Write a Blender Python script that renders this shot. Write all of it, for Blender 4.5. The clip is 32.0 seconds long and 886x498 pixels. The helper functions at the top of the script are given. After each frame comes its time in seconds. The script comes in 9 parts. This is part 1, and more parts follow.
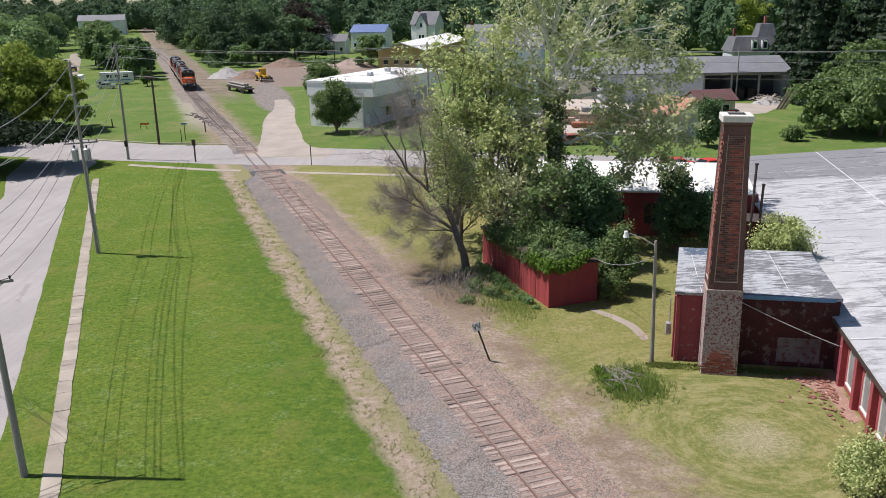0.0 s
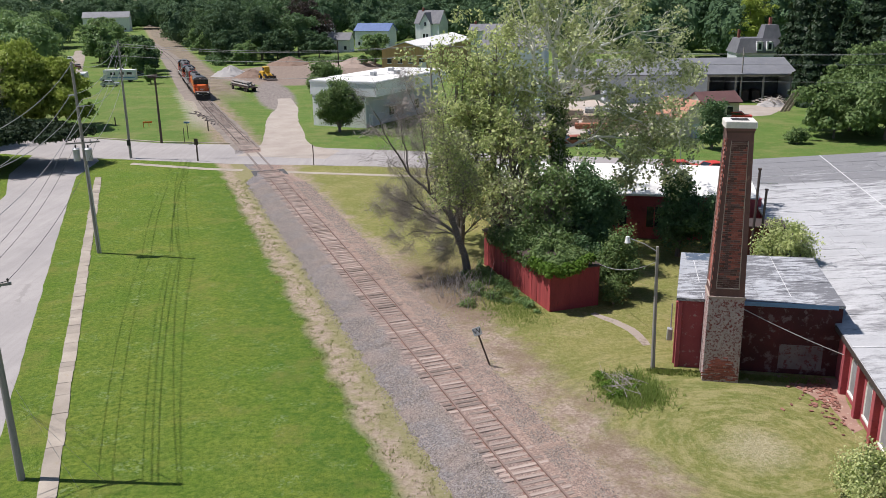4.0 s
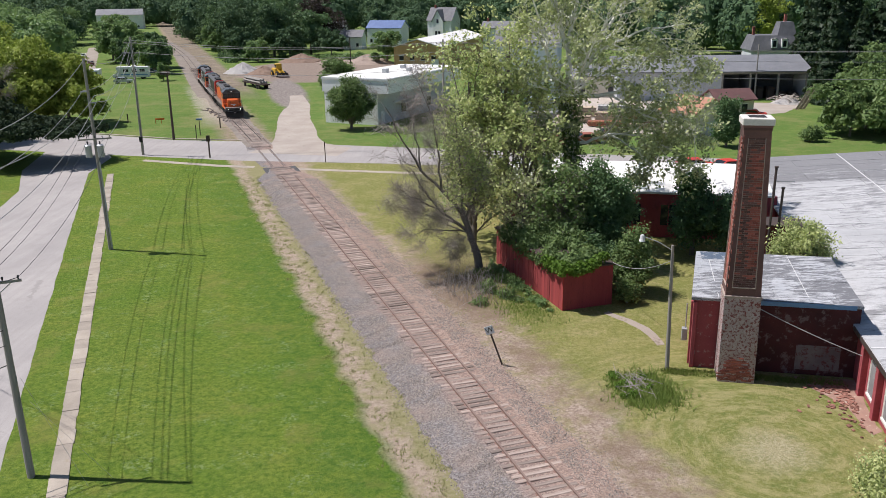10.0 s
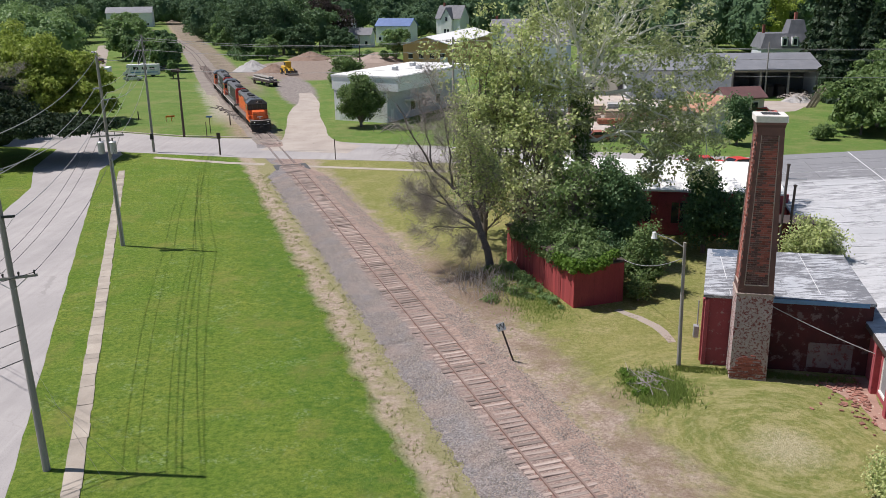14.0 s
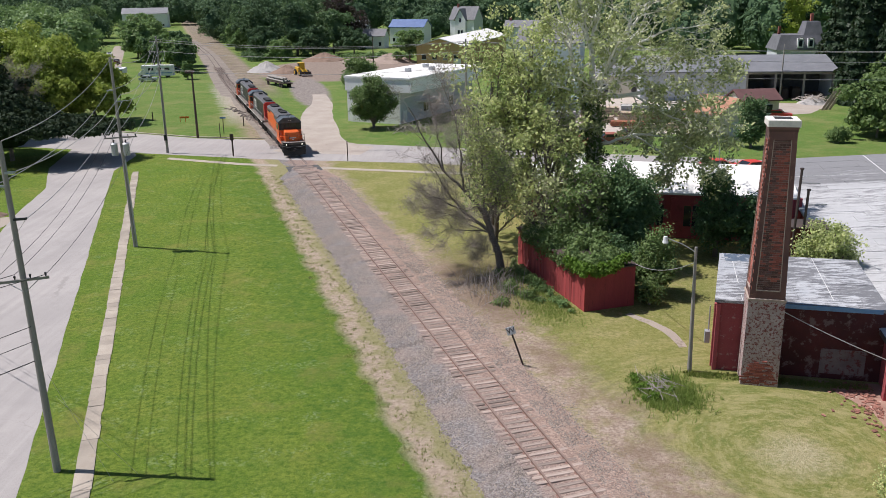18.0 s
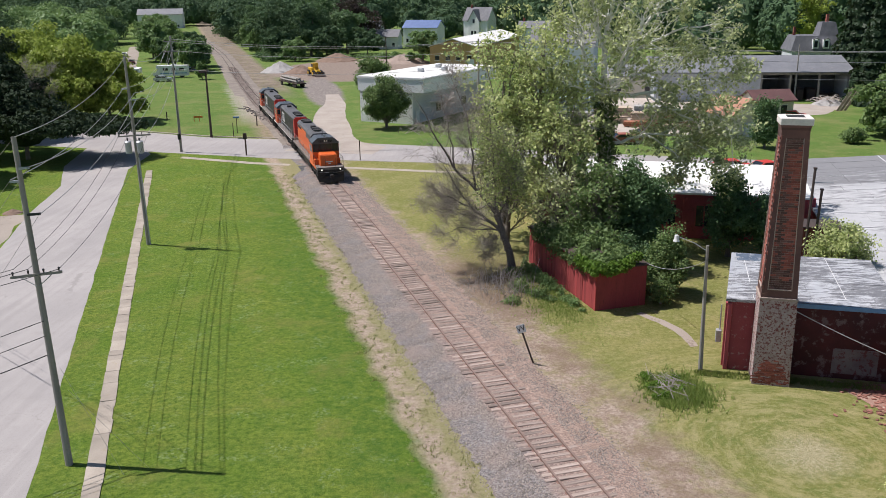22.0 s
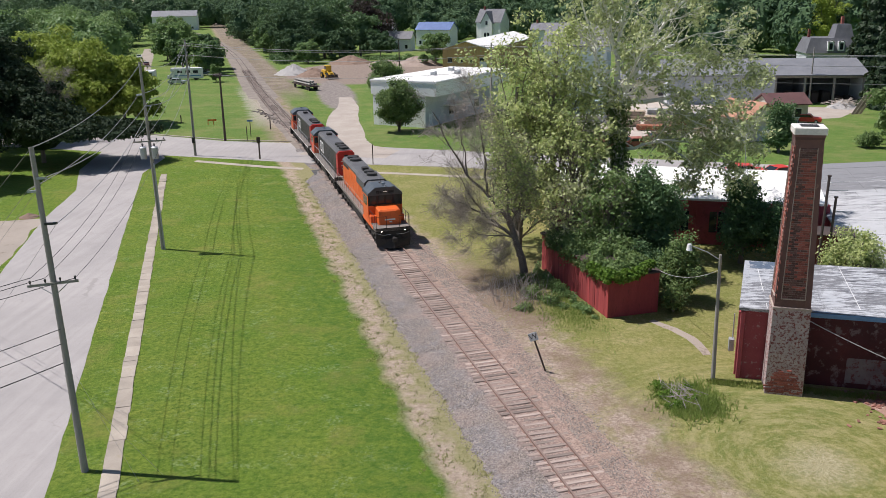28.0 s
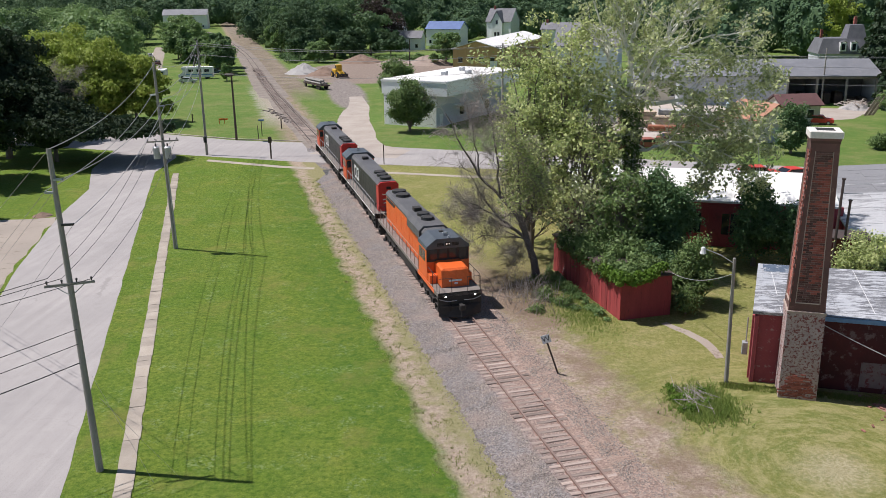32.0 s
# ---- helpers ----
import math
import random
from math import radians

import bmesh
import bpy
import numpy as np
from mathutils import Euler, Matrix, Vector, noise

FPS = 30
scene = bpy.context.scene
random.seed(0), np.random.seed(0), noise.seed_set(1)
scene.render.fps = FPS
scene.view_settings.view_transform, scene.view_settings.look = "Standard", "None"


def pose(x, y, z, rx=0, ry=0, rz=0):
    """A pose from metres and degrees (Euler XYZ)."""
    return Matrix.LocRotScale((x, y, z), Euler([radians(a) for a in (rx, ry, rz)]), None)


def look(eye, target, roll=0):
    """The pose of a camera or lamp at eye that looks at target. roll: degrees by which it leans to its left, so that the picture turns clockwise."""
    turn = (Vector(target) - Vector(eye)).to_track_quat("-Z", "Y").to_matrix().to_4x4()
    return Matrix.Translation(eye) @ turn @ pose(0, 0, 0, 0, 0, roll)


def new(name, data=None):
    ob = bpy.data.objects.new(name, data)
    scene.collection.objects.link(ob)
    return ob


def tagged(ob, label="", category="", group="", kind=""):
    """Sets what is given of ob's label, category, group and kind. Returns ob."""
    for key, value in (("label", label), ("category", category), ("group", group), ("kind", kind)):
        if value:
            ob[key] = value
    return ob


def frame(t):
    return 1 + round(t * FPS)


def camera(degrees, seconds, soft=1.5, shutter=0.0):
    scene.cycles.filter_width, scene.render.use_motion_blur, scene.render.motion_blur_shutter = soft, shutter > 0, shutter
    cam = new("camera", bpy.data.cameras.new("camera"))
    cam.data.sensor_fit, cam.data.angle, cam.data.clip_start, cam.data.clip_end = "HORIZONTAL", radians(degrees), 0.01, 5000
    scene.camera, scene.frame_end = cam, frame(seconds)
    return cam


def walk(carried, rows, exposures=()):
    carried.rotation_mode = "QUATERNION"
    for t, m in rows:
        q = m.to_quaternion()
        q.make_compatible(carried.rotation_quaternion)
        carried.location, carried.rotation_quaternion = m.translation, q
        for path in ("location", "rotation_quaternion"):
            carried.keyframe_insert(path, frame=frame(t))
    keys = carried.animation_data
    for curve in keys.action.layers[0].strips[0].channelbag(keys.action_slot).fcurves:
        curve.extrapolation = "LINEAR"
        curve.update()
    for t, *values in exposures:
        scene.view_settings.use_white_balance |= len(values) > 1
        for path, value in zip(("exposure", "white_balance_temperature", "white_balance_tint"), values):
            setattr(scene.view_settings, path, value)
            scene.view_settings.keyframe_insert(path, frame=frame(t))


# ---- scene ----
cam = camera(55.2, 32.0, soft=0.85)
PATH = [
    (0, (0.115, -0.558, 20.416), (0.162, 1.359, 19.847), -1.1),
    (0.5, (0.178, -0.59, 20.513), (0.225, 1.326, 19.944), -1.1),
    (1, (0.211, -0.599, 20.679), (0.258, 1.318, 20.11), -1.0),
    (1.5, (0.258, -0.521, 20.73), (0.304, 1.395, 20.161), -1.0),
    (2, (0.284, -0.427, 20.724), (0.33, 1.49, 20.155), -1.0),
    (2.5, (0.325, -0.32, 20.751), (0.369, 1.596, 20.182), -1.0),
    (3, (0.306, -0.265, 20.755), (0.348, 1.651, 20.185), -0.9),
    (3.5, (0.276, -0.273, 20.727), (0.318, 1.644, 20.156), -0.8),
    (5.5, (0.235, -0.191, 20.341), (0.268, 1.724, 19.765), -0.8),
    (6, (0.143, -0.096, 20.237), (0.176, 1.819, 19.661), -0.8),
    (6.5, (0.089, -0.011, 20.124), (0.119, 1.903, 19.547), -0.8),
    (7, (0.1, 0.007, 20.094), (0.128, 1.922, 19.516), -0.8),
    (7.5, (0.105, 0.058, 20.106), (0.131, 1.973, 19.528), -0.8),
    (8, (0.125, 0.083, 20.221), (0.149, 1.997, 19.642), -0.8),
    (8.5, (0.146, 0.06, 20.287), (0.167, 1.975, 19.708), -0.8),
    (9, (0.141, 0.086, 20.358), (0.16, 2.0, 19.78), -0.7),
    (9.5, (0.165, 0.099, 20.478), (0.182, 2.014, 19.9), -0.8),
    (10, (0.218, 0.148, 20.55), (0.231, 2.062, 19.973), -0.8),
    (10.5, (0.193, 0.116, 20.519), (0.205, 2.031, 19.943), -0.8),
    (11, (0.152, 0.05, 20.53), (0.162, 1.965, 19.952), -0.8),
    (11.5, (0.089, 0.018, 20.525), (0.097, 1.932, 19.947), -0.8),
    (12, (0.018, -0.009, 20.505), (0.024, 1.906, 19.926), -0.8),
    (12.5, (-0.029, -0.012, 20.446), (-0.026, 1.903, 19.867), -0.8),
    (13, (-0.06, 0.02, 20.415), (-0.059, 1.934, 19.836), -0.8),
    (13.5, (-0.066, 0.013, 20.447), (-0.067, 1.927, 19.866), -0.8),
    (14, (-0.026, 0.022, 20.494), (-0.031, 1.936, 19.913), -0.8),
    (14.5, (0.009, 0.025, 20.577), (0.001, 1.939, 19.996), -0.8),
    (16.5, (0.099, 0.072, 20.533), (0.076, 1.985, 19.951), -0.8),
    (17, (0.114, 0.076, 20.541), (0.086, 1.989, 19.959), -0.8),
    (17.5, (0.131, 0.094, 20.528), (0.099, 2.008, 19.948), -0.8),
    (18, (0.151, 0.107, 20.629), (0.115, 2.021, 20.05), -0.8),
    (18.5, (0.162, 0.073, 20.661), (0.122, 1.987, 20.082), -0.8),
    (19, (0.2, 0.009, 20.684), (0.154, 1.923, 20.106), -0.8),
    (19.5, (0.207, -0.035, 20.644), (0.158, 1.879, 20.065), -0.8),
    (20, (0.213, -0.039, 20.57), (0.16, 1.875, 19.992), -0.8),
    (20.5, (0.214, -0.068, 20.458), (0.157, 1.846, 19.879), -0.8),
    (21, (0.2, -0.034, 20.353), (0.141, 1.88, 19.776), -0.8),
    (21.5, (0.241, -0.039, 20.378), (0.178, 1.875, 19.8), -0.9),
    (22, (0.272, 0.004, 20.457), (0.206, 1.918, 19.881), -0.8),
    (22.5, (0.313, 0.036, 20.563), (0.246, 1.95, 19.988), -0.9),
    (23, (0.324, 0.037, 20.715), (0.255, 1.951, 20.141), -0.9),
    (23.5, (0.294, 0.062, 20.805), (0.222, 1.976, 20.231), -0.9),
    (24, (0.274, 0.003, 20.833), (0.2, 1.918, 20.26), -1.0),
    (24.5, (0.225, -0.026, 20.749), (0.148, 1.889, 20.176), -0.9),
    (25, (0.156, -0.057, 20.694), (0.076, 1.857, 20.119), -0.9),
    (25.5, (0.135, -0.028, 20.637), (0.051, 1.886, 20.062), -0.9),
    (27.5, (0.241, 0.0, 20.888), (0.148, 1.913, 20.313), -0.9),
    (28, (0.264, -0.016, 20.887), (0.169, 1.898, 20.313), -0.9),
    (28.5, (0.211, -0.125, 20.829), (0.113, 1.788, 20.254), -0.9),
    (29, (0.197, -0.134, 20.775), (0.096, 1.779, 20.201), -0.9),
    (29.5, (0.166, -0.16, 20.805), (0.063, 1.753, 20.23), -0.9),
    (30, (0.166, -0.126, 20.919), (0.06, 1.787, 20.343), -0.9),
    (30.5, (0.075, -0.096, 20.98), (-0.032, 1.817, 20.405), -0.8),
    (31, (0.044, -0.065, 21.03), (-0.066, 1.847, 20.454), -0.8),
    (31.5, (0.014, -0.015, 21.032), (-0.099, 1.897, 20.457), -0.8),
    (32, (0.004, -0.024, 21.06), (-0.111, 1.888, 20.484), -0.8),
]
walk(cam, [(t, look(eye, target, roll)) for t, eye, target, roll in PATH])

# ---- light ----
SUN_EL, SUN_AZ = radians(60.3), radians(-76)
world = bpy.data.worlds.new("world")
scene.world = world
world.use_nodes = True
wn = world.node_tree
sky = wn.nodes.new("ShaderNodeTexSky")
sky.sky_type = "NISHITA"
sky.sun_disc = False
sky.sun_elevation = SUN_EL
sky.sun_rotation = SUN_AZ
sky.air_density = 0.9
sky.dust_density = 0.3
wn.nodes["Background"].inputs[1].default_value = 0.072
wn.links.new(sky.outputs[0], wn.nodes["Background"].inputs[0])
sun = new("sun", bpy.data.lights.new("sun", "SUN"))
sun.data.energy = 4.8
sun.data.angle = radians(0.53)
sun.data.color = (1.0, 0.938, 0.925)
sun_dir = Vector((math.sin(SUN_AZ) * math.cos(SUN_EL), math.cos(SUN_AZ) * math.cos(SUN_EL), math.sin(SUN_EL)))
sun.matrix_world = look(sun_dir * 200, (0, 0, 0))
scene.view_settings.exposure = 0.19

# ---- materials ----
rng = np.random.default_rng(7)


def graph(name):
    m = bpy.data.materials.new(name)
    m.use_nodes = True
    nt = m.node_tree
    return m, nt, nt.nodes["Principled BSDF"]


def nd(nt, kind, **values):
    n = nt.nodes.new(kind)
    for k, v in values.items():
        n.inputs[k].default_value = v
    return n


def mixc(nt, fac, a, b, mode="MIX"):
    n = nt.nodes.new("ShaderNodeMix")
    n.data_type = "RGBA"
    n.blend_type = mode
    for sock, v in ((n.inputs[0], fac), (n.inputs[6], a), (n.inputs[7], b)):
        if isinstance(v, bpy.types.NodeSocket):
            nt.links.new(v, sock)
        elif isinstance(v, (int, float)):
            sock.default_value = v
        else:
            sock.default_value = (*v, 1)
    return n.outputs[2]


def maths(nt, op, a, b=0.0, c=0.0):
    n = nt.nodes.new("ShaderNodeMath")
    n.operation = op
    for sock, v in zip(n.inputs, (a, b, c)):
        if isinstance(v, bpy.types.NodeSocket):
            nt.links.new(v, sock)
        else:
            sock.default_value = v
    return n.outputs[0]


def ramp(nt, value, lo, hi):
    n = nd(nt, "ShaderNodeMapRange")
    n.inputs[1].default_value, n.inputs[2].default_value = lo, hi
    nt.links.new(value, n.inputs[0])
    return n.outputs[0]


def coords(nt, world_space=False, stretch=None):
    if world_space:
        out = nt.nodes.new("ShaderNodeNewGeometry").outputs["Position"]
    else:
        out = nt.nodes.new("ShaderNodeTexCoord").outputs["Object"]
    if stretch:
        mp = nt.nodes.new("ShaderNodeMapping")
        mp.inputs["Scale"].default_value = stretch
        nt.links.new(out, mp.inputs[0])
        out = mp.outputs[0]
    return out


def fuzz(nt, at, scale, detail=4.0, rough=0.6):
    n = nd(nt, "ShaderNodeTexNoise", Scale=scale, Detail=detail, Roughness=rough)
    nt.links.new(at, n.inputs["Vector"])
    return n.outputs[0]


def bumped(nt, bsdf, height, strength, distance):
    b = nd(nt, "ShaderNodeBump", Strength=strength, Distance=distance)
    nt.links.new(height, b.inputs["Height"])
    nt.links.new(b.outputs[0], bsdf.inputs["Normal"])


def surface(name, base, other, rough=0.8, metal=0.0, big=0.5, small=8.0, worn=None, wear=0.6, stretch=None, bump=0.3,
            depth=0.01, per_piece=0.0, world_space=False):
    """Two-tone grain at two scales, worn patches of a third colour, and fine relief."""
    m, nt, b = graph(name)
    at = coords(nt, world_space, stretch)
    f1, f2 = fuzz(nt, at, big, 5), fuzz(nt, at, small, 4, 0.7)
    col = mixc(nt, ramp(nt, f1, 0.35, 0.65), base, other)
    dark = tuple(v * 0.72 for v in base)
    col = mixc(nt, maths(nt, "MULTIPLY", ramp(nt, f2, 0.45, 0.75), 0.6), col, dark)
    if worn:
        f3 = fuzz(nt, at, big * 2.7 + 0.3, 6, 0.7)
        col = mixc(nt, ramp(nt, f3, wear, wear + 0.07), col, worn)
    if per_piece:
        rnd = nt.nodes.new("ShaderNodeObjectInfo").outputs["Random"]
        hsv = nd(nt, "ShaderNodeHueSaturation")
        nt.links.new(col, hsv.inputs["Color"])
        nt.links.new(maths(nt, "MULTIPLY_ADD", rnd, per_piece * 2, 1 - per_piece), hsv.inputs["Value"])
        col = hsv.outputs[0]
    nt.links.new(col, b.inputs["Base Color"])
    b.inputs["Roughness"].default_value = rough
    b.inputs["Metallic"].default_value = metal
    bumped(nt, b, f2, bump, depth)
    return m


def leafy(name, base, other, vary=0.5, glow=0.35, gloss=0.55):
    m, nt, b = graph(name)
    rnd = nt.nodes.new("ShaderNodeNewGeometry").outputs["Random Per Island"]
    at = coords(nt, True)
    f = fuzz(nt, at, 0.8, 4, 0.7)
    k = maths(nt, "ADD", maths(nt, "MULTIPLY", rnd, vary), maths(nt, "MULTIPLY", ramp(nt, f, 0.3, 0.7), 1 - vary))
    col = mixc(nt, k, base, other)
    nt.links.new(col, b.inputs["Base Color"])
    b.inputs["Roughness"].default_value = gloss
    b.inputs["Specular IOR Level"].default_value = 0.25 if gloss > 0.5 else 0.6
    tr = nt.nodes.new("ShaderNodeBsdfTranslucent")
    nt.links.new(mixc(nt, 0.4, col, (0.23, 0.31, 0.10), "MIX"), tr.inputs[0])
    mx = nt.nodes.new("ShaderNodeMixShader")
    mx.inputs[0].default_value = glow
    nt.links.new(b.outputs[0], mx.inputs[1])
    nt.links.new(tr.outputs[0], mx.inputs[2])
    nt.links.new(mx.outputs[0], nt.nodes["Material Output"].inputs[0])
    return m


def cells(nt, at, scale):
    """A random value for each stone-sized cell."""
    n = nd(nt, "ShaderNodeTexVoronoi", Scale=scale)
    nt.links.new(at, n.inputs["Vector"])
    s = nt.nodes.new("ShaderNodeSeparateColor")
    nt.links.new(n.outputs["Color"], s.inputs[0])
    return s.outputs[0]


def ballast_material():
    """Crushed stone: grey on the west shoulder, dusty and tan on the east one."""
    m, nt, b = graph("ballast_stone")
    at = coords(nt, True)
    sep = nt.nodes.new("ShaderNodeSeparateXYZ")
    nt.links.new(at, sep.inputs[0])
    c = maths(nt, "MULTIPLY", maths(nt, "ADD", maths(nt, "SUBTRACT", sep.outputs[0], 4.87), maths(nt, "MULTIPLY", maths(nt, "SUBTRACT", sep.outputs[1], 32.05), 0.33)), 0.9496)
    c = maths(nt, "ADD", c, maths(nt, "MULTIPLY", maths(nt, "SUBTRACT", fuzz(nt, at, 0.5, 4), 0.5), 2.5))
    k, k2 = cells(nt, at, 15.0), cells(nt, at, 9.0)
    grey = mixc(nt, k, (0.11, 0.10, 0.10), (0.33, 0.305, 0.295))
    tan = mixc(nt, k, (0.215, 0.145, 0.115), (0.50, 0.37, 0.305))
    col = mixc(nt, ramp(nt, c, -0.9, 0.6), grey, tan)
    col = mixc(nt, maths(nt, "MULTIPLY", ramp(nt, k2, 0.6, 0.9), 0.35), col, (0.10, 0.085, 0.08))
    col = mixc(nt, maths(nt, "MULTIPLY", ramp(nt, fuzz(nt, at, 0.4, 4), 0.5, 0.7), 0.45), col, (0.36, 0.26, 0.20))
    col = mixc(nt, ramp(nt, sep.outputs[1], 118.0, 128.0), col, mixc(nt, k, (0.15, 0.122, 0.105), (0.31, 0.26, 0.225)))
    four = maths(nt, "MULTIPLY", ramp(nt, maths(nt, "ABSOLUTE", maths(nt, "ADD", c, 0.1)), 1.7, 1.0), 0.75)
    col = mixc(nt, four, col, mixc(nt, k, (0.21, 0.145, 0.12), (0.39, 0.285, 0.24)))
    nt.links.new(col, b.inputs["Base Color"])
    b.inputs["Roughness"].default_value = 0.95
    bumped(nt, b, maths(nt, "ADD", k, k2), 0.9, 0.04)
    return m


def ground_material():
    """Mown lawn, dry verge along the line, trodden dirt and yard gravel, told apart by their place on the plan."""
    m, nt, b = graph("ground_cover")
    at = coords(nt, True)
    sep = nt.nodes.new("ShaderNodeSeparateXYZ")
    nt.links.new(at, sep.inputs[0])
    x, y = sep.outputs[0], sep.outputs[1]
    wob = maths(nt, "MULTIPLY", maths(nt, "SUBTRACT", fuzz(nt, at, 0.35, 5, 0.65), 0.5), 4.5)
    c = maths(nt, "MULTIPLY", maths(nt, "ADD", maths(nt, "SUBTRACT", x, 4.87), maths(nt, "MULTIPLY", maths(nt, "SUBTRACT", y, 32.05), 0.33)), 0.9496)
    cw = maths(nt, "ADD", c, wob)
    n1, n2, n3, n4 = fuzz(nt, at, 0.16, 4), fuzz(nt, at, 1.3, 5, 0.7), fuzz(nt, at, 9.0, 5, 0.75), fuzz(nt, at, 45.0, 3, 0.8)
    n5 = fuzz(nt, at, 3.4, 6, 0.78)
    fine = fuzz(nt, at, 22.0, 3, 0.8)
    run = maths(nt, "SUBTRACT", maths(nt, "MULTIPLY", y, 0.9496), maths(nt, "MULTIPLY", x, 0.3134))

    def pair(u, v):
        n = nt.nodes.new("ShaderNodeCombineXYZ")
        nt.links.new(u, n.inputs[0])
        nt.links.new(v, n.inputs[1])
        return n.outputs[0]

    # lawn, mown in faint lanes along the line
    lanes = fuzz(nt, pair(c, maths(nt, "MULTIPLY", run, 0.06)), 1.1, 4, 0.6)
    lawn = mixc(nt, ramp(nt, n1, 0.35, 0.65), (0.128, 0.212, 0.024), (0.215, 0.258, 0.042))
    lawn = mixc(nt, maths(nt, "MULTIPLY", ramp(nt, lanes, 0.42, 0.62), 0.42), lawn, (0.185, 0.255, 0.045))
    lawn = mixc(nt, maths(nt, "MULTIPLY", ramp(nt, n2, 0.42, 0.68), 0.7), lawn, (0.082, 0.162, 0.022))
    lawn = mixc(nt, maths(nt, "MULTIPLY", ramp(nt, n5, 0.47, 0.60), 0.72), lawn, (0.05, 0.108, 0.015))
    lawn = mixc(nt, maths(nt, "MULTIPLY", ramp(nt, n5, 0.46, 0.34), 0.65), lawn, (0.245, 0.31, 0.062))
    lawn = mixc(nt, maths(nt, "MULTIPLY", ramp(nt, n3, 0.5, 0.68), 0.6), lawn, (0.20, 0.25, 0.065))
    lawn = mixc(nt, maths(nt, "MULTIPLY", ramp(nt, n4, 0.46, 0.64), 0.55), lawn, (0.046, 0.085, 0.014))
    edge = maths(nt, "MULTIPLY", ramp(nt, maths(nt, "ADD", c, maths(nt, "MULTIPLY", wob, 0.8)), -10.5, -8.0), ramp(nt, n2, 0.3, 0.6))
    lawn = mixc(nt, maths(nt, "MULTIPLY", edge, 0.5), lawn, (0.06, 0.13, 0.022))
    clover = maths(nt, "MULTIPLY", ramp(nt, fuzz(nt, at, 0.5, 5, 0.7), 0.53, 0.64), ramp(nt, cells(nt, at, 8.0), 0.62, 0.8))
    lawn = mixc(nt, maths(nt, "MULTIPLY", clover, 0.38), lawn, (0.30, 0.38, 0.20))
    lawn = mixc(nt, maths(nt, "MULTIPLY", ramp(nt, fuzz(nt, at, 0.22, 5, 0.7), 0.54, 0.68), 0.5), lawn, (0.235, 0.225, 0.065))
    # drier grass on the mill side, mown in rings round a worn spot
    cx, cy = maths(nt, "SUBTRACT", x, 15.7), maths(nt, "SUBTRACT", y, 35.0)
    dist = maths(nt, "SQRT", maths(nt, "ADD", maths(nt, "MULTIPLY", cx, cx), maths(nt, "MULTIPLY", cy, cy)))
    spot = maths(nt, "ADD", dist, maths(nt, "MULTIPLY", wob, 0.45))
    turn = maths(nt, "MULTIPLY", maths(nt, "ARCTAN2", cy, cx), 1.6)
    swath = fuzz(nt, pair(maths(nt, "ADD", dist, maths(nt, "MULTIPLY", wob, 0.12)), turn), 1.25, 5, 0.68)
    swath2 = fuzz(nt, pair(dist, turn), 4.2, 5, 0.7)
    near = ramp(nt, spot, 15.0, 8.0)
    dry = mixc(nt, ramp(nt, n1, 0.3, 0.7), (0.300, 0.278, 0.105), (0.205, 0.222, 0.065))
    dry = mixc(nt, maths(nt, "MULTIPLY", ramp(nt, n2, 0.45, 0.7), 0.6), dry, (0.180, 0.205, 0.052))
    dry = mixc(nt, maths(nt, "MULTIPLY", ramp(nt, fuzz(nt, at, 0.45, 6, 0.75), 0.5, 0.66), 0.55), dry, (0.43, 0.355, 0.20))
    dry = mixc(nt, maths(nt, "MULTIPLY", ramp(nt, n5, 0.47, 0.60), 0.6), dry, (0.135, 0.16, 0.042))
    dry = mixc(nt, maths(nt, "MULTIPLY", ramp(nt, n5, 0.45, 0.34), 0.6), dry, (0.42, 0.36, 0.20))
    dry = mixc(nt, maths(nt, "MULTIPLY", maths(nt, "MULTIPLY", ramp(nt, swath, 0.5, 0.6), near), 0.7), dry, (0.145, 0.182, 0.046))
    dry = mixc(nt, maths(nt, "MULTIPLY", maths(nt, "MULTIPLY", ramp(nt, swath, 0.48, 0.38), near), 0.65), dry, (0.37, 0.335, 0.165))
    dry = mixc(nt, maths(nt, "MULTIPLY", maths(nt, "MULTIPLY", ramp(nt, swath2, 0.5, 0.62), near), 0.5), dry, (0.41, 0.37, 0.185))
    dry = mixc(nt, maths(nt, "MULTIPLY", ramp(nt, n3, 0.5, 0.72), 0.4), dry, (0.38, 0.335, 0.165))
    dry = mixc(nt, maths(nt, "MULTIPLY", ramp(nt, n4, 0.5, 0.7), 0.4), dry, (0.08, 0.09, 0.028))
    dry = mixc(nt, maths(nt, "MULTIPLY", ramp(nt, spot, 2.4, 0.7), 0.65), dry, mixc(nt, ramp(nt, swath2, 0.4, 0.6), (0.33, 0.285, 0.17), (0.52, 0.46, 0.33)))
    # dirt, verge
    dirt = mixc(nt, ramp(nt, n2, 0.3, 0.7), (0.36, 0.265, 0.21), (0.26, 0.185, 0.145))
    dirt = mixc(nt, maths(nt, "MULTIPLY", cells(nt, at, 9.0), 0.75), dirt, (0.56, 0.47, 0.385))
    dirt = mixc(nt, maths(nt, "MULTIPLY", ramp(nt, n4, 0.5, 0.66), 0.7), dirt, (0.45, 0.37, 0.295))
    dirt = mixc(nt, maths(nt, "MULTIPLY", ramp(nt, n5, 0.48, 0.62), 0.6), dirt, (0.20, 0.15, 0.115))
    dirt = mixc(nt, maths(nt, "MULTIPLY", ramp(nt, fine, 0.55, 0.7), 0.6), dirt, (0.13, 0.10, 0.075))
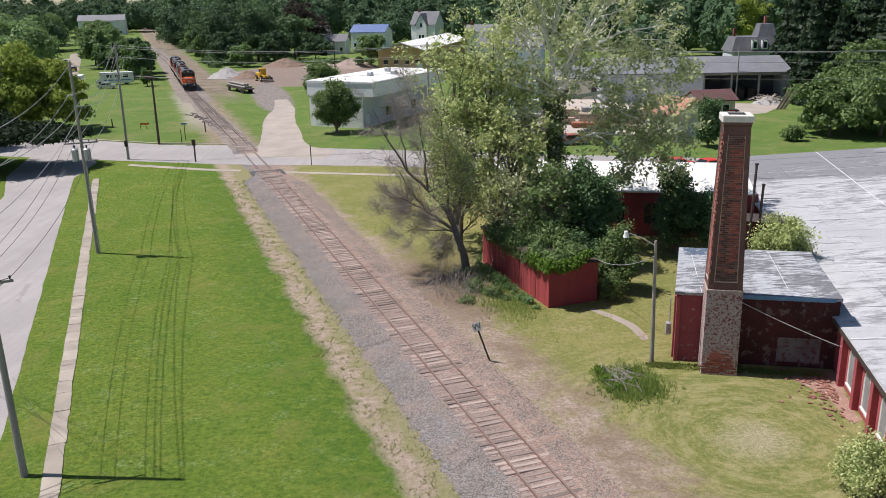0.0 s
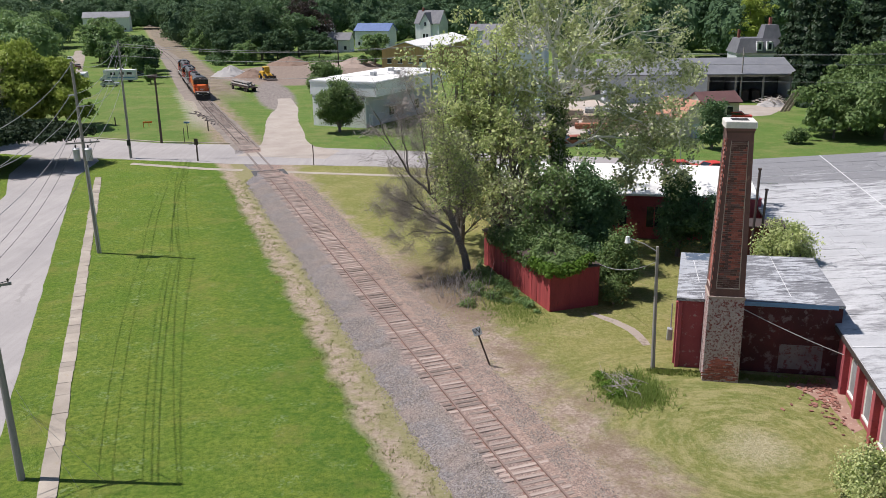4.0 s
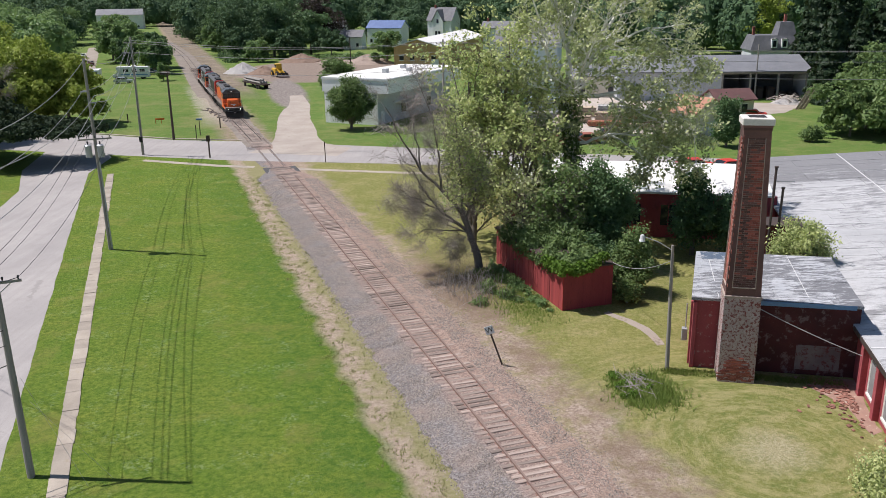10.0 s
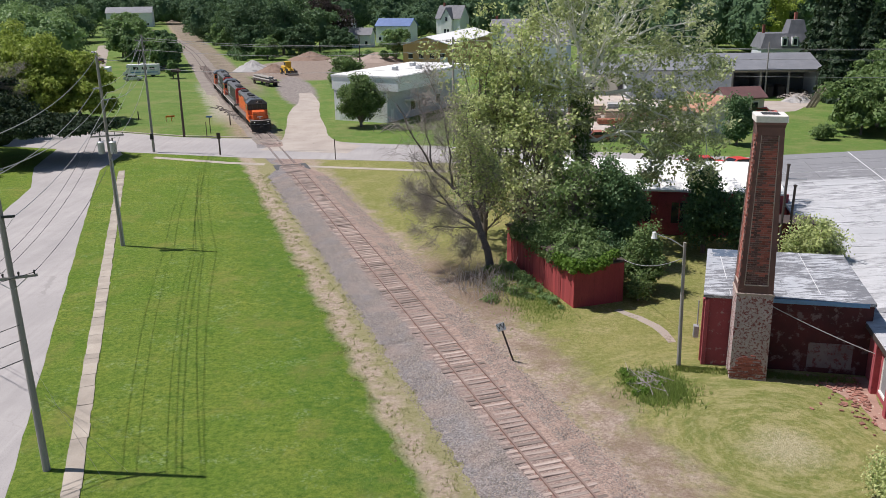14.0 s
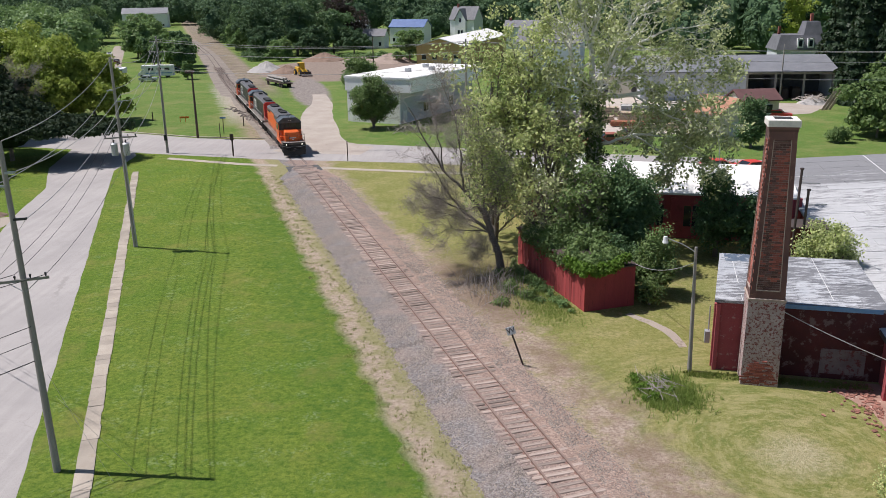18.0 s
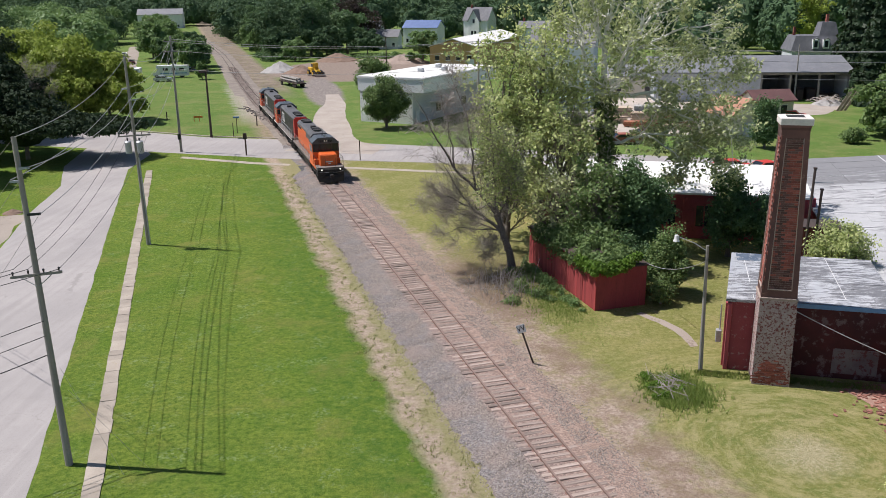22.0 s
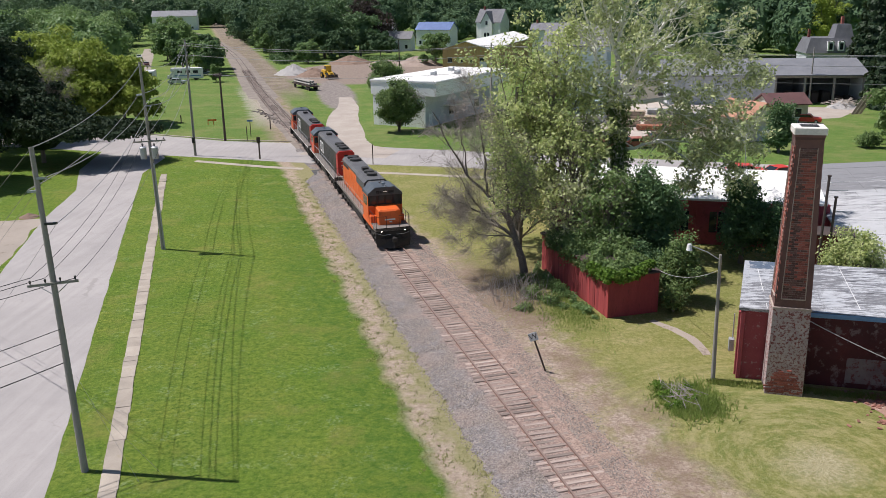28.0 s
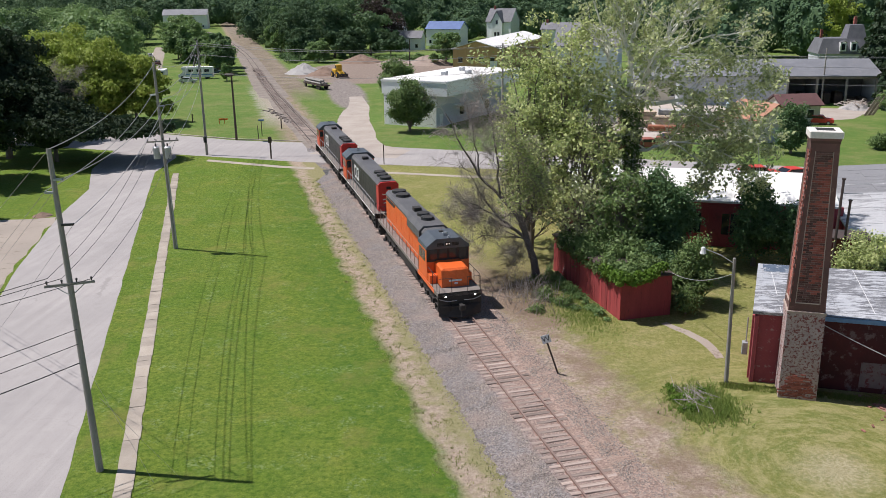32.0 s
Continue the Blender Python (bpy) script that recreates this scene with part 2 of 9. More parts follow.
    weeds = ramp(nt, fuzz(nt, at, 0.7, 7, 0.75), 0.48, 0.59)
    bald = maths(nt, "MULTIPLY", ramp(nt, maths(nt, "ABSOLUTE", maths(nt, "SUBTRACT", cw, 5.2)), 2.0, 0.8), ramp(nt, fuzz(nt, at, 0.25, 5, 0.7), 0.42, 0.58))
    straw = mixc(nt, ramp(nt, n5, 0.4, 0.62), (0.46, 0.378, 0.295), (0.31, 0.245, 0.185))
    verge = mixc(nt, maths(nt, "MULTIPLY", maths(nt, "MAXIMUM", weeds, ramp(nt, cw, -4.9, -4.1)), maths(nt, "ADD", 0.42, maths(nt, "MULTIPLY", ramp(nt, cw, -5.2, -4.0), 0.2))), mixc(nt, 0.7, dirt, straw), mixc(nt, n3, (0.14, 0.18, 0.045), (0.28, 0.27, 0.09)))
    # compose across the line
    reach = maths(nt, "ADD", cw, maths(nt, "MULTIPLY", ramp(nt, run, 52.0, 74.0), 2.4))
    right = mixc(nt, ramp(nt, reach, 6.9, 4.9), dry, mixc(nt, maths(nt, "MULTIPLY", weeds, 0.5), dirt, dry))
    right = mixc(nt, maths(nt, "MULTIPLY", maths(nt, "MULTIPLY", bald, ramp(nt, run, 70.0, 54.0)), 0.75), right, mixc(nt, ramp(nt, n3, 0.4, 0.65), (0.185, 0.13, 0.095), (0.29, 0.22, 0.155)))
    lx, ly = maths(nt, "SUBTRACT", x, 1.8), maths(nt, "MULTIPLY", maths(nt, "SUBTRACT", y, 60.0), 0.6)
    litter = maths(nt, "ADD", maths(nt, "SQRT", maths(nt, "ADD", maths(nt, "MULTIPLY", lx, lx), maths(nt, "MULTIPLY", ly, ly))), wob)
    litter = maths(nt, "MULTIPLY", ramp(nt, litter, 6.5, 2.5), ramp(nt, n3, 0.3, 0.6))
    right = mixc(nt, maths(nt, "MULTIPLY", litter, 0.85), right, mixc(nt, n4, (0.12, 0.085, 0.06), (0.24, 0.18, 0.13)))
    mid = mixc(nt, ramp(nt, cw, -0.5, 0.5), verge, right)
    col = mixc(nt, ramp(nt, maths(nt, "ADD", c, maths(nt, "MULTIPLY", wob, 0.55)), -5.4, -6.1), mid, lawn)
    # the yards north of the street
    north = ramp(nt, maths(nt, "ADD", y, maths(nt, "MULTIPLY", x, 0.28)), 112.0, 114.0)
    lush = mixc(nt, ramp(nt, n1, 0.35, 0.65), (0.105, 0.195, 0.045), (0.165, 0.235, 0.064))
    lush = mixc(nt, maths(nt, "MULTIPLY", ramp(nt, n2, 0.4, 0.7), 0.6), lush, (0.115, 0.165, 0.035))
    lush = mixc(nt, maths(nt, "MULTIPLY", ramp(nt, fuzz(nt, at, 0.5, 6, 0.75), 0.5, 0.65), 0.5), lush, (0.26, 0.255, 0.10))
    lush = mixc(nt, maths(nt, "MULTIPLY", ramp(nt, n3, 0.45, 0.65), 0.65), lush, (0.07, 0.12, 0.025))
    lush = mixc(nt, maths(nt, "MULTIPLY", ramp(nt, fuzz(nt, at, 0.09, 5, 0.7), 0.5, 0.62), 0.55), lush, (0.22, 0.225, 0.09))
    earth = mixc(nt, ramp(nt, n2, 0.35, 0.65), (0.36, 0.285, 0.22), (0.25, 0.195, 0.15))
    mud = mixc(nt, ramp(nt, n2, 0.35, 0.65), (0.31, 0.25, 0.205), (0.21, 0.165, 0.14))
    scruff = mixc(nt, maths(nt, "MULTIPLY", weeds, 0.7), earth, (0.17, 0.19, 0.06))
    band = maths(nt, "ABSOLUTE", maths(nt, "ADD", c, maths(nt, "ADD", maths(nt, "MULTIPLY", wob, 0.8), 1.4)))
    far = mixc(nt, ramp(nt, band, 4.6, 2.4), lush, scruff)
    bank = maths(nt, "ABSOLUTE", maths(nt, "ADD", maths(nt, "SUBTRACT", c, 2.2), maths(nt, "MULTIPLY", wob, 0.7)))
    worn = mixc(nt, ramp(nt, fuzz(nt, at, 0.22, 6, 0.75), 0.38, 0.62), (0.30, 0.245, 0.20), (0.165, 0.135, 0.11))
    worn = mixc(nt, maths(nt, "MULTIPLY", weeds, 0.5), worn, (0.20, 0.20, 0.08))
    far = mixc(nt, maths(nt, "MULTIPLY", ramp(nt, bank, 6.2, 4.4), ramp(nt, y, 176.0, 205.0)), far, worn)
    dx, dy = maths(nt, "SUBTRACT", x, -33.0), maths(nt, "SUBTRACT", y, 250.0)
    rad = maths(nt, "ADD", maths(nt, "ADD", maths(nt, "POWER", maths(nt, "ABSOLUTE", maths(nt, "DIVIDE", dx, 24.0)), 2.0),
                maths(nt, "POWER", maths(nt, "ABSOLUTE", maths(nt, "DIVIDE", dy, 38.0)), 2.0)), maths(nt, "MULTIPLY", wob, 0.12))
    far = mixc(nt, ramp(nt, rad, 1.05, 0.9), far, mud)
    rad2 = maths(nt, "ADD", maths(nt, "ADD", maths(nt, "POWER", maths(nt, "ABSOLUTE", maths(nt, "DIVIDE", maths(nt, "ADD", maths(nt, "ADD", x, 32.5), maths(nt, "MULTIPLY", maths(nt, "SUBTRACT", y, 190.0), 0.22)), 4.4)), 2.0),
                 maths(nt, "POWER", maths(nt, "ABSOLUTE", maths(nt, "DIVIDE", maths(nt, "SUBTRACT", y, 192.0), 32.0)), 2.0)), maths(nt, "MULTIPLY", wob, 0.2))
    far = mixc(nt, ramp(nt, rad2, 1.15, 0.7), far, mixc(nt, ramp(nt, n2, 0.4, 0.6), (0.19, 0.165, 0.15), (0.31, 0.275, 0.25)))
    shoulder = maths(nt, "ABSOLUTE", maths(nt, "ADD", maths(nt, "ADD", c, 4.2), maths(nt, "MULTIPLY", wob, 1.1)))
    shoulder = maths(nt, "MULTIPLY", ramp(nt, shoulder, 3.0, 1.6), maths(nt, "MULTIPLY", ramp(nt, y, 138.0, 152.0), ramp(nt, y, 215.0, 190.0)))
    far = mixc(nt, maths(nt, "MULTIPLY", shoulder, ramp(nt, n3, 0.35, 0.6)), far, mixc(nt, ramp(nt, n5, 0.42, 0.6), (0.47, 0.43, 0.38), (0.34, 0.30, 0.25)))
    col = mixc(nt, north, col, far)
    nt.links.new(col, b.inputs["Base Color"])
    b.inputs["Roughness"].default_value = 0.95
    b.inputs["Specular IOR Level"].default_value = 0.1
    hgt = maths(nt, "ADD", maths(nt, "ADD", n4, maths(nt, "MULTIPLY", n3, 1.6)), maths(nt, "MULTIPLY", n5, 2.4))
    bumped(nt, b, hgt, 0.6, 0.09)
    return m


def road_material():
    """Bleached asphalt: speckled grain, streaks along the traffic, old patches and a few hairline cracks."""
    m, nt, b = graph("pale_asphalt")
    at = coords(nt, True)
    f1, f2, f3 = fuzz(nt, at, 0.14, 5), fuzz(nt, at, 16.0, 4, 0.75), fuzz(nt, at, 0.9, 6, 0.7)
    mp = nt.nodes.new("ShaderNodeMapping")
    mp.inputs["Rotation"].default_value = (0, 0, radians(-18))
    mp.inputs["Scale"].default_value = (1.6, 0.07, 1.0)
    nt.links.new(at, mp.inputs[0])
    streak = fuzz(nt, mp.outputs[0], 1.0, 5, 0.65)
    col = mixc(nt, ramp(nt, f1, 0.35, 0.65), (0.325, 0.305, 0.295), (0.39, 0.365, 0.35))
    col = mixc(nt, maths(nt, "MULTIPLY", ramp(nt, streak, 0.45, 0.68), 0.42), col, (0.27, 0.252, 0.245))
    col = mixc(nt, maths(nt, "MULTIPLY", ramp(nt, streak, 0.42, 0.28), 0.4), col, (0.45, 0.42, 0.40))
    col = mixc(nt, maths(nt, "MULTIPLY", ramp(nt, f3, 0.52, 0.7), 0.4), col, (0.27, 0.25, 0.24))
    col = mixc(nt, maths(nt, "MULTIPLY", ramp(nt, f2, 0.5, 0.7), 0.45), col, (0.20, 0.185, 0.175))
    vo = nd(nt, "ShaderNodeTexVoronoi", Scale=0.11)
    vo.feature = "DISTANCE_TO_EDGE"
    warp = nt.nodes.new("ShaderNodeVectorMath")
    warp.operation = "MULTIPLY_ADD"
    nz = nd(nt, "ShaderNodeTexNoise", Scale=1.4, Detail=6.0)
    nt.links.new(at, nz.inputs["Vector"])
    nt.links.new(nz.outputs["Color"], warp.inputs[0])
    warp.inputs[1].default_value = (1.2, 1.2, 0.0)
    nt.links.new(at, warp.inputs[2])
    nt.links.new(warp.outputs[0], vo.inputs["Vector"])
    crack = maths(nt, "MULTIPLY", ramp(nt, vo.outputs["Distance"], 0.004, 0.0015), ramp(nt, f1, 0.48, 0.6))
    col = mixc(nt, maths(nt, "MULTIPLY", crack, 0.3), col, (0.16, 0.15, 0.14))
    nt.links.new(col, b.inputs["Base Color"])
    b.inputs["Roughness"].default_value = 0.92
    bumped(nt, b, f2, 0.3, 0.01)
    return m


def roof_material(name="weathered_silver_roof", low=(0.46, 0.47, 0.49), high=(0.63, 0.64, 0.66), bare=(0.17, 0.17, 0.175), at0=0.50, at1=0.645, mottle=0.5, fine=2.0, turned=0.19):
    """Silver roof coating, worn through to dark felt in streaks, more so towards the far end."""
    m, nt, b = graph(name)
    at = coords(nt, True)
    sep = nt.nodes.new("ShaderNodeSeparateXYZ")
    nt.links.new(at, sep.inputs[0])
    st = coords(nt, True, (0.36, 1.3, 1.0))
    streak, blot, grain = fuzz(nt, st, fine, 8, 0.78), fuzz(nt, at, 0.16, 4, 0.6), fuzz(nt, at, 7.0, 5, 0.75)
    age = maths(nt, "ADD", maths(nt, "MULTIPLY", maths(nt, "SUBTRACT", blot, 0.5), mottle), maths(nt, "MULTIPLY", ramp(nt, maths(nt, "ADD", maths(nt, "ADD", sep.outputs[1], maths(nt, "MULTIPLY", sep.outputs[0], 0.222)), maths(nt, "MULTIPLY", maths(nt, "SUBTRACT", blot, 0.5), 3.0)), 82.4, 84.0), turned))
    rnd = nt.nodes.new("ShaderNodeObjectInfo").outputs["Random"]
    age = maths(nt, "ADD", age, maths(nt, "MULTIPLY", maths(nt, "SUBTRACT", rnd, 0.5), 0.05))
    k = ramp(nt, maths(nt, "ADD", streak, age), at0, at1)
    col = mixc(nt, ramp(nt, blot, 0.35, 0.65), low, high)
    col = mixc(nt, maths(nt, "MULTIPLY", k, 0.85), col, bare)
    col = mixc(nt, maths(nt, "MULTIPLY", ramp(nt, grain, 0.5, 0.72), 0.45), col, (0.33, 0.325, 0.325))
    col = mixc(nt, maths(nt, "MULTIPLY", ramp(nt, fuzz(nt, at, 1.4, 6, 0.75), 0.52, 0.64), 0.35), col, (0.30, 0.30, 0.31))
    nt.links.new(col, b.inputs["Base Color"])
    b.inputs["Roughness"].default_value = 0.75
    bumped(nt, b, grain, 0.4, 0.02)
    return m


M = {}
M["ground"] = ground_material()
M["road"] = road_material()
M["gravel"] = surface("pale_gravel", (0.42, 0.37, 0.32), (0.34, 0.29, 0.25), 0.95, big=0.3, small=20, worn=(0.26, 0.23, 0.19), wear=0.6, world_space=True)
M["lot"] = surface("parking_gravel", (0.30, 0.26, 0.22), (0.36, 0.31, 0.26), 0.95, big=0.2, small=18, worn=(0.22, 0.18, 0.14), wear=0.57, world_space=True)
M["slab"] = surface("old_concrete", (0.30, 0.26, 0.215), (0.40, 0.35, 0.29), 0.9, big=0.6, small=18, worn=(0.33, 0.28, 0.21), wear=0.6, per_piece=0.14, world_space=True)
M["stone"] = ballast_material()
M["tie"] = surface("weathered_tie", (0.25, 0.195, 0.168), (0.355, 0.29, 0.25), 0.95, big=1.5, small=30, stretch=(0.4, 6, 3), worn=(0.17, 0.12, 0.10), wear=0.6, per_piece=0.45)
M["rail"] = surface("rusty_rail", (0.20, 0.115, 0.092), (0.25, 0.15, 0.122), 0.85, metal=0.0, big=2, small=30)
M["railtop"] = surface("worn_rail_head", (0.205, 0.138, 0.115), (0.255, 0.178, 0.15), 0.7, metal=0.0, big=2, small=30)
# soot, plus the boiler house front's shade darkened into the same colour
M["shadedsoot"] = surface("sooty_shaded_red_paint", (0.095, 0.022, 0.023), (0.05, 0.015, 0.016), 0.9, big=0.5, small=7, worn=(0.155, 0.105, 0.105), wear=0.54, bump=0.5)
M["pole"] = surface("grey_pole_wood", (0.27, 0.25, 0.23), (0.35, 0.33, 0.30), 0.9, big=1, small=20, stretch=(6, 6, 0.4))
M["darkpole"] = surface("dark_pole_wood", (0.075, 0.055, 0.045), (0.10, 0.075, 0.06), 0.9, big=1, small=20, stretch=(6, 6, 0.4))
M["wire"] = surface("grey_cable", (0.30, 0.30, 0.30), (0.36, 0.36, 0.36), 0.6)
M["blackwire"] = surface("black_cable", (0.03, 0.03, 0.03), (0.04, 0.04, 0.04), 0.6)
M["steel"] = surface("grey_steel", (0.38, 0.40, 0.42), (0.46, 0.48, 0.5), 0.5, metal=0.4)
M["white"] = surface("white_paint", (0.74, 0.75, 0.76), (0.80, 0.80, 0.80), 0.7, big=0.4, small=6, worn=(0.62, 0.62, 0.62), wear=0.62)
M["cream"] = surface("cream_sheet_siding", (0.80, 0.765, 0.715), (0.85, 0.82, 0.775), 0.65, big=0.4, small=6, stretch=(6, 6, 0.4))
M["palegravel"] = surface("bleached_yard_gravel", (0.50, 0.44, 0.385), (0.42, 0.365, 0.315), 0.95, big=0.3, small=6, worn=(0.31, 0.265, 0.22), wear=0.58, world_space=True)
M["brickdust"] = surface("brick_dust_and_earth", (0.36, 0.225, 0.175), (0.27, 0.165, 0.13), 0.95, big=1.2, small=14, worn=(0.44, 0.34, 0.28), wear=0.57, world_space=True)
M["brightwhite"] = surface("bright_white_siding", (0.84, 0.86, 0.88), (0.88, 0.89, 0.90), 0.6, big=0.4, small=6, stretch=(6, 6, 0.4))
M["greywall"] = surface("grey_block_wall", (0.50, 0.52, 0.56), (0.57, 0.59, 0.62), 0.85, big=0.4, small=6, worn=(0.42, 0.43, 0.46), wear=0.6)
M["whiteroof"] = surface("white_roof_coating", (0.78, 0.77, 0.74), (0.84, 0.83, 0.80), 0.75, big=0.2, small=4, worn=(0.62, 0.60, 0.56), wear=0.63)
M["oldroof"] = roof_material(low=(0.40, 0.405, 0.415), high=(0.55, 0.555, 0.565), bare=(0.15, 0.15, 0.157), at0=0.49, at1=0.63, mottle=0.42, fine=1.3, turned=0.20)
M["feltroof"] = roof_material("patched_felt_roof", (0.36, 0.38, 0.41), (0.62, 0.63, 0.65), (0.085, 0.088, 0.10), 0.43, 0.53, 0.9, 3.0, 0.0)
M["seam"] = surface("pale_roof_seam", (0.58, 0.58, 0.58), (0.68, 0.68, 0.68), 0.8, big=1, small=9)
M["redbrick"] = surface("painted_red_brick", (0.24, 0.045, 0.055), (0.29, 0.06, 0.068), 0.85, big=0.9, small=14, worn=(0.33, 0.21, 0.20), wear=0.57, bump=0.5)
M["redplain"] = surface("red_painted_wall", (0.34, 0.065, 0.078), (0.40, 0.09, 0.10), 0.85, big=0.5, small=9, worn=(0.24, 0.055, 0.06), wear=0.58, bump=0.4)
M["peeled"] = surface("peeling_brick_paint", (0.47, 0.39, 0.375), (0.36, 0.285, 0.27), 0.9, big=2.6, small=18, worn=(0.20, 0.06, 0.055), wear=0.505, bump=0.6)
M["barebrick"] = surface("bare_orange_brick", (0.37, 0.12, 0.09), (0.25, 0.078, 0.06), 0.9, big=0.8, small=12, worn=(0.52, 0.33, 0.26), wear=0.6, per_piece=0.35, bump=0.5)
M["darkbrick"] = surface("sooty_brick", (0.17, 0.088, 0.074), (0.11, 0.06, 0.055), 0.9, big=0.8, small=12, worn=(0.25, 0.14, 0.11), wear=0.6, per_piece=0.35, bump=0.5)
M["mortar"] = surface("pale_mortar", (0.42, 0.34, 0.29), (0.34, 0.27, 0.23), 0.95, big=1, small=12)
M["cap"] = surface("white_cap_stone", (0.66, 0.63, 0.58), (0.74, 0.71, 0.66), 0.85, big=1, small=10)
M["bluetrim"] = surface("blue_tarp_fascia", (0.10, 0.22, 0.40), (0.14, 0.28, 0.46), 0.5, big=0.6, small=4)
M["darkmetal"] = surface("dark_rusty_metal", (0.07, 0.055, 0.05), (0.10, 0.07, 0.06), 0.7, metal=0.3)
M["glass"] = graph("window_glass")[0]
_b = M["glass"].node_tree.nodes["Principled BSDF"]
_b.inputs["Base Color"].default_value = (0.02, 0.025, 0.03, 1)
_b.inputs["Roughness"].default_value = 0.08
M["dark"] = surface("dark_interior", (0.02, 0.02, 0.022), (0.03, 0.03, 0.03), 0.9)
M["orange"] = surface("orange_locomotive_paint", (0.72, 0.125, 0.024), (0.78, 0.148, 0.032), 0.42, big=0.5, small=5, bump=0.08)
M["locored"] = surface("red_locomotive_paint", (0.50, 0.03, 0.03), (0.56, 0.042, 0.038), 0.45, big=0.5, small=5, bump=0.08)
M["locoblack"] = surface("black_locomotive_paint", (0.022, 0.023, 0.026), (0.04, 0.04, 0.044), 0.5, big=0.5, small=5, bump=0.1)
M["cabroof"] = surface("dark_blue_grey_roof_paint", (0.055, 0.068, 0.082), (0.085, 0.10, 0.115), 0.5, big=0.6, small=6, bump=0.1)
M["locoorange"] = surface("red_orange_cab_paint", (0.64, 0.085, 0.035), (0.70, 0.11, 0.045), 0.45, big=0.5, small=5, bump=0.08)
M["locoroof"] = surface("sooty_grey_roof_paint", (0.078, 0.078, 0.082), (0.12, 0.118, 0.12), 0.6, big=0.6, small=6, bump=0.1)
M["logowhite"] = surface("white_lettering", (0.72, 0.72, 0.72), (0.78, 0.78, 0.78), 0.5)
M["lamp"], _nt, _b = graph("lit_lamp_lens")
_b.inputs["Emission Color"].default_value = (1.0, 0.93, 0.8, 1)
_b.inputs["Emission Strength"].default_value = 4.0
M["dimlamp"], _nt, _b = graph("dim_lamp_lens")
_b.inputs["Emission Color"].default_value = (1.0, 0.93, 0.8, 1)
_b.inputs["Emission Strength"].default_value = 0.5
M["bark"] = surface("grey_bark", (0.16, 0.135, 0.115), (0.22, 0.19, 0.165), 0.95, big=2, small=14, stretch=(3, 3, 0.6), bump=0.8, depth=0.03)
M["sycbark"] = surface("mottled_pale_bark", (0.72, 0.70, 0.65), (0.82, 0.80, 0.76), 0.85, big=1.5, small=8, worn=(0.36, 0.32, 0.26), wear=0.58, bump=0.4)
M["twig"] = surface("bare_twigs", (0.30, 0.26, 0.24), (0.38, 0.335, 0.31), 0.95)
M["deep"] = leafy("deep_green_leaves", (0.04, 0.10, 0.042), (0.165, 0.265, 0.115), glow=0.27)
M["mid"] = leafy("mid_green_leaves", (0.10, 0.195, 0.068), (0.27, 0.39, 0.15), glow=0.34)
M["woods"] = leafy("woodland_leaves", (0.028, 0.066, 0.036), (0.12, 0.20, 0.09), vary=0.6, glow=0.12, gloss=0.8)
M["lime"] = leafy("yellow_green_leaves", (0.19, 0.27, 0.04), (0.46, 0.53, 0.10), glow=0.42)
# green foliage with the crowns' shadowed side put into the leaf colour
M["shade"] = leafy("shade_darkened_leaves", (0.012, 0.027, 0.013), (0.036, 0.064, 0.027), glow=0.06, gloss=0.8)
M["vine"] = leafy("bright_vine_leaves", (0.09, 0.18, 0.02), (0.15, 0.26, 0.035), glow=0.3)
M["conifer"] = leafy("conifer_needles", (0.016, 0.036, 0.016), (0.032, 0.06, 0.024), glow=0.1)
M["purple"] = leafy("dark_purple_leaves", (0.03, 0.016, 0.02), (0.05, 0.03, 0.03), glow=0.15)
M["ivy"] = leafy("dark_ivy_leaves", (0.05, 0.095, 0.03), (0.18, 0.25, 0.085), glow=0.25)
M["maple"] = leafy("maple_leaves", (0.065, 0.13, 0.042), (0.25, 0.34, 0.125), vary=0.6, glow=0.32)
M["grass"] = leafy("grass_blades", (0.12, 0.18, 0.032), (0.25, 0.28, 0.08), vary=0.6, glow=0.35)
M["strawgrass"] = leafy("straw_and_weeds", (0.48, 0.43, 0.23), (0.27, 0.31, 0.10), glow=0.45)


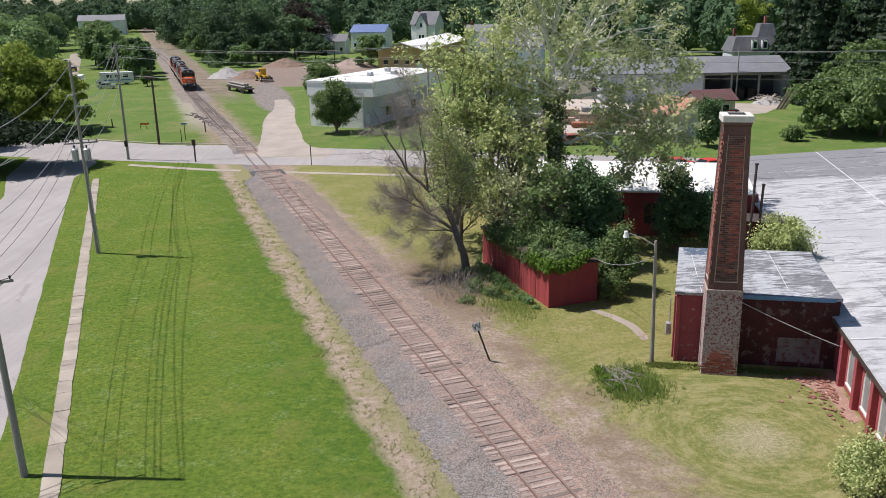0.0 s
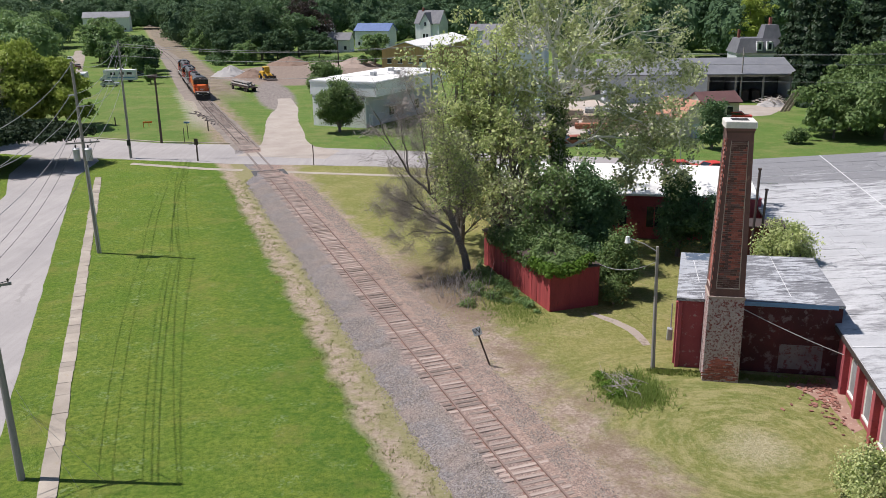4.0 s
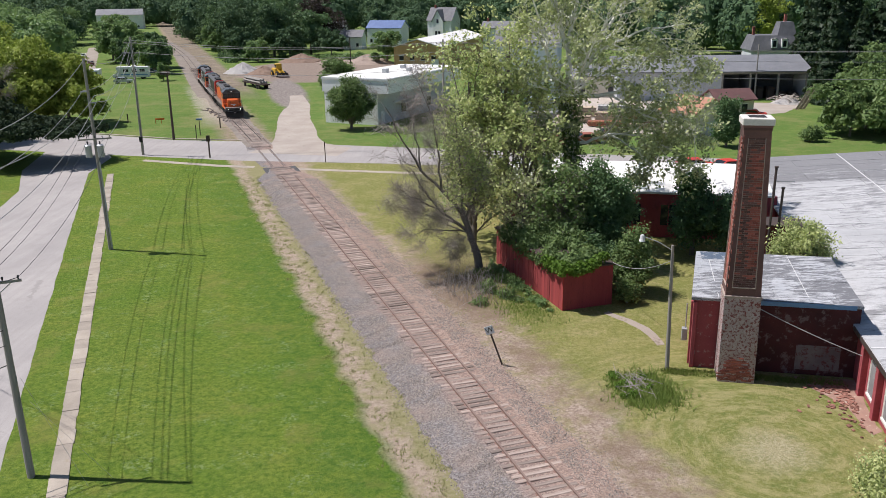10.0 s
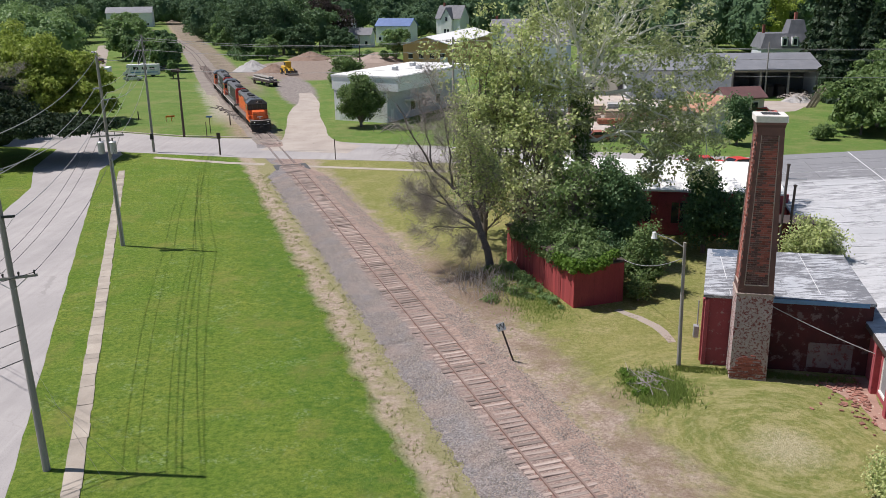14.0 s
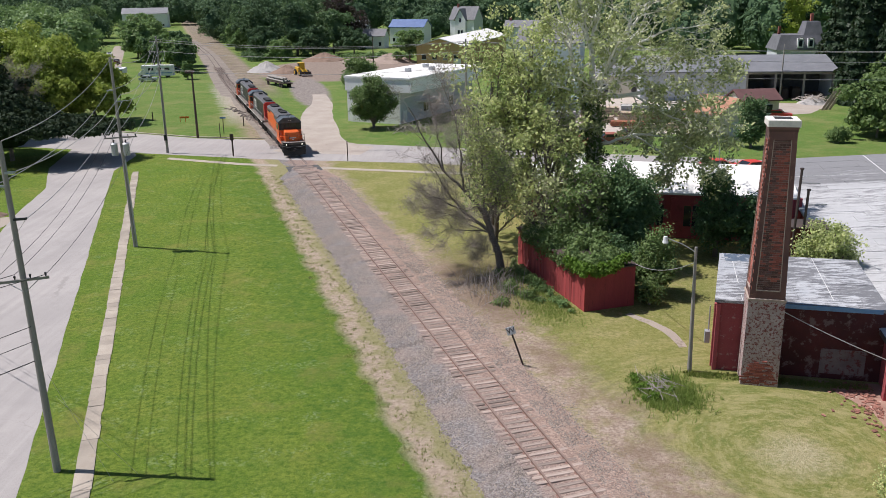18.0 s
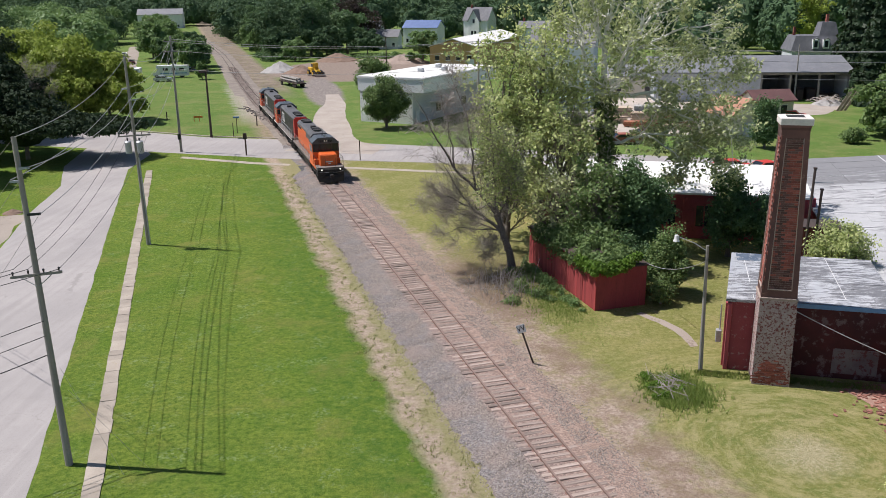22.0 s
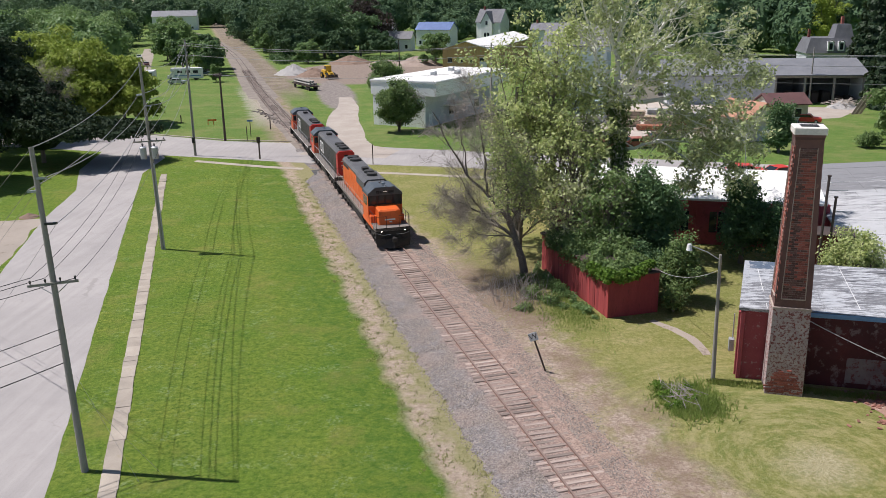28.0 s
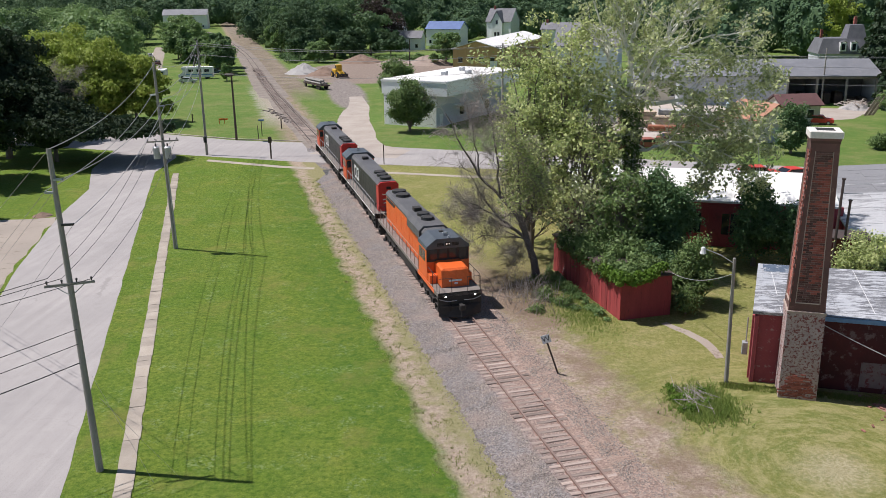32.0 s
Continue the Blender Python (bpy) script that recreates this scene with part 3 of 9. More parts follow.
# ---- mesh building ----
class Mesh:
    """Collects vertices and faces of one mesh."""

    def __init__(self):
        self.v, self.f = [], []

    def add(self, verts, faces, m=None):
        k = len(self.v)
        self.v += [tuple(m @ Vector(p)) for p in verts] if m else [tuple(p) for p in verts]
        self.f += [tuple(i + k for i in f) for f in faces]
        return self

    def box(self, x0, x1, y0, y1, z0, z1, bevel=0.0, m=None):
        if bevel:
            c = bevel
            ring = lambda a: [(x0 + a, y0, 0), (x1 - a, y0, 0), (x1, y0 + a, 0), (x1, y1 - a, 0), (x1 - a, y1, 0), (x0 + a, y1, 0), (x0, y1 - a, 0), (x0, y0 + a, 0)]
            inner = [(x0 + c, y0 + c, 0), (x1 - c, y0 + c, 0), (x1 - c, y0 + c, 0), (x1 - c, y1 - c, 0), (x1 - c, y1 - c, 0), (x0 + c, y1 - c, 0), (x0 + c, y1 - c, 0), (x0 + c, y0 + c, 0)]
            v = [(x, y, z0) for x, y, _ in ring(c)] + [(x, y, z1 - c) for x, y, _ in ring(c)] + [(x, y, z1) for x, y, _ in inner]
            f = [tuple(range(7, -1, -1))]
            for r in (0, 8):
                f += [(r + i, r + (i + 1) % 8, r + 8 + (i + 1) % 8, r + 8 + i) for i in range(8)]
            f.append((16, 18, 20, 22))
            return self.add(v, f, m)
        v = [(x0, y0, z0), (x1, y0, z0), (x1, y1, z0), (x0, y1, z0), (x0, y0, z1), (x1, y0, z1), (x1, y1, z1), (x0, y1, z1)]
        return self.add(v, [(3, 2, 1, 0), (4, 5, 6, 7), (0, 1, 5, 4), (1, 2, 6, 5), (2, 3, 7, 6), (3, 0, 4, 7)], m)

    def prism(self, poly, z0, z1, m=None):
        n = len(poly)
        v = [(x, y, z0) for x, y in poly] + [(x, y, z1) for x, y in poly]
        f = [tuple(range(n - 1, -1, -1)), tuple(range(n, 2 * n))] + [(i, (i + 1) % n, n + (i + 1) % n, n + i) for i in range(n)]
        return self.add(v, f, m)

    def side(self, profile, y0, y1, m=None):
        """A profile in the xz plane, drawn out along y."""
        n = len(profile)
        v = [(x, y0, z) for x, z in profile] + [(x, y1, z) for x, z in profile]
        f = [tuple(range(n)), tuple(range(2 * n - 1, n - 1, -1))] + [(i, n + i, n + (i + 1) % n, (i + 1) % n) for i in range(n)]
        return self.add(v, f, m)

    def across(self, profile, x0, x1, m=None):
        """A profile in the yz plane, drawn out along x."""
        n = len(profile)
        v = [(x0, y, z) for y, z in profile] + [(x1, y, z) for y, z in profile]
        f = [tuple(range(n - 1, -1, -1)), tuple(range(n, 2 * n))] + [(i, (i + 1) % n, n + (i + 1) % n, n + i) for i in range(n)]
        return self.add(v, f, m)

    def tube(self, points, radii, n=8, m=None, caps=True):
        pts = [Vector(p) for p in points]
        if isinstance(radii, (int, float)):
            radii = [radii] * len(pts)
        v, f = [], []
        for i, p in enumerate(pts):
            d = (pts[min(i + 1, len(pts) - 1)] - pts[max(i - 1, 0)]).normalized()
            side = d.cross(Vector((0, 0, 1)) if abs(d.z) < 0.9 else Vector((1, 0, 0))).normalized()
            up = side.cross(d)
            for k in range(n):
                a = 2 * math.pi * k / n
                v.append(p + (side * math.cos(a) + up * math.sin(a)) * radii[i])
        for i in range(len(pts) - 1):
            f += [(i * n + k, i * n + (k + 1) % n, (i + 1) * n + (k + 1) % n, (i + 1) * n + k) for k in range(n)]
        if caps:
            f += [tuple(range(n - 1, -1, -1)), tuple(range((len(pts) - 1) * n, len(pts) * n))]
        return self.add(v, f, m)

    def ball(self, c, r, rows=5, n=8, squash=1.0):
        v, f = [(c[0], c[1], c[2] - r * squash)], []
        for i in range(1, rows):
            a = -math.pi / 2 + math.pi * i / rows
            for k in range(n):
                b = 2 * math.pi * k / n
                v.append((c[0] + r * math.cos(a) * math.cos(b), c[1] + r * math.cos(a) * math.sin(b), c[2] + r * squash * math.sin(a)))
        v.append((c[0], c[1], c[2] + r * squash))
        f += [(0, 1 + (k + 1) % n, 1 + k) for k in range(n)]
        for i in range(rows - 2):
            f += [(1 + i * n + k, 1 + i * n + (k + 1) % n, 1 + (i + 1) * n + (k + 1) % n, 1 + (i + 1) * n + k) for k in range(n)]
        t = 1 + (rows - 2) * n
        f += [(t + k, t + (k + 1) % n, len(v) - 1) for k in range(n)]
        return self.add(v, f)

    def data(self, name, material):
        me = bpy.data.meshes.new(name)
        me.from_pydata(self.v, [], self.f)
        bm = bmesh.new()
        bm.from_mesh(me)
        bmesh.ops.recalc_face_normals(bm, faces=bm.faces)
        bm.to_mesh(me)
        bm.free()
        me.materials.append(material)
        return me


def part(name, mesh, material, parent=None, label="", m=None):
    """One mesh object; parent: the thing or the part that it belongs to."""
    ob = new(name, mesh.data(name, material) if isinstance(mesh, Mesh) else mesh)
    if parent:
        ob.parent = parent
    if m:
        ob.matrix_basis = m
    if label:
        ob["label"] = label
    return ob


def thing(name, label, category, m=None, group="", kind=""):
    ob = new(name)
    ob.empty_display_size = 0.3
    if m:
        ob.matrix_basis = m
    return tagged(ob, label, category, group, kind)


def quads(name, corners, material):
    """A mesh of loose quads from an array of shape (n, 4, 3)."""
    k = len(corners)
    me = bpy.data.meshes.new(name)
    me.vertices.add(4 * k)
    me.vertices.foreach_set("co", corners.astype(np.float32).ravel())
    me.loops.add(4 * k)
    me.loops.foreach_set("vertex_index", np.arange(4 * k, dtype=np.int32))
    me.polygons.add(k)
    me.polygons.foreach_set("loop_start", np.arange(0, 4 * k, 4, dtype=np.int32))
    me.polygons.foreach_set("loop_total", np.full(k, 4, dtype=np.int32))
    me.update(calc_edges=True)
    me.materials.append(material)
    return me


def leaf_quads(points, normals, size, spread=0.7):
    """Leaf-shaped quads at the points, facing roughly along the normals."""
    k = len(points)
    nrm = normals + rng.normal(0, spread, (k, 3)) + np.array((0, 0, 0.15))
    nrm /= np.linalg.norm(nrm, axis=1, keepdims=True) + 1e-9
    t = np.cross(nrm, rng.normal(0, 1, (k, 3)))
    t /= np.linalg.norm(t, axis=1, keepdims=True) + 1e-9
    w = np.cross(nrm, t)
    s = (size * rng.uniform(0.6, 1.35, k))[:, None]
    bend = nrm * s * 0.18
    return np.stack([points - t * s, points + w * s * 0.55 + bend, points + t * s, points - w * s * 0.55 + bend], axis=1)


def crown_points(blobs, count, inner=0.3, gaps=0.35):
    """Points and outward normals on lumpy blobs (x, y, z, rx, rz); gaps: share of the shell left open in patches."""
    b = np.array(blobs, float)
    area = b[:, 3] * (b[:, 3] + b[:, 4])
    pick = rng.choice(len(b), count, p=area / area.sum())
    d = rng.normal(0, 1, (count, 3))
    d /= np.linalg.norm(d, axis=1, keepdims=True)
    d[:, 2] = np.where(d[:, 2] < -0.5, -d[:, 2], d[:, 2])
    r = 1 - inner * rng.random(count) ** 2
    bump = 1 + 0.20 * np.sin(d[:, 0] * 9 + pick) * np.sin(d[:, 1] * 8 + 2 * pick) + 0.14 * np.sin(d[:, 2] * 11 + d[:, 0] * 5 + pick)
    clump = np.sin(d[:, 0] * 13 + pick * 1.7) * np.sin(d[:, 1] * 12 + pick * 2.3) * np.sin(d[:, 2] * 14 + pick) + 0.35 * np.sin(d[:, 0] * 31 + d[:, 2] * 27 + pick)
    r = np.where(clump < np.quantile(clump, gaps), r * rng.uniform(0.55, 0.85, count), r * (1 + 0.07 * clump))
    rad = np.stack([b[pick, 3], b[pick, 3], b[pick, 4]], axis=1)
    return b[pick, :3] + d * rad * (r * bump)[:, None], d


def lumps(cx, cy, z0, z1, r, count, seed):
    """Blobs that make up an uneven crown between two heights: a core and many small lobes on it."""
    g = random.Random(seed)
    h, mid = (z1 - z0) / 2, (z0 + z1) / 2
    out = [(cx, cy, mid, r * 0.62, h * 0.66), (cx + r * g.uniform(-0.25, 0.25), cy, mid + h * 0.3, r * 0.45, h * 0.5)]
    for i in range(count * 3):
        a, e = 2 * math.pi * (i * 0.618) + g.uniform(-0.4, 0.4), math.asin(g.uniform(-0.75, 0.98))
        reach = g.uniform(0.62, 0.98) * (1 + 0.16 * math.sin(3 * a + seed) + 0.1 * math.sin(5 * a + 2 * e + seed))
        w = r * math.cos(e) * reach * (1.0 if e < 0.3 else 0.92)
        s = r * g.uniform(0.14, 0.30)
        out.append((cx + w * math.cos(a), cy + w * math.sin(a), max(z0 + 0.4 * s, mid + h * math.sin(e) * reach), s, s * g.uniform(0.6, 0.9)))
    return out


def limb(mesh, start, way, length, radius, depth, g, ends, droop=0.0, fork=3, n=6, bend=0.25):
    """A tapered branch that forks; the tips go into ends."""
    pts, rad = [Vector(start)], [radius]
    d = Vector(way).normalized()
    steps = 4
    for i in range(steps):
        d = (d + Vector((g.uniform(-bend, bend), g.uniform(-bend, bend), g.uniform(-bend, bend) * 0.6 + 0.06 - droop))).normalized()
        pts.append(pts[-1] + d * length / steps)
        rad.append(radius * (1 - 0.55 * (i + 1) / steps))
    mesh.tube(pts, rad, n if depth > 1 else 4, caps=False)
    if depth <= 0:
        ends.append((pts[-1], d))
        ends.append((pts[-2], d))
        return
    for k in range(fork):
        at = pts[2 + k % 3]
        r = rad[2 + k % 3] * 0.72
        out = Vector((g.uniform(-1, 1), g.uniform(-1, 1), g.uniform(-0.15, 0.75)))
        limb(mesh, at, d * 0.9 + out * 0.85, length * g.uniform(0.58, 0.8), r, depth - 1, g, ends, droop, fork, n, bend)


def simple_tree(name, x, y, height, radius, material, count, leaf, seed, label, category="tree", low=0.12, lobes=12, group="", shape=None):
    """A tree with a trunk, limbs and a crown of leaf clumps."""
    root = thing(name, label, category, pose(x, y, 0), group)
    g = random.Random(seed)
    trunk = Mesh()
    tr = max(0.12, height * 0.022)
    trunk.tube([(0, 0, -0.1), (0.1, 0, height * 0.3), (-0.1, 0.1, height * 0.6)], [tr * 1.3, tr, tr * 0.5], 8)
    for i in range(5):
        a = i * 1.3
        trunk.tube([(0, 0, height * 0.25 + i * height * 0.05), (radius * 0.35 * math.cos(a), radius * 0.35 * math.sin(a), height * 0.45 + i * height * 0.05),
                    (radius * 0.6 * math.cos(a), radius * 0.6 * math.sin(a), height * 0.6 + i * 0.05 * height)], [tr * 0.5, tr * 0.3, tr * 0.12], 5)
    part("trunk", trunk, M["bark"], root)
    blobs = shape or lumps(0, 0, height * low, height, radius, lobes, seed)
    heart = Mesh()
    for bx, by, bz, bw, bh in blobs[:2]:
        heart.ball((bx, by, bz), bw * 0.8, 6, 10, bh / bw)
    part("inner_foliage", heart, material, root)
    p, d = crown_points(blobs, count)
    part("crown", quads("crown", leaf_quads(p, d, leaf), material), None, root)
    return root


def conifer(name, x, y, height, radius, material, count, leaf, seed, label):
    root = thing(name, label, "tree", pose(x, y, 0))
    trunk = Mesh().tube([(0, 0, -0.1), (0, 0, height * 0.98)], [height * 0.02, 0.03], 6)
    part("trunk", trunk, M["bark"], root)
    h = 1 - np.sqrt(rng.random(count))
    tier = 0.72 + 0.28 * np.abs(np.sin(h * 38 + seed))
    a = rng.uniform(0, 2 * math.pi, count)
    r = radius * (1 - h) ** 0.85 * tier * (1 - 0.35 * rng.random(count) ** 2) * (1 + 0.18 * np.sin(a * 5 + h * 20 + seed))
    p = np.stack([r * np.cos(a), r * np.sin(a), height * (0.04 + 0.96 * h) - 0.25 * r], axis=1)
    d = np.stack([np.cos(a), np.sin(a), np.full(count, 0.35)], axis=1)
    part("crown", quads("crown", leaf_quads(p, d, leaf, 0.5), material), None, root)
    return root


def guided_tree(name, label, x, y, trunk, radius, limbs, bark, seed, twigs=6, reach=0.34, fork=3, depth=2, droop=0.03, whip=0.0, category="tree", thin=0.55, spray="twig", sprays=5):
    """A tree whose main limbs follow given lines; branchlets and twigs grow from them. Returns the root and the twig ends."""
    root = thing(name, label, category, pose(x, y, 0))
    g = random.Random(seed)
    wood, ends = Mesh(), []
    wood.tube(trunk, [radius * (1.15 - 0.55 * i / (len(trunk) - 1)) for i in range(len(trunk))], 12)
    for line, r in limbs:
        pts = [Vector(p) for p in line]
        fine = []
        for a, b in zip(pts, pts[1:]):
            for k in range(3):
                q = a.lerp(b, k / 3)
                fine.append(q + Vector((g.uniform(-1, 1), g.uniform(-1, 1), g.uniform(-1, 1))) * (0.035 * (b - a).length if fine else 0))
        fine.append(pts[-1])
        n = len(fine)
        rad = [r * (1 - 0.82 * i / (n - 1)) for i in range(n)]
        wood.tube(fine, rad, 8, caps=False)
        total = sum((b - a).length for a, b in zip(fine, fine[1:]))
        for k in range(twigs):
            f = 0.22 + 0.78 * (k + g.random()) / twigs
            i = min(n - 2, int(f * (n - 1)))
            way = (fine[i + 1] - fine[i]).normalized()
            out = Vector((g.uniform(-1, 1), g.uniform(-1, 1), g.uniform(-0.5, 0.8)))
            limb(wood, fine[i], way * 0.6 + out, total * reach * (1.15 - 0.5 * f) * g.uniform(0.7, 1.15), max(0.011, rad[i] * thin), depth, g, ends, droop, fork, 6, 0.3)
        ends.append((fine[-1], (fine[-1] - fine[-2]).normalized()))
    part("trunk", wood, bark, root)
    if whip:
        tw = Mesh()
        for p, d in ends:
            for j in range(sprays):
                way = (Vector(d) * 0.55 + Vector((g.uniform(-1, 1), g.uniform(-1, 1), g.uniform(-0.9, 0.6))) * 0.85).normalized()
                q = Vector(p) - Vector(d) * g.uniform(-0.1, 1.0) * whip
                e = q + way * g.uniform(0.35, 1.15) * whip
                bow = Vector((g.uniform(-0.1, 0.1), g.uniform(-0.1, 0.1), g.uniform(-0.02, 0.14))) * whip
                tw.tube([q, q.lerp(e, 0.5) + bow, e], [0.008, 0.006, 0.003], 3, caps=False)
        tagged(part("twig_spray", tw, M[spray], root), kind="stuff")
    return root, np.array([tuple(p) for p, d in ends])


def hang_leaves(root, ends, count, leaf, material, spread=0.3, sag=0.35, gaps=0.0, seed=0):
    """Loose sprays of leaves about the twig ends; gaps: share of the ends left bare."""
    if gaps:
        ends = ends[np.random.default_rng(seed).random(len(ends)) > gaps]
    pick = rng.integers(0, len(ends), count)
    off = rng.normal(0, 1, (count, 3)) * np.array([spread, spread, spread * 0.8])
    p = ends[pick] + off
    p[:, 2] -= sag * rng.random(count) ** 2
    d = np.array((-0.15, -0.1, 0.45)) + off * 0.5
    keep = p[:, 2] > 0.3
    part("crown", quads("crown", leaf_quads(p[keep], d[keep], leaf, 0.75), material), None, root)


# ---- plan: the line runs straight north-west, then bends a little ----
U, N, P0 = Vector((-0.3134, 0.9496)), Vector((0.9496, 0.3134)), Vector((4.87, 32.05))
SIDE_S = [-60, 0, 60, 88, 108, 130, 180, 240, 303, 400, 473, 547, 700]
SIDE_C = [0, 0, -0.1, -0.3, -0.6, -1.2, -1.9, -1.6, -1.6, -5, -9, -17, -44]


def lateral(s):
    """Smoothed sideways offset of the line at s metres along it."""
    return float(np.mean(np.interp([s - 16, s - 8, s, s + 8, s + 16], SIDE_S, SIDE_C)))


def along(s, c=0.0, z=0.0):
    """The place s metres along the line and c metres to its right (seen going away)."""
    p = P0 + U * s + N * (lateral(s) + c)
    return Vector((p.x, p.y, z))


def heading(s):
    d = along(s + 2) - along(s - 2)
    return math.degrees(math.atan2(d.y, d.x))


# ---- ground ----
def ground():
    far = 2500.0
    g = Mesh()
    xs = [-far, -400, -150, -60, -20, 20, 60, 150, 400, far]
    ys = [-far, -200, -40, 20, 60, 110, 170, 300, 600, far]
    v = [(x, y, 0.0) for y in ys for x in xs]
    n = len(xs)
    g.add(v, [(j * n + i, j * n + i + 1, (j + 1) * n + i + 1, (j + 1) * n + i) for j in range(len(ys) - 1) for i in range(n - 1)])
    tagged(part("ground", g, M["ground"]), "mown green lawn with dry verge and bare earth", "ground", kind="structure")


def sheet(name, poly, z, material, label, category, wobble=0.0, step=1.5):
    """A thin sheet on the ground with a slightly uneven edge."""
    pts = []
    for i, (x, y) in enumerate(poly):
        x2, y2 = poly[(i + 1) % len(poly)]
        k = max(1, int(math.hypot(x2 - x, y2 - y) / step)) if wobble else 1
        for j in range(k):
            q = Vector((x + (x2 - x) * j / k, y + (y2 - y) * j / k, 0))
            if wobble and j:
                q += noise.noise_vector(q * 0.45) * wobble
            pts.append((q.x, q.y))
    me = Mesh().prism(pts, -0.05, z)
    return tagged(part(name, me, material), label, category, kind="structure")


ground()
# cross street, side street, drives and lots
sheet("road_cross", [(-140, 142), (-62, 121.0), (-47, 116.2), (-33, 112.0), (-25, 109.6), (-5.9, 106.2), (1.3, 104.2), (60, 88), (140, 66), (140, 79), (60, 99.5), (0, 116.5), (-18, 122.0), (-28.6, 125.0), (-40, 127.6), (-60, 137.2), (-140, 159)],
      0.012, M["road"], "pale worn asphalt street crossing the railway", "road", 0.12)
sheet("road_side", [(2.2, -32), (-19.3, 32.6), (-36.0, 83.0), (-42.5, 103.0), (-43.5, 113.5), (-45.5, 117.5), (-55.0, 120.5), (-51.6, 105), (-46.6, 93.5), (-43.8, 80.6), (-38.6, 63.3), (-33.8, 50), (-6.3, -32)],
      0.008, M["road"], "pale cracked asphalt side street", "road", 0.1)
sheet("parking_lot", [(-34.5, 51), (-38.8, 63.3), (-44.0, 80.6), (-50, 79), (-62, 72), (-62, 30), (-30, 20), (-20, 8)], 0.004, M["lot"], "brown gravel parking lot beside the street", "parking lot", 0.8)
sheet("gravel_drive", [(-25.5, 115.5), (-23.6, 121.0), (-24.0, 127.0), (-25.4, 137.0), (-27.2, 148.0), (-28.2, 158.0), (-28.4, 167.0), (-29.6, 176.0), (-31.0, 184.0), (-28.4, 185.0), (-26.2, 176.0), (-24.0, 166.0), (-22.8, 156.0), (-20.9, 145.0), (-18.8, 135.0), (-17.4, 127.0), (-15.6, 122.0), (-11.5, 118.0), (-13.0, 112.0)],
      0.016, M["gravel"], "pale gravel drive leaving the street", "drive", 0.16, 0.8)
sheet("lot_lane", [(-96, 235), (-112, 275), (-150, 380), (-146, 382), (-107, 275), (-92, 235)], 0.004, M["lot"], "narrow gravel lane past parked campers", "lane", 0.5)
sheet("pavement_street", [(-38.4, 111.6), (-27.5, 107.1), (-22.6, 105.8), (-22.6, 104.6), (-27.5, 105.9), (-38.4, 110.4)], 0.014, M["slab"], "pale concrete pavement along the street", "pavement", 0.06)
sheet("pavement_street_east", [(-18.6, 104.6), (-12.6, 103.0), (-6.3, 101.5), (2, 99.4), (2, 98.3), (-6.3, 100.4), (-12.6, 101.9), (-18.6, 103.5)], 0.014, M["slab"], "pale concrete pavement along the street", "pavement", 0.06)
sheet("kerb_north", [(-62, 138.5), (-40, 128.7), (-28.6, 126.2), (-28.6, 125.9), (-40, 128.3), (-62, 138.1)], 0.10, M["slab"], "low pale concrete kerb of the street", "kerb", 0.0)
sheet("footpath", [(11.2, 52.9), (12.3, 51.3), (13.1, 49.4), (13.4, 47.4), (13.9, 47.5), (13.7, 49.7), (12.8, 51.7), (11.6, 53.2)], 0.010, M["lot"], "worn pale footpath to the boiler house", "path", 0.15, 0.5)
sheet("rubble_strip", [(19.6, 42.9), (22.9, 42.2), (21.6, 36.6), (20.9, 36.2), (21.1, 39.2), (20.2, 41.2)], 0.012, M["brickdust"], "bare strip of broken brick beside the mill wall", "rubble", 0.35, 0.5)


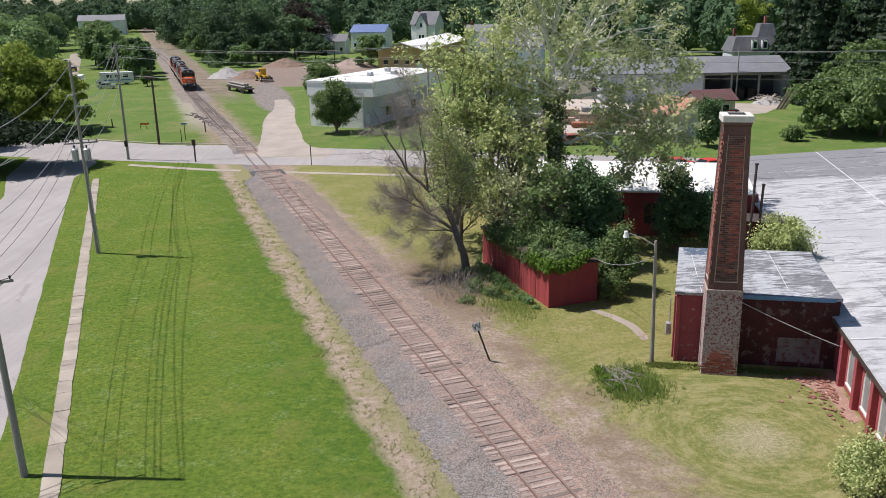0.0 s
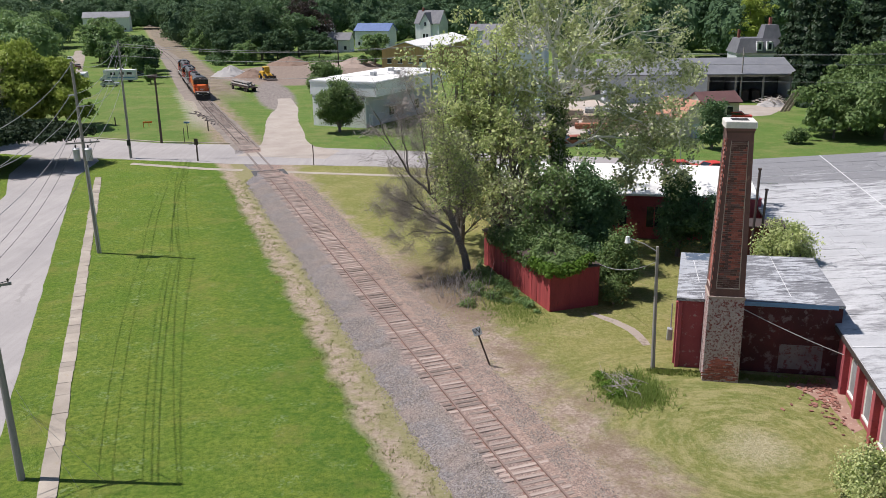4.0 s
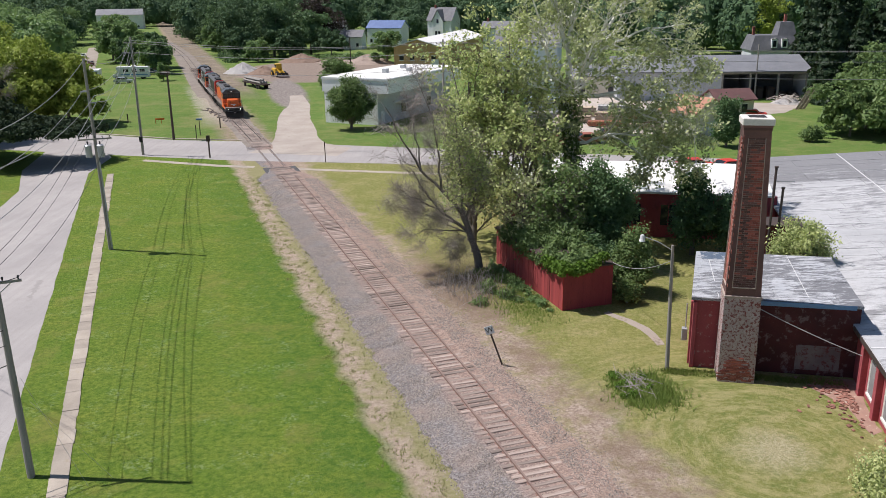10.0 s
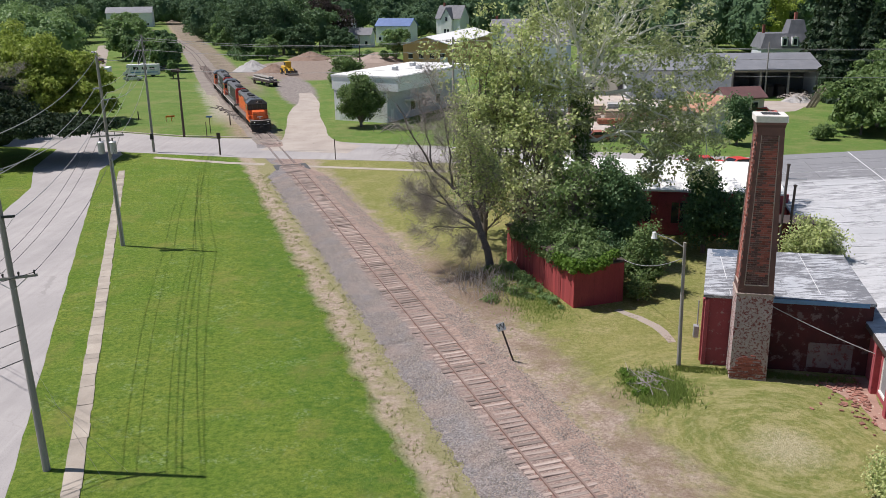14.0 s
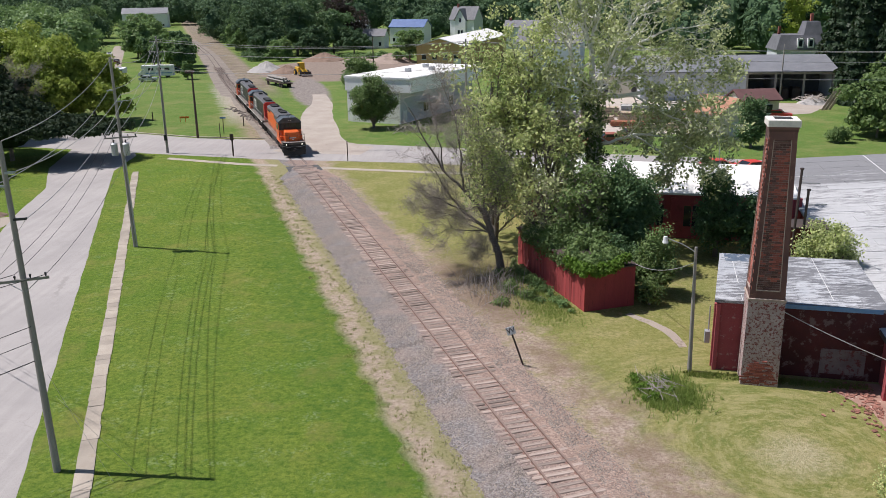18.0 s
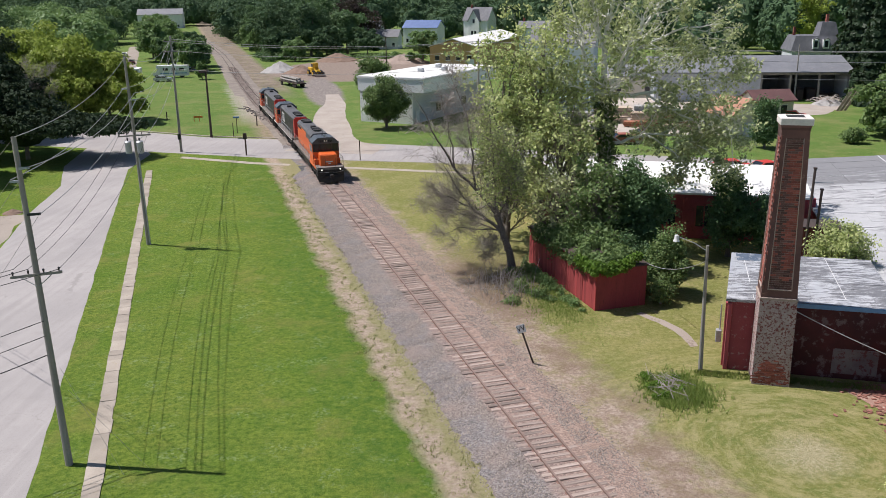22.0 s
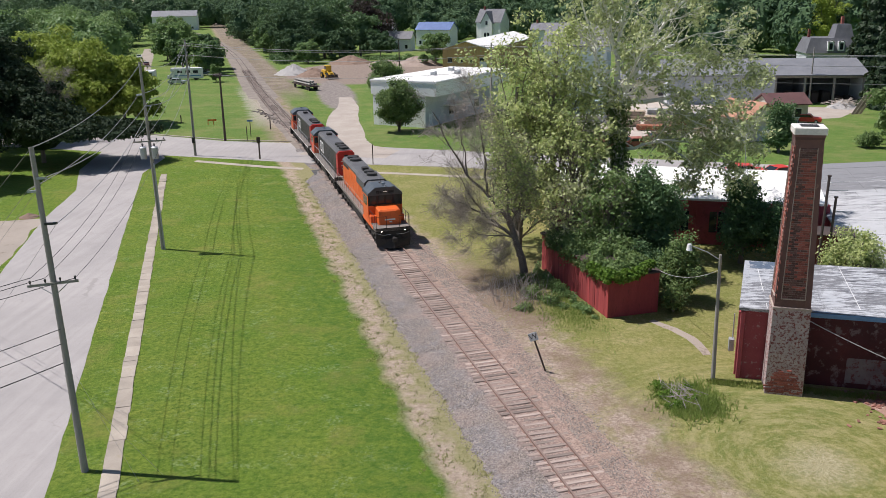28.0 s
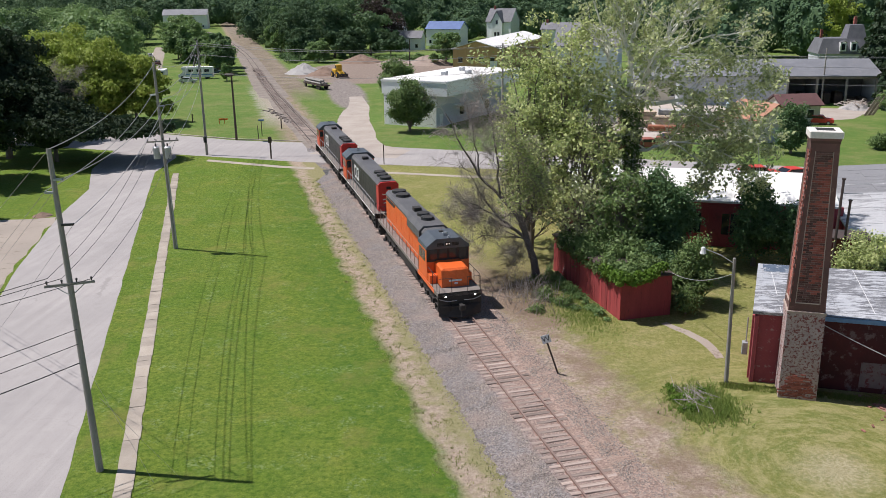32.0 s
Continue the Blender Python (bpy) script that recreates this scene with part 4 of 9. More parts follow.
# ---- the railway ----
def railway():
    prof = [(-3.7, 0.0), (-2.3, 0.15), (-1.5, 0.225), (-1.2, 0.212), (-0.7, 0.218), (0.7, 0.218), (1.02, 0.245), (1.45, 0.255), (2.1, 0.14), (3.2, 0.0)]
    ss = list(np.arange(-45, 68.1, 0.6)) + list(np.arange(70, 545, 4.0))
    sharp = random.Random(3)
    v, f, w = [], [], len(prof)
    for s in ss:
        if 75 < s < 93:
            h = 0.02
        else:
            h = 1.0 if s < 72 else 0.55
        slim = 1.0 if s < 72 or 160 < s else 0.62
        for k, (c, z) in enumerate(prof):
            c *= slim
            edge = sharp.uniform(-0.22, 0.22) if k in (0, 9) else sharp.uniform(-0.06, 0.06)
            p = along(s, c + edge, (z + (sharp.uniform(-0.03, 0.03) if 0 < k < 9 else -0.02)) * h)
            v.append(p)
    f = [(i * w + k, i * w + k + 1, (i + 1) * w + k + 1, (i + 1) * w + k) for i in range(len(ss) - 1) for k in range(w - 1)]
    root = thing("railway_track", "single rusty railway track on grey stone ballast", "railway track", kind="structure")
    near = [q for q in f if ss[q[0] // w] < 94]
    part("ballast_bed", Mesh().add(v, near), M["stone"], root)
    part("far_bed", Mesh().add(v, [q for q in f if ss[q[0] // w] >= 94]), M["oldbed"], root, "brown weedy bed of old cinders")
    # loose stones of the ballast
    k = 135000
    s = 68 - 80 * rng.random(k)
    c = rng.normal(-0.3, 2.1, k)
    keep = ((np.abs(c) > 1.42) | (rng.random(k) < 0.10)) & (c > -3.9) & (c < 3.6 + 0.4 * np.sin(s))
    keep &= np.abs(np.abs(c) - 0.75) > 0.1
    s, c = s[keep], c[keep]
    k = len(s)
    base = np.array([tuple(along(a, b)) for a, b in zip(s, c)])
    base[:, 2] = -0.012 + np.interp(c, [q[0] for q in prof], [q[1] for q in prof]) + 0.005
    r = rng.uniform(0.018, 0.054, k) * np.where(np.abs(c) < 1.3, 0.8, 1.1)
    tet = np.array([(1, 0, 0), (-0.4, 0.9, 0.0), (-0.5, -0.8, 0.1), (0.1, 0.05, 1.0)])
    ang = rng.uniform(0, 6.28, k)
    ca, sa = np.cos(ang), np.sin(ang)
    pts = np.empty((k, 4, 3))
    for i, q in enumerate(tet):
        pts[:, i, 0] = base[:, 0] + r * (q[0] * ca - q[1] * sa)
        pts[:, i, 1] = base[:, 1] + r * (q[0] * sa + q[1] * ca)
        pts[:, i, 2] = base[:, 2] + r * q[2]
    me = bpy.data.meshes.new("loose_stones")
    me.vertices.add(4 * k)
    me.vertices.foreach_set("co", pts.astype(np.float32).ravel())
    tri = np.array([0, 1, 3, 1, 2, 3, 2, 0, 3])
    idx = (np.arange(k)[:, None] * 4 + tri[None]).ravel().astype(np.int32)
    me.loops.add(len(idx))
    me.loops.foreach_set("vertex_index", idx)
    me.polygons.add(3 * k)
    me.polygons.foreach_set("loop_start", np.arange(0, 9 * k, 3, dtype=np.int32))
    me.polygons.foreach_set("loop_total", np.full(3 * k, 3, dtype=np.int32))
    me.update(calc_edges=True)
    me.materials.append(M["pebble"])
    tagged(part("loose_stones", me, None, root), kind="stuff")
    # rails: a foot, a web and a head
    for side in (-0.755, 0.755):
        rail, head = Mesh(), Mesh()
        rs = list(np.arange(-45, 120, 3.0)) + list(np.arange(120, 545, 8.0))
        for mesh, shape in ((rail, [(-0.08, 0.26), (0.08, 0.26), (0.025, 0.29), (0.025, 0.36), (-0.025, 0.36), (-0.025, 0.29)]),
                            (head, [(-0.046, 0.36), (0.046, 0.36), (0.046, 0.41), (0.036, 0.425), (-0.036, 0.425), (-0.046, 0.41)])):
            v, n = [], len(shape)
            for s_ in rs:
                dz = -0.05 if s_ < 72 else -0.16 if s_ > 96 else -0.375
                v += [along(s_, side + a, z + dz) for a, z in shape]
            mesh.add(v, [(i * n + j, i * n + (j + 1) % n, (i + 1) * n + (j + 1) % n, (i + 1) * n + j) for i in range(len(rs) - 1) for j in range(n)])
        for mesh, kind_, paint, n in ((rail, "rail", M["rail"], 6), (head, "rail_head", M["railtop"], 6)):
            here = [q for q in mesh.f if rs[q[0] // n] < 96]
            part(kind_, Mesh().add(mesh.v, here), paint, root)
            part(kind_, Mesh().add(mesh.v, [q for q in mesh.f if rs[q[0] // n] >= 96]), M["oldrail"], root, "dark rusty rail of the old line")
    # ties
    tie_data = []
    for i in range(5):
        g = random.Random(40 + i)
        t = Mesh().box(-1.3 + g.uniform(-0.05, 0.05), 1.3 + g.uniform(-0.05, 0.05), -0.115, 0.115, -0.12, 0.0, 0.02)
        tie_data.append(t.data("tie", M["tie"]))
    g = random.Random(5)
    s, count, rest = -38.0, 0, Mesh()
    while s < 240:
        if not 76.0 < s < 92.0:
            z = 0.245 if s < 72 else 0.14
            p = along(s, g.uniform(-0.07, 0.07), z + 0.012 - 0.03 * g.random() ** 2)
            m = pose(*p, g.uniform(-2, 2), g.uniform(-1.4, 1.0), heading(s) - 90 + g.uniform(-0.9, 0.9))
            if s < 118:
                ob = new("tie", tie_data[g.randrange(5)])
                ob.parent, ob.matrix_basis = root, m
                count += 1
            else:
                rest.box(-1.3, 1.3, -0.115, 0.115, -0.12, 0.0, m=m)
        s += 0.46 + g.uniform(-0.025, 0.025)
    tagged(part("far_ties", rest, M["tie"], root), kind="stuff")
    # dark flangeways beside the rails in the street
    for side in (-0.755, 0.755):
        for off in (-0.11, 0.11):
            v = []
            ss2 = list(np.arange(76, 94, 1.5))
            for s_ in ss2:
                v += [along(s_, side + off - 0.03, 0.018), along(s_, side + off + 0.03, 0.018)]
            part("flangeway", Mesh().add(v, [(2 * i, 2 * i + 1, 2 * i + 3, 2 * i + 2) for i in range(len(ss2) - 1)]), M["rubberpad"], root)
    # crossing panels in the street
    plank = Mesh().box(-0.62, 0.62, -0.9, 0.9, 0, 0.035, 0.02).data("crossing_plank", M["rubberpad"])
    for s in (74.0, 75.9):
        for c in (-0.02, -1.45, 1.4):
            p = along(s, c, 0.012)
            ob = new("crossing_plank", plank)
            ob.parent, ob.matrix_basis = root, pose(p.x, p.y, p.z, 0, 0, heading(s) - 90)


M["pebble"] = leafy("loose_ballast_stones", (0.085, 0.075, 0.07), (0.37, 0.315, 0.275), vary=0.9, glow=0.0)
M["rubberpad"] = surface("grey_crossing_panel", (0.065, 0.065, 0.07), (0.10, 0.10, 0.10), 0.9, big=1, small=12)
M["oldrail"] = surface("old_dark_rail", (0.085, 0.066, 0.058), (0.12, 0.095, 0.082), 0.85, big=2, small=30)
M["oldbed"] = surface("old_cinder_bed", (0.19, 0.16, 0.135), (0.28, 0.24, 0.205), 0.95, big=0.35, small=3.5, worn=(0.15, 0.15, 0.075), wear=0.6, bump=0.5, world_space=True)
M["oldtie"] = surface("rotten_dark_tie", (0.10, 0.085, 0.078), (0.16, 0.135, 0.12), 0.95, big=1.5, small=20, per_piece=0.3)
railway()


def cast_off_ties():
    """Old ties thrown down in a ragged line beside the track, north of the street."""
    g = random.Random(77)
    log = Mesh().box(-1.1, 1.1, -0.11, 0.11, 0.0, 0.16, 0.02).data("cast_off_tie", M["oldtie"])
    for k in range(26):
        f = k / 25
        p = Vector((-32.6 - 11.0 * f + g.uniform(-0.7, 0.7), 141.8 + 21.0 * f + g.uniform(-0.8, 0.8), -0.01))
        ob = new("cast_off_tie", log)
        ob.matrix_basis = pose(p.x, p.y, p.z, 0, 0, 117 + g.uniform(-24, 24))
        tagged(ob, "dark rotten railway tie thrown beside the track", "railway tie", "cast-off ties")


cast_off_ties()


# ---- pavement of slabs beside the side street ----
def slab_walk():
    root = thing("pavement_side", "old concrete slab pavement with overgrown edges", "pavement", kind="structure")
    g = random.Random(12)
    a, b = P0 + U * -4 + N * -20.15, P0 + U * 79 + N * -20.15
    d = (b - a).normalized()
    n = Vector((d.y, -d.x))
    length, s = (b - a).length, 0.0
    while s < length:
        step = g.choice((1.45, 1.5, 1.55, 1.6))
        wl, wr = 0.40 + g.uniform(-0.03, 0.03), 0.40 + g.uniform(-0.04, 0.03)
        cuts = [(s, s + step - 0.02)] if g.random() < 0.72 else [(s, s + step * 0.5 - 0.01), (s + step * 0.5 + 0.01, s + step - 0.02)]
        for s0, s1 in cuts:
            poly = []
            for t, w in ((s0, -wl), (s0, wr), (s1, wr + g.uniform(-0.04, 0.04)), (s1, -wl + g.uniform(-0.04, 0.04))):
                q = a + d * (t + g.uniform(-0.015, 0.015)) + n * w
                poly.append((q.x, q.y))
            top = 0.03 + g.uniform(0, 0.03)
            part("slab", Mesh().prism(poly, -0.05, top), M["slab"], root)
        s += step


# ---- mill group: own axes, x along the boiler house front, y to its back ----
MILL = pose(14.17, 44.44, 0, 0, 0, -12.5)


def bricks(parent, face, width, z0, z1, material, chance=1.0, seed=1, length=0.42, course=0.15, sooty=None):
    """Courses of bricks a little proud of a face; face(u, z) gives the pose on the wall."""
    g = random.Random(seed)
    data = [Mesh().box(-length * 0.485, length * 0.485, 0, 0.012 + 0.014 * i, -course * 0.43, course * 0.43).data("brick", material) for i in range(2)]
    soot = [Mesh().box(-length * 0.485, length * 0.485, 0, 0.012 + 0.014 * i, -course * 0.43, course * 0.43).data("brick", M["darkbrick"]) for i in range(2)]
    row, z, made = 0, z0 + course / 2, 0
    while z < z1:
        w = width(z)
        u = -w / 2 - length * (0.0 if row % 2 else 0.5) + g.uniform(-0.03, 0.03)
        while u < w / 2 + length * 0.3:
            if g.random() < chance:
                ob = new("brick", (soot if sooty and sooty(u, z, g) else data)[g.randrange(2)])
                ob.parent, ob.matrix_basis = parent, face(u, z)
                made += 1
            u += length
        z += course
        row += 1
    return made


def chimney():
    root = thing("chimney", "tall tapering square brick chimney with white cap and peeling painted base", "chimney", MILL @ pose(2.63, -0.75, 0))
    base = Mesh()
    base.add([(-0.96, -0.98, -0.1), (0.96, -0.98, -0.1), (0.96, 0.98, -0.1), (-0.96, 0.98, -0.1), (-0.93, -0.90, 4.85), (0.93, -0.90, 4.85), (0.93, 0.90, 4.85), (-0.93, 0.90, 4.85)],
             [(3, 2, 1, 0), (4, 5, 6, 7), (0, 1, 5, 4), (1, 2, 6, 5), (2, 3, 7, 6), (3, 0, 4, 7)])
    part("base", base, M["peeled"], root, "painted brick base with peeling pale paint")
    part("base_band", Mesh().box(-0.97, 0.97, -0.95, 0.95, 4.85, 4.98, 0.03), M["mortar"], root, "pale stone band")
    half = lambda z: 0.90 - (z - 4.98) * (0.90 - 0.66) / 9.1
    # corner piers round a recessed field on each face
    for sx in (-1, 1):
        for sy in (-1, 1):
            v = []
            for z in (4.98, 14.0):
                h = half(z)
                w = 0.30 if z < 9 else 0.25
                v += [(sx * h, sy * h, z), (sx * (h - w), sy * h, z), (sx * (h - w), sy * (h - w), z), (sx * h, sy * (h - w), z)]
            part("corner_pier", Mesh().add(v, [(0, 1, 2, 3), (7, 6, 5, 4), (0, 4, 5, 1), (1, 5, 6, 2), (2, 6, 7, 3), (3, 7, 4, 0)]), M["darkbrick"], root)
    v = []
    for z in (4.98, 14.0):
        h = half(z) - 0.055
        v += [(-h, -h, z), (h, -h, z), (h, h, z), (-h, h, z)]
    part("shaft", Mesh().add(v, [(3, 2, 1, 0), (4, 5, 6, 7), (0, 1, 5, 4), (1, 2, 6, 5), (2, 3, 7, 6), (3, 0, 4, 7)]), M["mortar"], root)
    tilt = math.degrees(math.atan((0.90 - 0.66) / 9.1))
    # bricks of the front and west fields
    bricks(root, lambda u, z: pose(u, -(half(z) - 0.05), z, -tilt, 0, 0) @ pose(0, 0, 0, 0, 0, 180), lambda z: 2 * (half(z) - (0.30 - (z - 5) * 0.006)), 5.45, 13.4, M["barebrick"], 1.0, 4, 0.32, 0.115, lambda u, z, g: -0.42 < u + 0.02 * (z - 9) < -0.05 + g.uniform(-0.1, 0.1) or z > 12.9 + g.uniform(-0.4, 0.4) or z < 6.2 + g.uniform(-0.5, 0.8) or g.random() < 0.12)
    bricks(root, lambda u, z: pose(-(half(z) - 0.05), u, z, 0, -tilt, 0) @ pose(0, 0, 0, 0, 0, 90), lambda z: 2 * (half(z) - 0.30), 5.45, 13.4, M["barebrick"], 1.0, 5, 0.42, 0.23)
    for sy, ang in ((-1, 0), (1, 180), (0, 90), (2, -90)):
        m = pose(0, 0, 0, 0, 0, {-1: 0, 1: 180, 0: -90, 2: 90}[sy])
        part("foot_panel", Mesh().box(-0.62, 0.62, -0.885, -0.70, 4.98, 5.42, m=m), M["darkbrick"], root)
        part("head_panel", Mesh().box(-0.45, 0.45, -0.668, -0.5, 13.35, 14.0, m=m), M["darkbrick"], root)
        # pale mortar lines beside the recessed field
        for sx in (-1, 1):
            b0, b1 = half(5.4) - 0.30, half(13.35) - 0.262
            q = Mesh()
            v = [(sx * b0 - 0.022, -half(5.4) - 0.004, 5.4), (sx * b0 + 0.022, -half(5.4) - 0.004, 5.4), (sx * b1 + 0.018, -half(13.35) - 0.004, 13.35), (sx * b1 - 0.018, -half(13.35) - 0.004, 13.35)]
            v += [(x, y + 0.10, z) for x, y, z in v]
            q.add(v, [(0, 1, 2, 3), (7, 6, 5, 4), (0, 4, 5, 1), (1, 5, 6, 2), (2, 6, 7, 3), (3, 7, 4, 0)], m)
            part("mortar_line", q, M["mortar"], root)
        part("mortar_sill", Mesh().box(-0.60, 0.60, -0.91, -0.80, 5.40, 5.44, m=m), M["mortar"], root)
    for i in range(3):
        k = 0.665 + i * 0.025
        part("corbel", Mesh().box(-k, k, -k, k, 13.62 + i * 0.13, 13.75 + i * 0.13), M["darkbrick"], root)
    part("cap", Mesh().box(-0.78, 0.78, -0.78, 0.78, 14.01, 14.36, 0.04), M["cap"], root, "weathered white cap stone")
    part("flue_mouth", Mesh().box(-0.42, 0.42, -0.42, 0.42, 14.36, 14.375), M["dark"], root)
    # bricks laid bare at the foot
    bricks(root, lambda u, z: pose(u, -(0.985 - (z + 0.1) * 0.0162), z, -0.9, 0, 180), lambda z: 1.55 if z < 0.5 else 1.4 - 0.8 * (z - 0.5), 0.1, 1.5, M["barebrick"], 0.8, 6, 0.26, 0.085)


def boiler_house():
    root = thing("boiler_house", "low red brick boiler house with flat weathered roof", "building", MILL @ pose(0.3, 0, 0))
    h = 4.05
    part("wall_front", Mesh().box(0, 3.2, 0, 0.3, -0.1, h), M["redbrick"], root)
    part("wall_front", Mesh().box(3.2, 8.69, 0, 0.3, -0.1, h), M["shadedsoot"], root, "sooty red front wall, darkened for shade")
    skew = pose(0, 0, 0, 0, 0, -5.6)
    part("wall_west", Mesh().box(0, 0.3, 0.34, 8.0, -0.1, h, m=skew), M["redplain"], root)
    part("wall_back", Mesh().box(1.1, 8.69, 7.7, 8.0, -0.1, h), M["redbrick"], root)
    for x in (0.0, 2.2):
        part("pilaster", Mesh().box(x - 0.02, x + 0.2, -0.12, 0.0, -0.1, h - 0.1, 0.02), M["redplain"], root)
    for y in (0.4, 2.6, 4.8, 7.2):
        part("buttress", Mesh().box(-0.14, 0.0, y, y + 0.35, -0.1, h - 0.25, 0.02, skew), M["redplain"], root)
    roof = Mesh()
    plan = [(-0.15, -0.15), (8.75, -0.15), (8.75, 8.15), (0.66, 8.15)]
    roof.add([(x, y, h + 0.02 + 0.0265 * (y + 0.15)) for x, y in plan] + [(x, y, h + 0.18 + 0.0265 * (y + 0.15)) for x, y in plan], [(3, 2, 1, 0), (4, 5, 6, 7), (0, 1, 5, 4), (1, 2, 6, 5), (2, 3, 7, 6), (3, 0, 4, 7)])
    part("roof", roof, M["feltroof"], root, "silver-grey felt roof with worn dark patches")
    g = random.Random(2)
    for x in (1.3, 6.1):
        part("roof_seam", Mesh().across([(0, h + 0.19), (8, h + 0.405), (8, h + 0.43), (0, h + 0.21)], x, x + 0.035), M["seam"], root)
    sheets = [Mesh().box(0.0, ln - 0.03, 0.0, 0.89, 0.0, 0.012 + 0.006 * i).data("roof_sheet", M["feltroof"]) for i, ln in enumerate((3.2, 2.4, 4.0))]
    lens = (3.2, 2.4, 4.0)
    for k in range(9):
        y, x = -0.1 + k * 0.91, -0.12 - g.uniform(0, 1.5)
        while x < 8.6:
            i = g.randrange(3)
            if x > -0.13 + 0.098 * (y + 1.0) and x + lens[i] < 8.78:
                ob = new("roof_sheet", sheets[i])
                ob.parent, ob.matrix_basis = root, pose(x, y, h + 0.186 + (y + 0.1) * 0.0265, 1.52)
                x += lens[i]
            else:
                x += 0.4
    part("grey_patch", Mesh().box(5.6, 7.9, -0.02, 0.0, 0.3, 1.75), M["greypatch"], root, "grey rendered patch on the sooty wall")
    part("tarp", Mesh().box(3.5, 8.4, -0.2, -0.155, h - 0.05, h + 0.19, 0.01), M["bluetrim"], root, "faded blue tarp fascia")
    # bluish reflection off the roof, painted as a thin coloured patch
    part("roof_reflection", Mesh().across([(6.6, h + 0.38), (8.0, h + 0.42), (8.0, h + 0.44), (6.6, h + 0.40)], 0.9, 3.2), M["bluesheen"], root, "dark blue-grey reflection painted on the roof")
    part("vent_box", Mesh().box(-0.45, -0.15, 0.9, 1.3, 1.2, 1.9, 0.02), M["steel"], root, "grey meter box")
    part("conduit", Mesh().tube([(-0.25, 1.1, 1.9), (-0.25, 1.1, 3.4)], 0.04, 6), M["steel"], root)


def mill():
    root = thing("mill_building", "long low red brick mill with wide weathered white roof", "building", MILL)
    h, x0, x1, y0, y1 = 3.0, 9.0, 46.0, -24.0, 48.0
    part("wall_west", Mesh().box(x0, x0 + 0.3, y0, y1, -0.1, h), M["redplain"], root)
    part("wall_south", Mesh().box(x0 + 0.3, x1, y0, y0 + 0.3, -0.1, h), M["redplain"], root)
    part("wall_north", Mesh().box(x0 + 0.3, x1, y1 - 0.3, y1, -0.1, h), M["redplain"], root)
    part("wall_east", Mesh().box(x1 - 0.3, x1, y0 + 0.3, y1 - 0.3, -0.1, h), M["redplain"], root)
    roof = Mesh()
    ridge = 27.5
    roof.side([(x0 - 0.35, h), (ridge, h + 1.55), (x1 + 0.35, h), (x1 + 0.35, h + 0.16), (ridge, h + 1.75), (x0 - 0.35, h + 0.16)], y0 - 0.3, y1 + 0.3)
    part("roof", roof, M["oldroof"], root, "wide white-coated roof with dark worn patches")
    part("eaves_board", Mesh().box(x0 - 0.40, x0 - 0.35, y0, -0.25, h - 0.08, h + 0.17), M["darkmetal"], root)
    g = random.Random(8)
    slope = 1.55 / (ridge - x0 + 0.35)
    for y in (-15.2, -3.4, 9.6, 24.5, 38.8):
        z = h + 0.17
        part("roof_seam", Mesh().side([(x0 - 0.3, z), (ridge, z + 1.58), (ridge, z + 1.62), (x0 - 0.3, z + 0.045)], y, y + 0.06 + g.uniform(0, 0.05)), M["seam"], root)
    for x in (17.9,):
        zz = h + 0.162 + (x - x0 + 0.35) * (1.59 / (ridge - x0 + 0.35))
        part("roof_seam", Mesh().box(x, x + 0.09, y0, y1, zz, zz + 0.05), M["seam"], root)
    # felt sheets on the west slope
    slope_deg = math.degrees(math.atan(1.59 / (ridge - x0 + 0.35)))
    lens = (4.4, 3.4, 5.2)
    sheets = [Mesh().box(0.0, ln - 0.05, 0.0, 1.55, 0.0, 0.014 + 0.008 * i).data("roof_sheet", M["oldroof"]) for i, ln in enumerate(lens)]
    y = y0
    while y < y1 - 1.4:
        x = x0 - 0.3
        while x < ridge - 3.0:
            i = g.randrange(3)
            if x + lens[i] < ridge:
                zz = h + 0.165 + (x - x0 + 0.35) * (1.59 / (ridge - x0 + 0.35))
                ob = new("roof_sheet", sheets[i])
                ob.parent, ob.matrix_basis = root, pose(x, y, zz, 0, -slope_deg, 0)
            x += lens[i]
        y += 1.58
    # buttresses and boarded arched windows of the west wall
    for k in range(8):
        y = -2.3 - k * 2.75
        part("buttress", Mesh().box(x0 - 0.32, x0, y, y + 0.42, -0.1, h - 0.2, 0.02), M["redplain"], root)
        yc = y - 1.15
        pts = [(yc - 0.5, 0.55), (yc + 0.5, 0.55), (yc + 0.5, 2.15), (yc + 0.42, 2.4), (yc + 0.22, 2.55), (yc - 0.22, 2.55), (yc - 0.42, 2.4), (yc - 0.5, 2.15)]
        win = part("window", Mesh().across(pts, x0 - 0.05, x0 + 0.02), M["boarding"], root, "boarded arched window")
        ring = Mesh()
        for i in range(len(pts)):
            a, b = pts[i], pts[(i + 1) % len(pts)]
            ring.tube([(x0 - 0.05, *a), (x0 - 0.05, *b)], 0.05, 4)
        part("surround", ring, M["cap"], win)
        part("sill", Mesh().box(x0 - 0.12, x0, yc - 0.6, yc + 0.6, 0.44, 0.55), M["cap"], win)
    # north-west wing
    wing = thing("mill_wing", "red brick mill wing with white roof behind trees", "building", MILL)
    part("wall_south", Mesh().box(-14, 8.9, 27.0, 27.3, -0.1, 3.9), M["redplain"], wing)
    part("wall_west", Mesh().box(-14, -13.7, 27.3, 40, -0.1, 3.9), M["redplain"], wing)
    part("wall_north", Mesh().box(-13.7, 8.9, 39.7, 40, -0.1, 3.9), M["redplain"], wing)
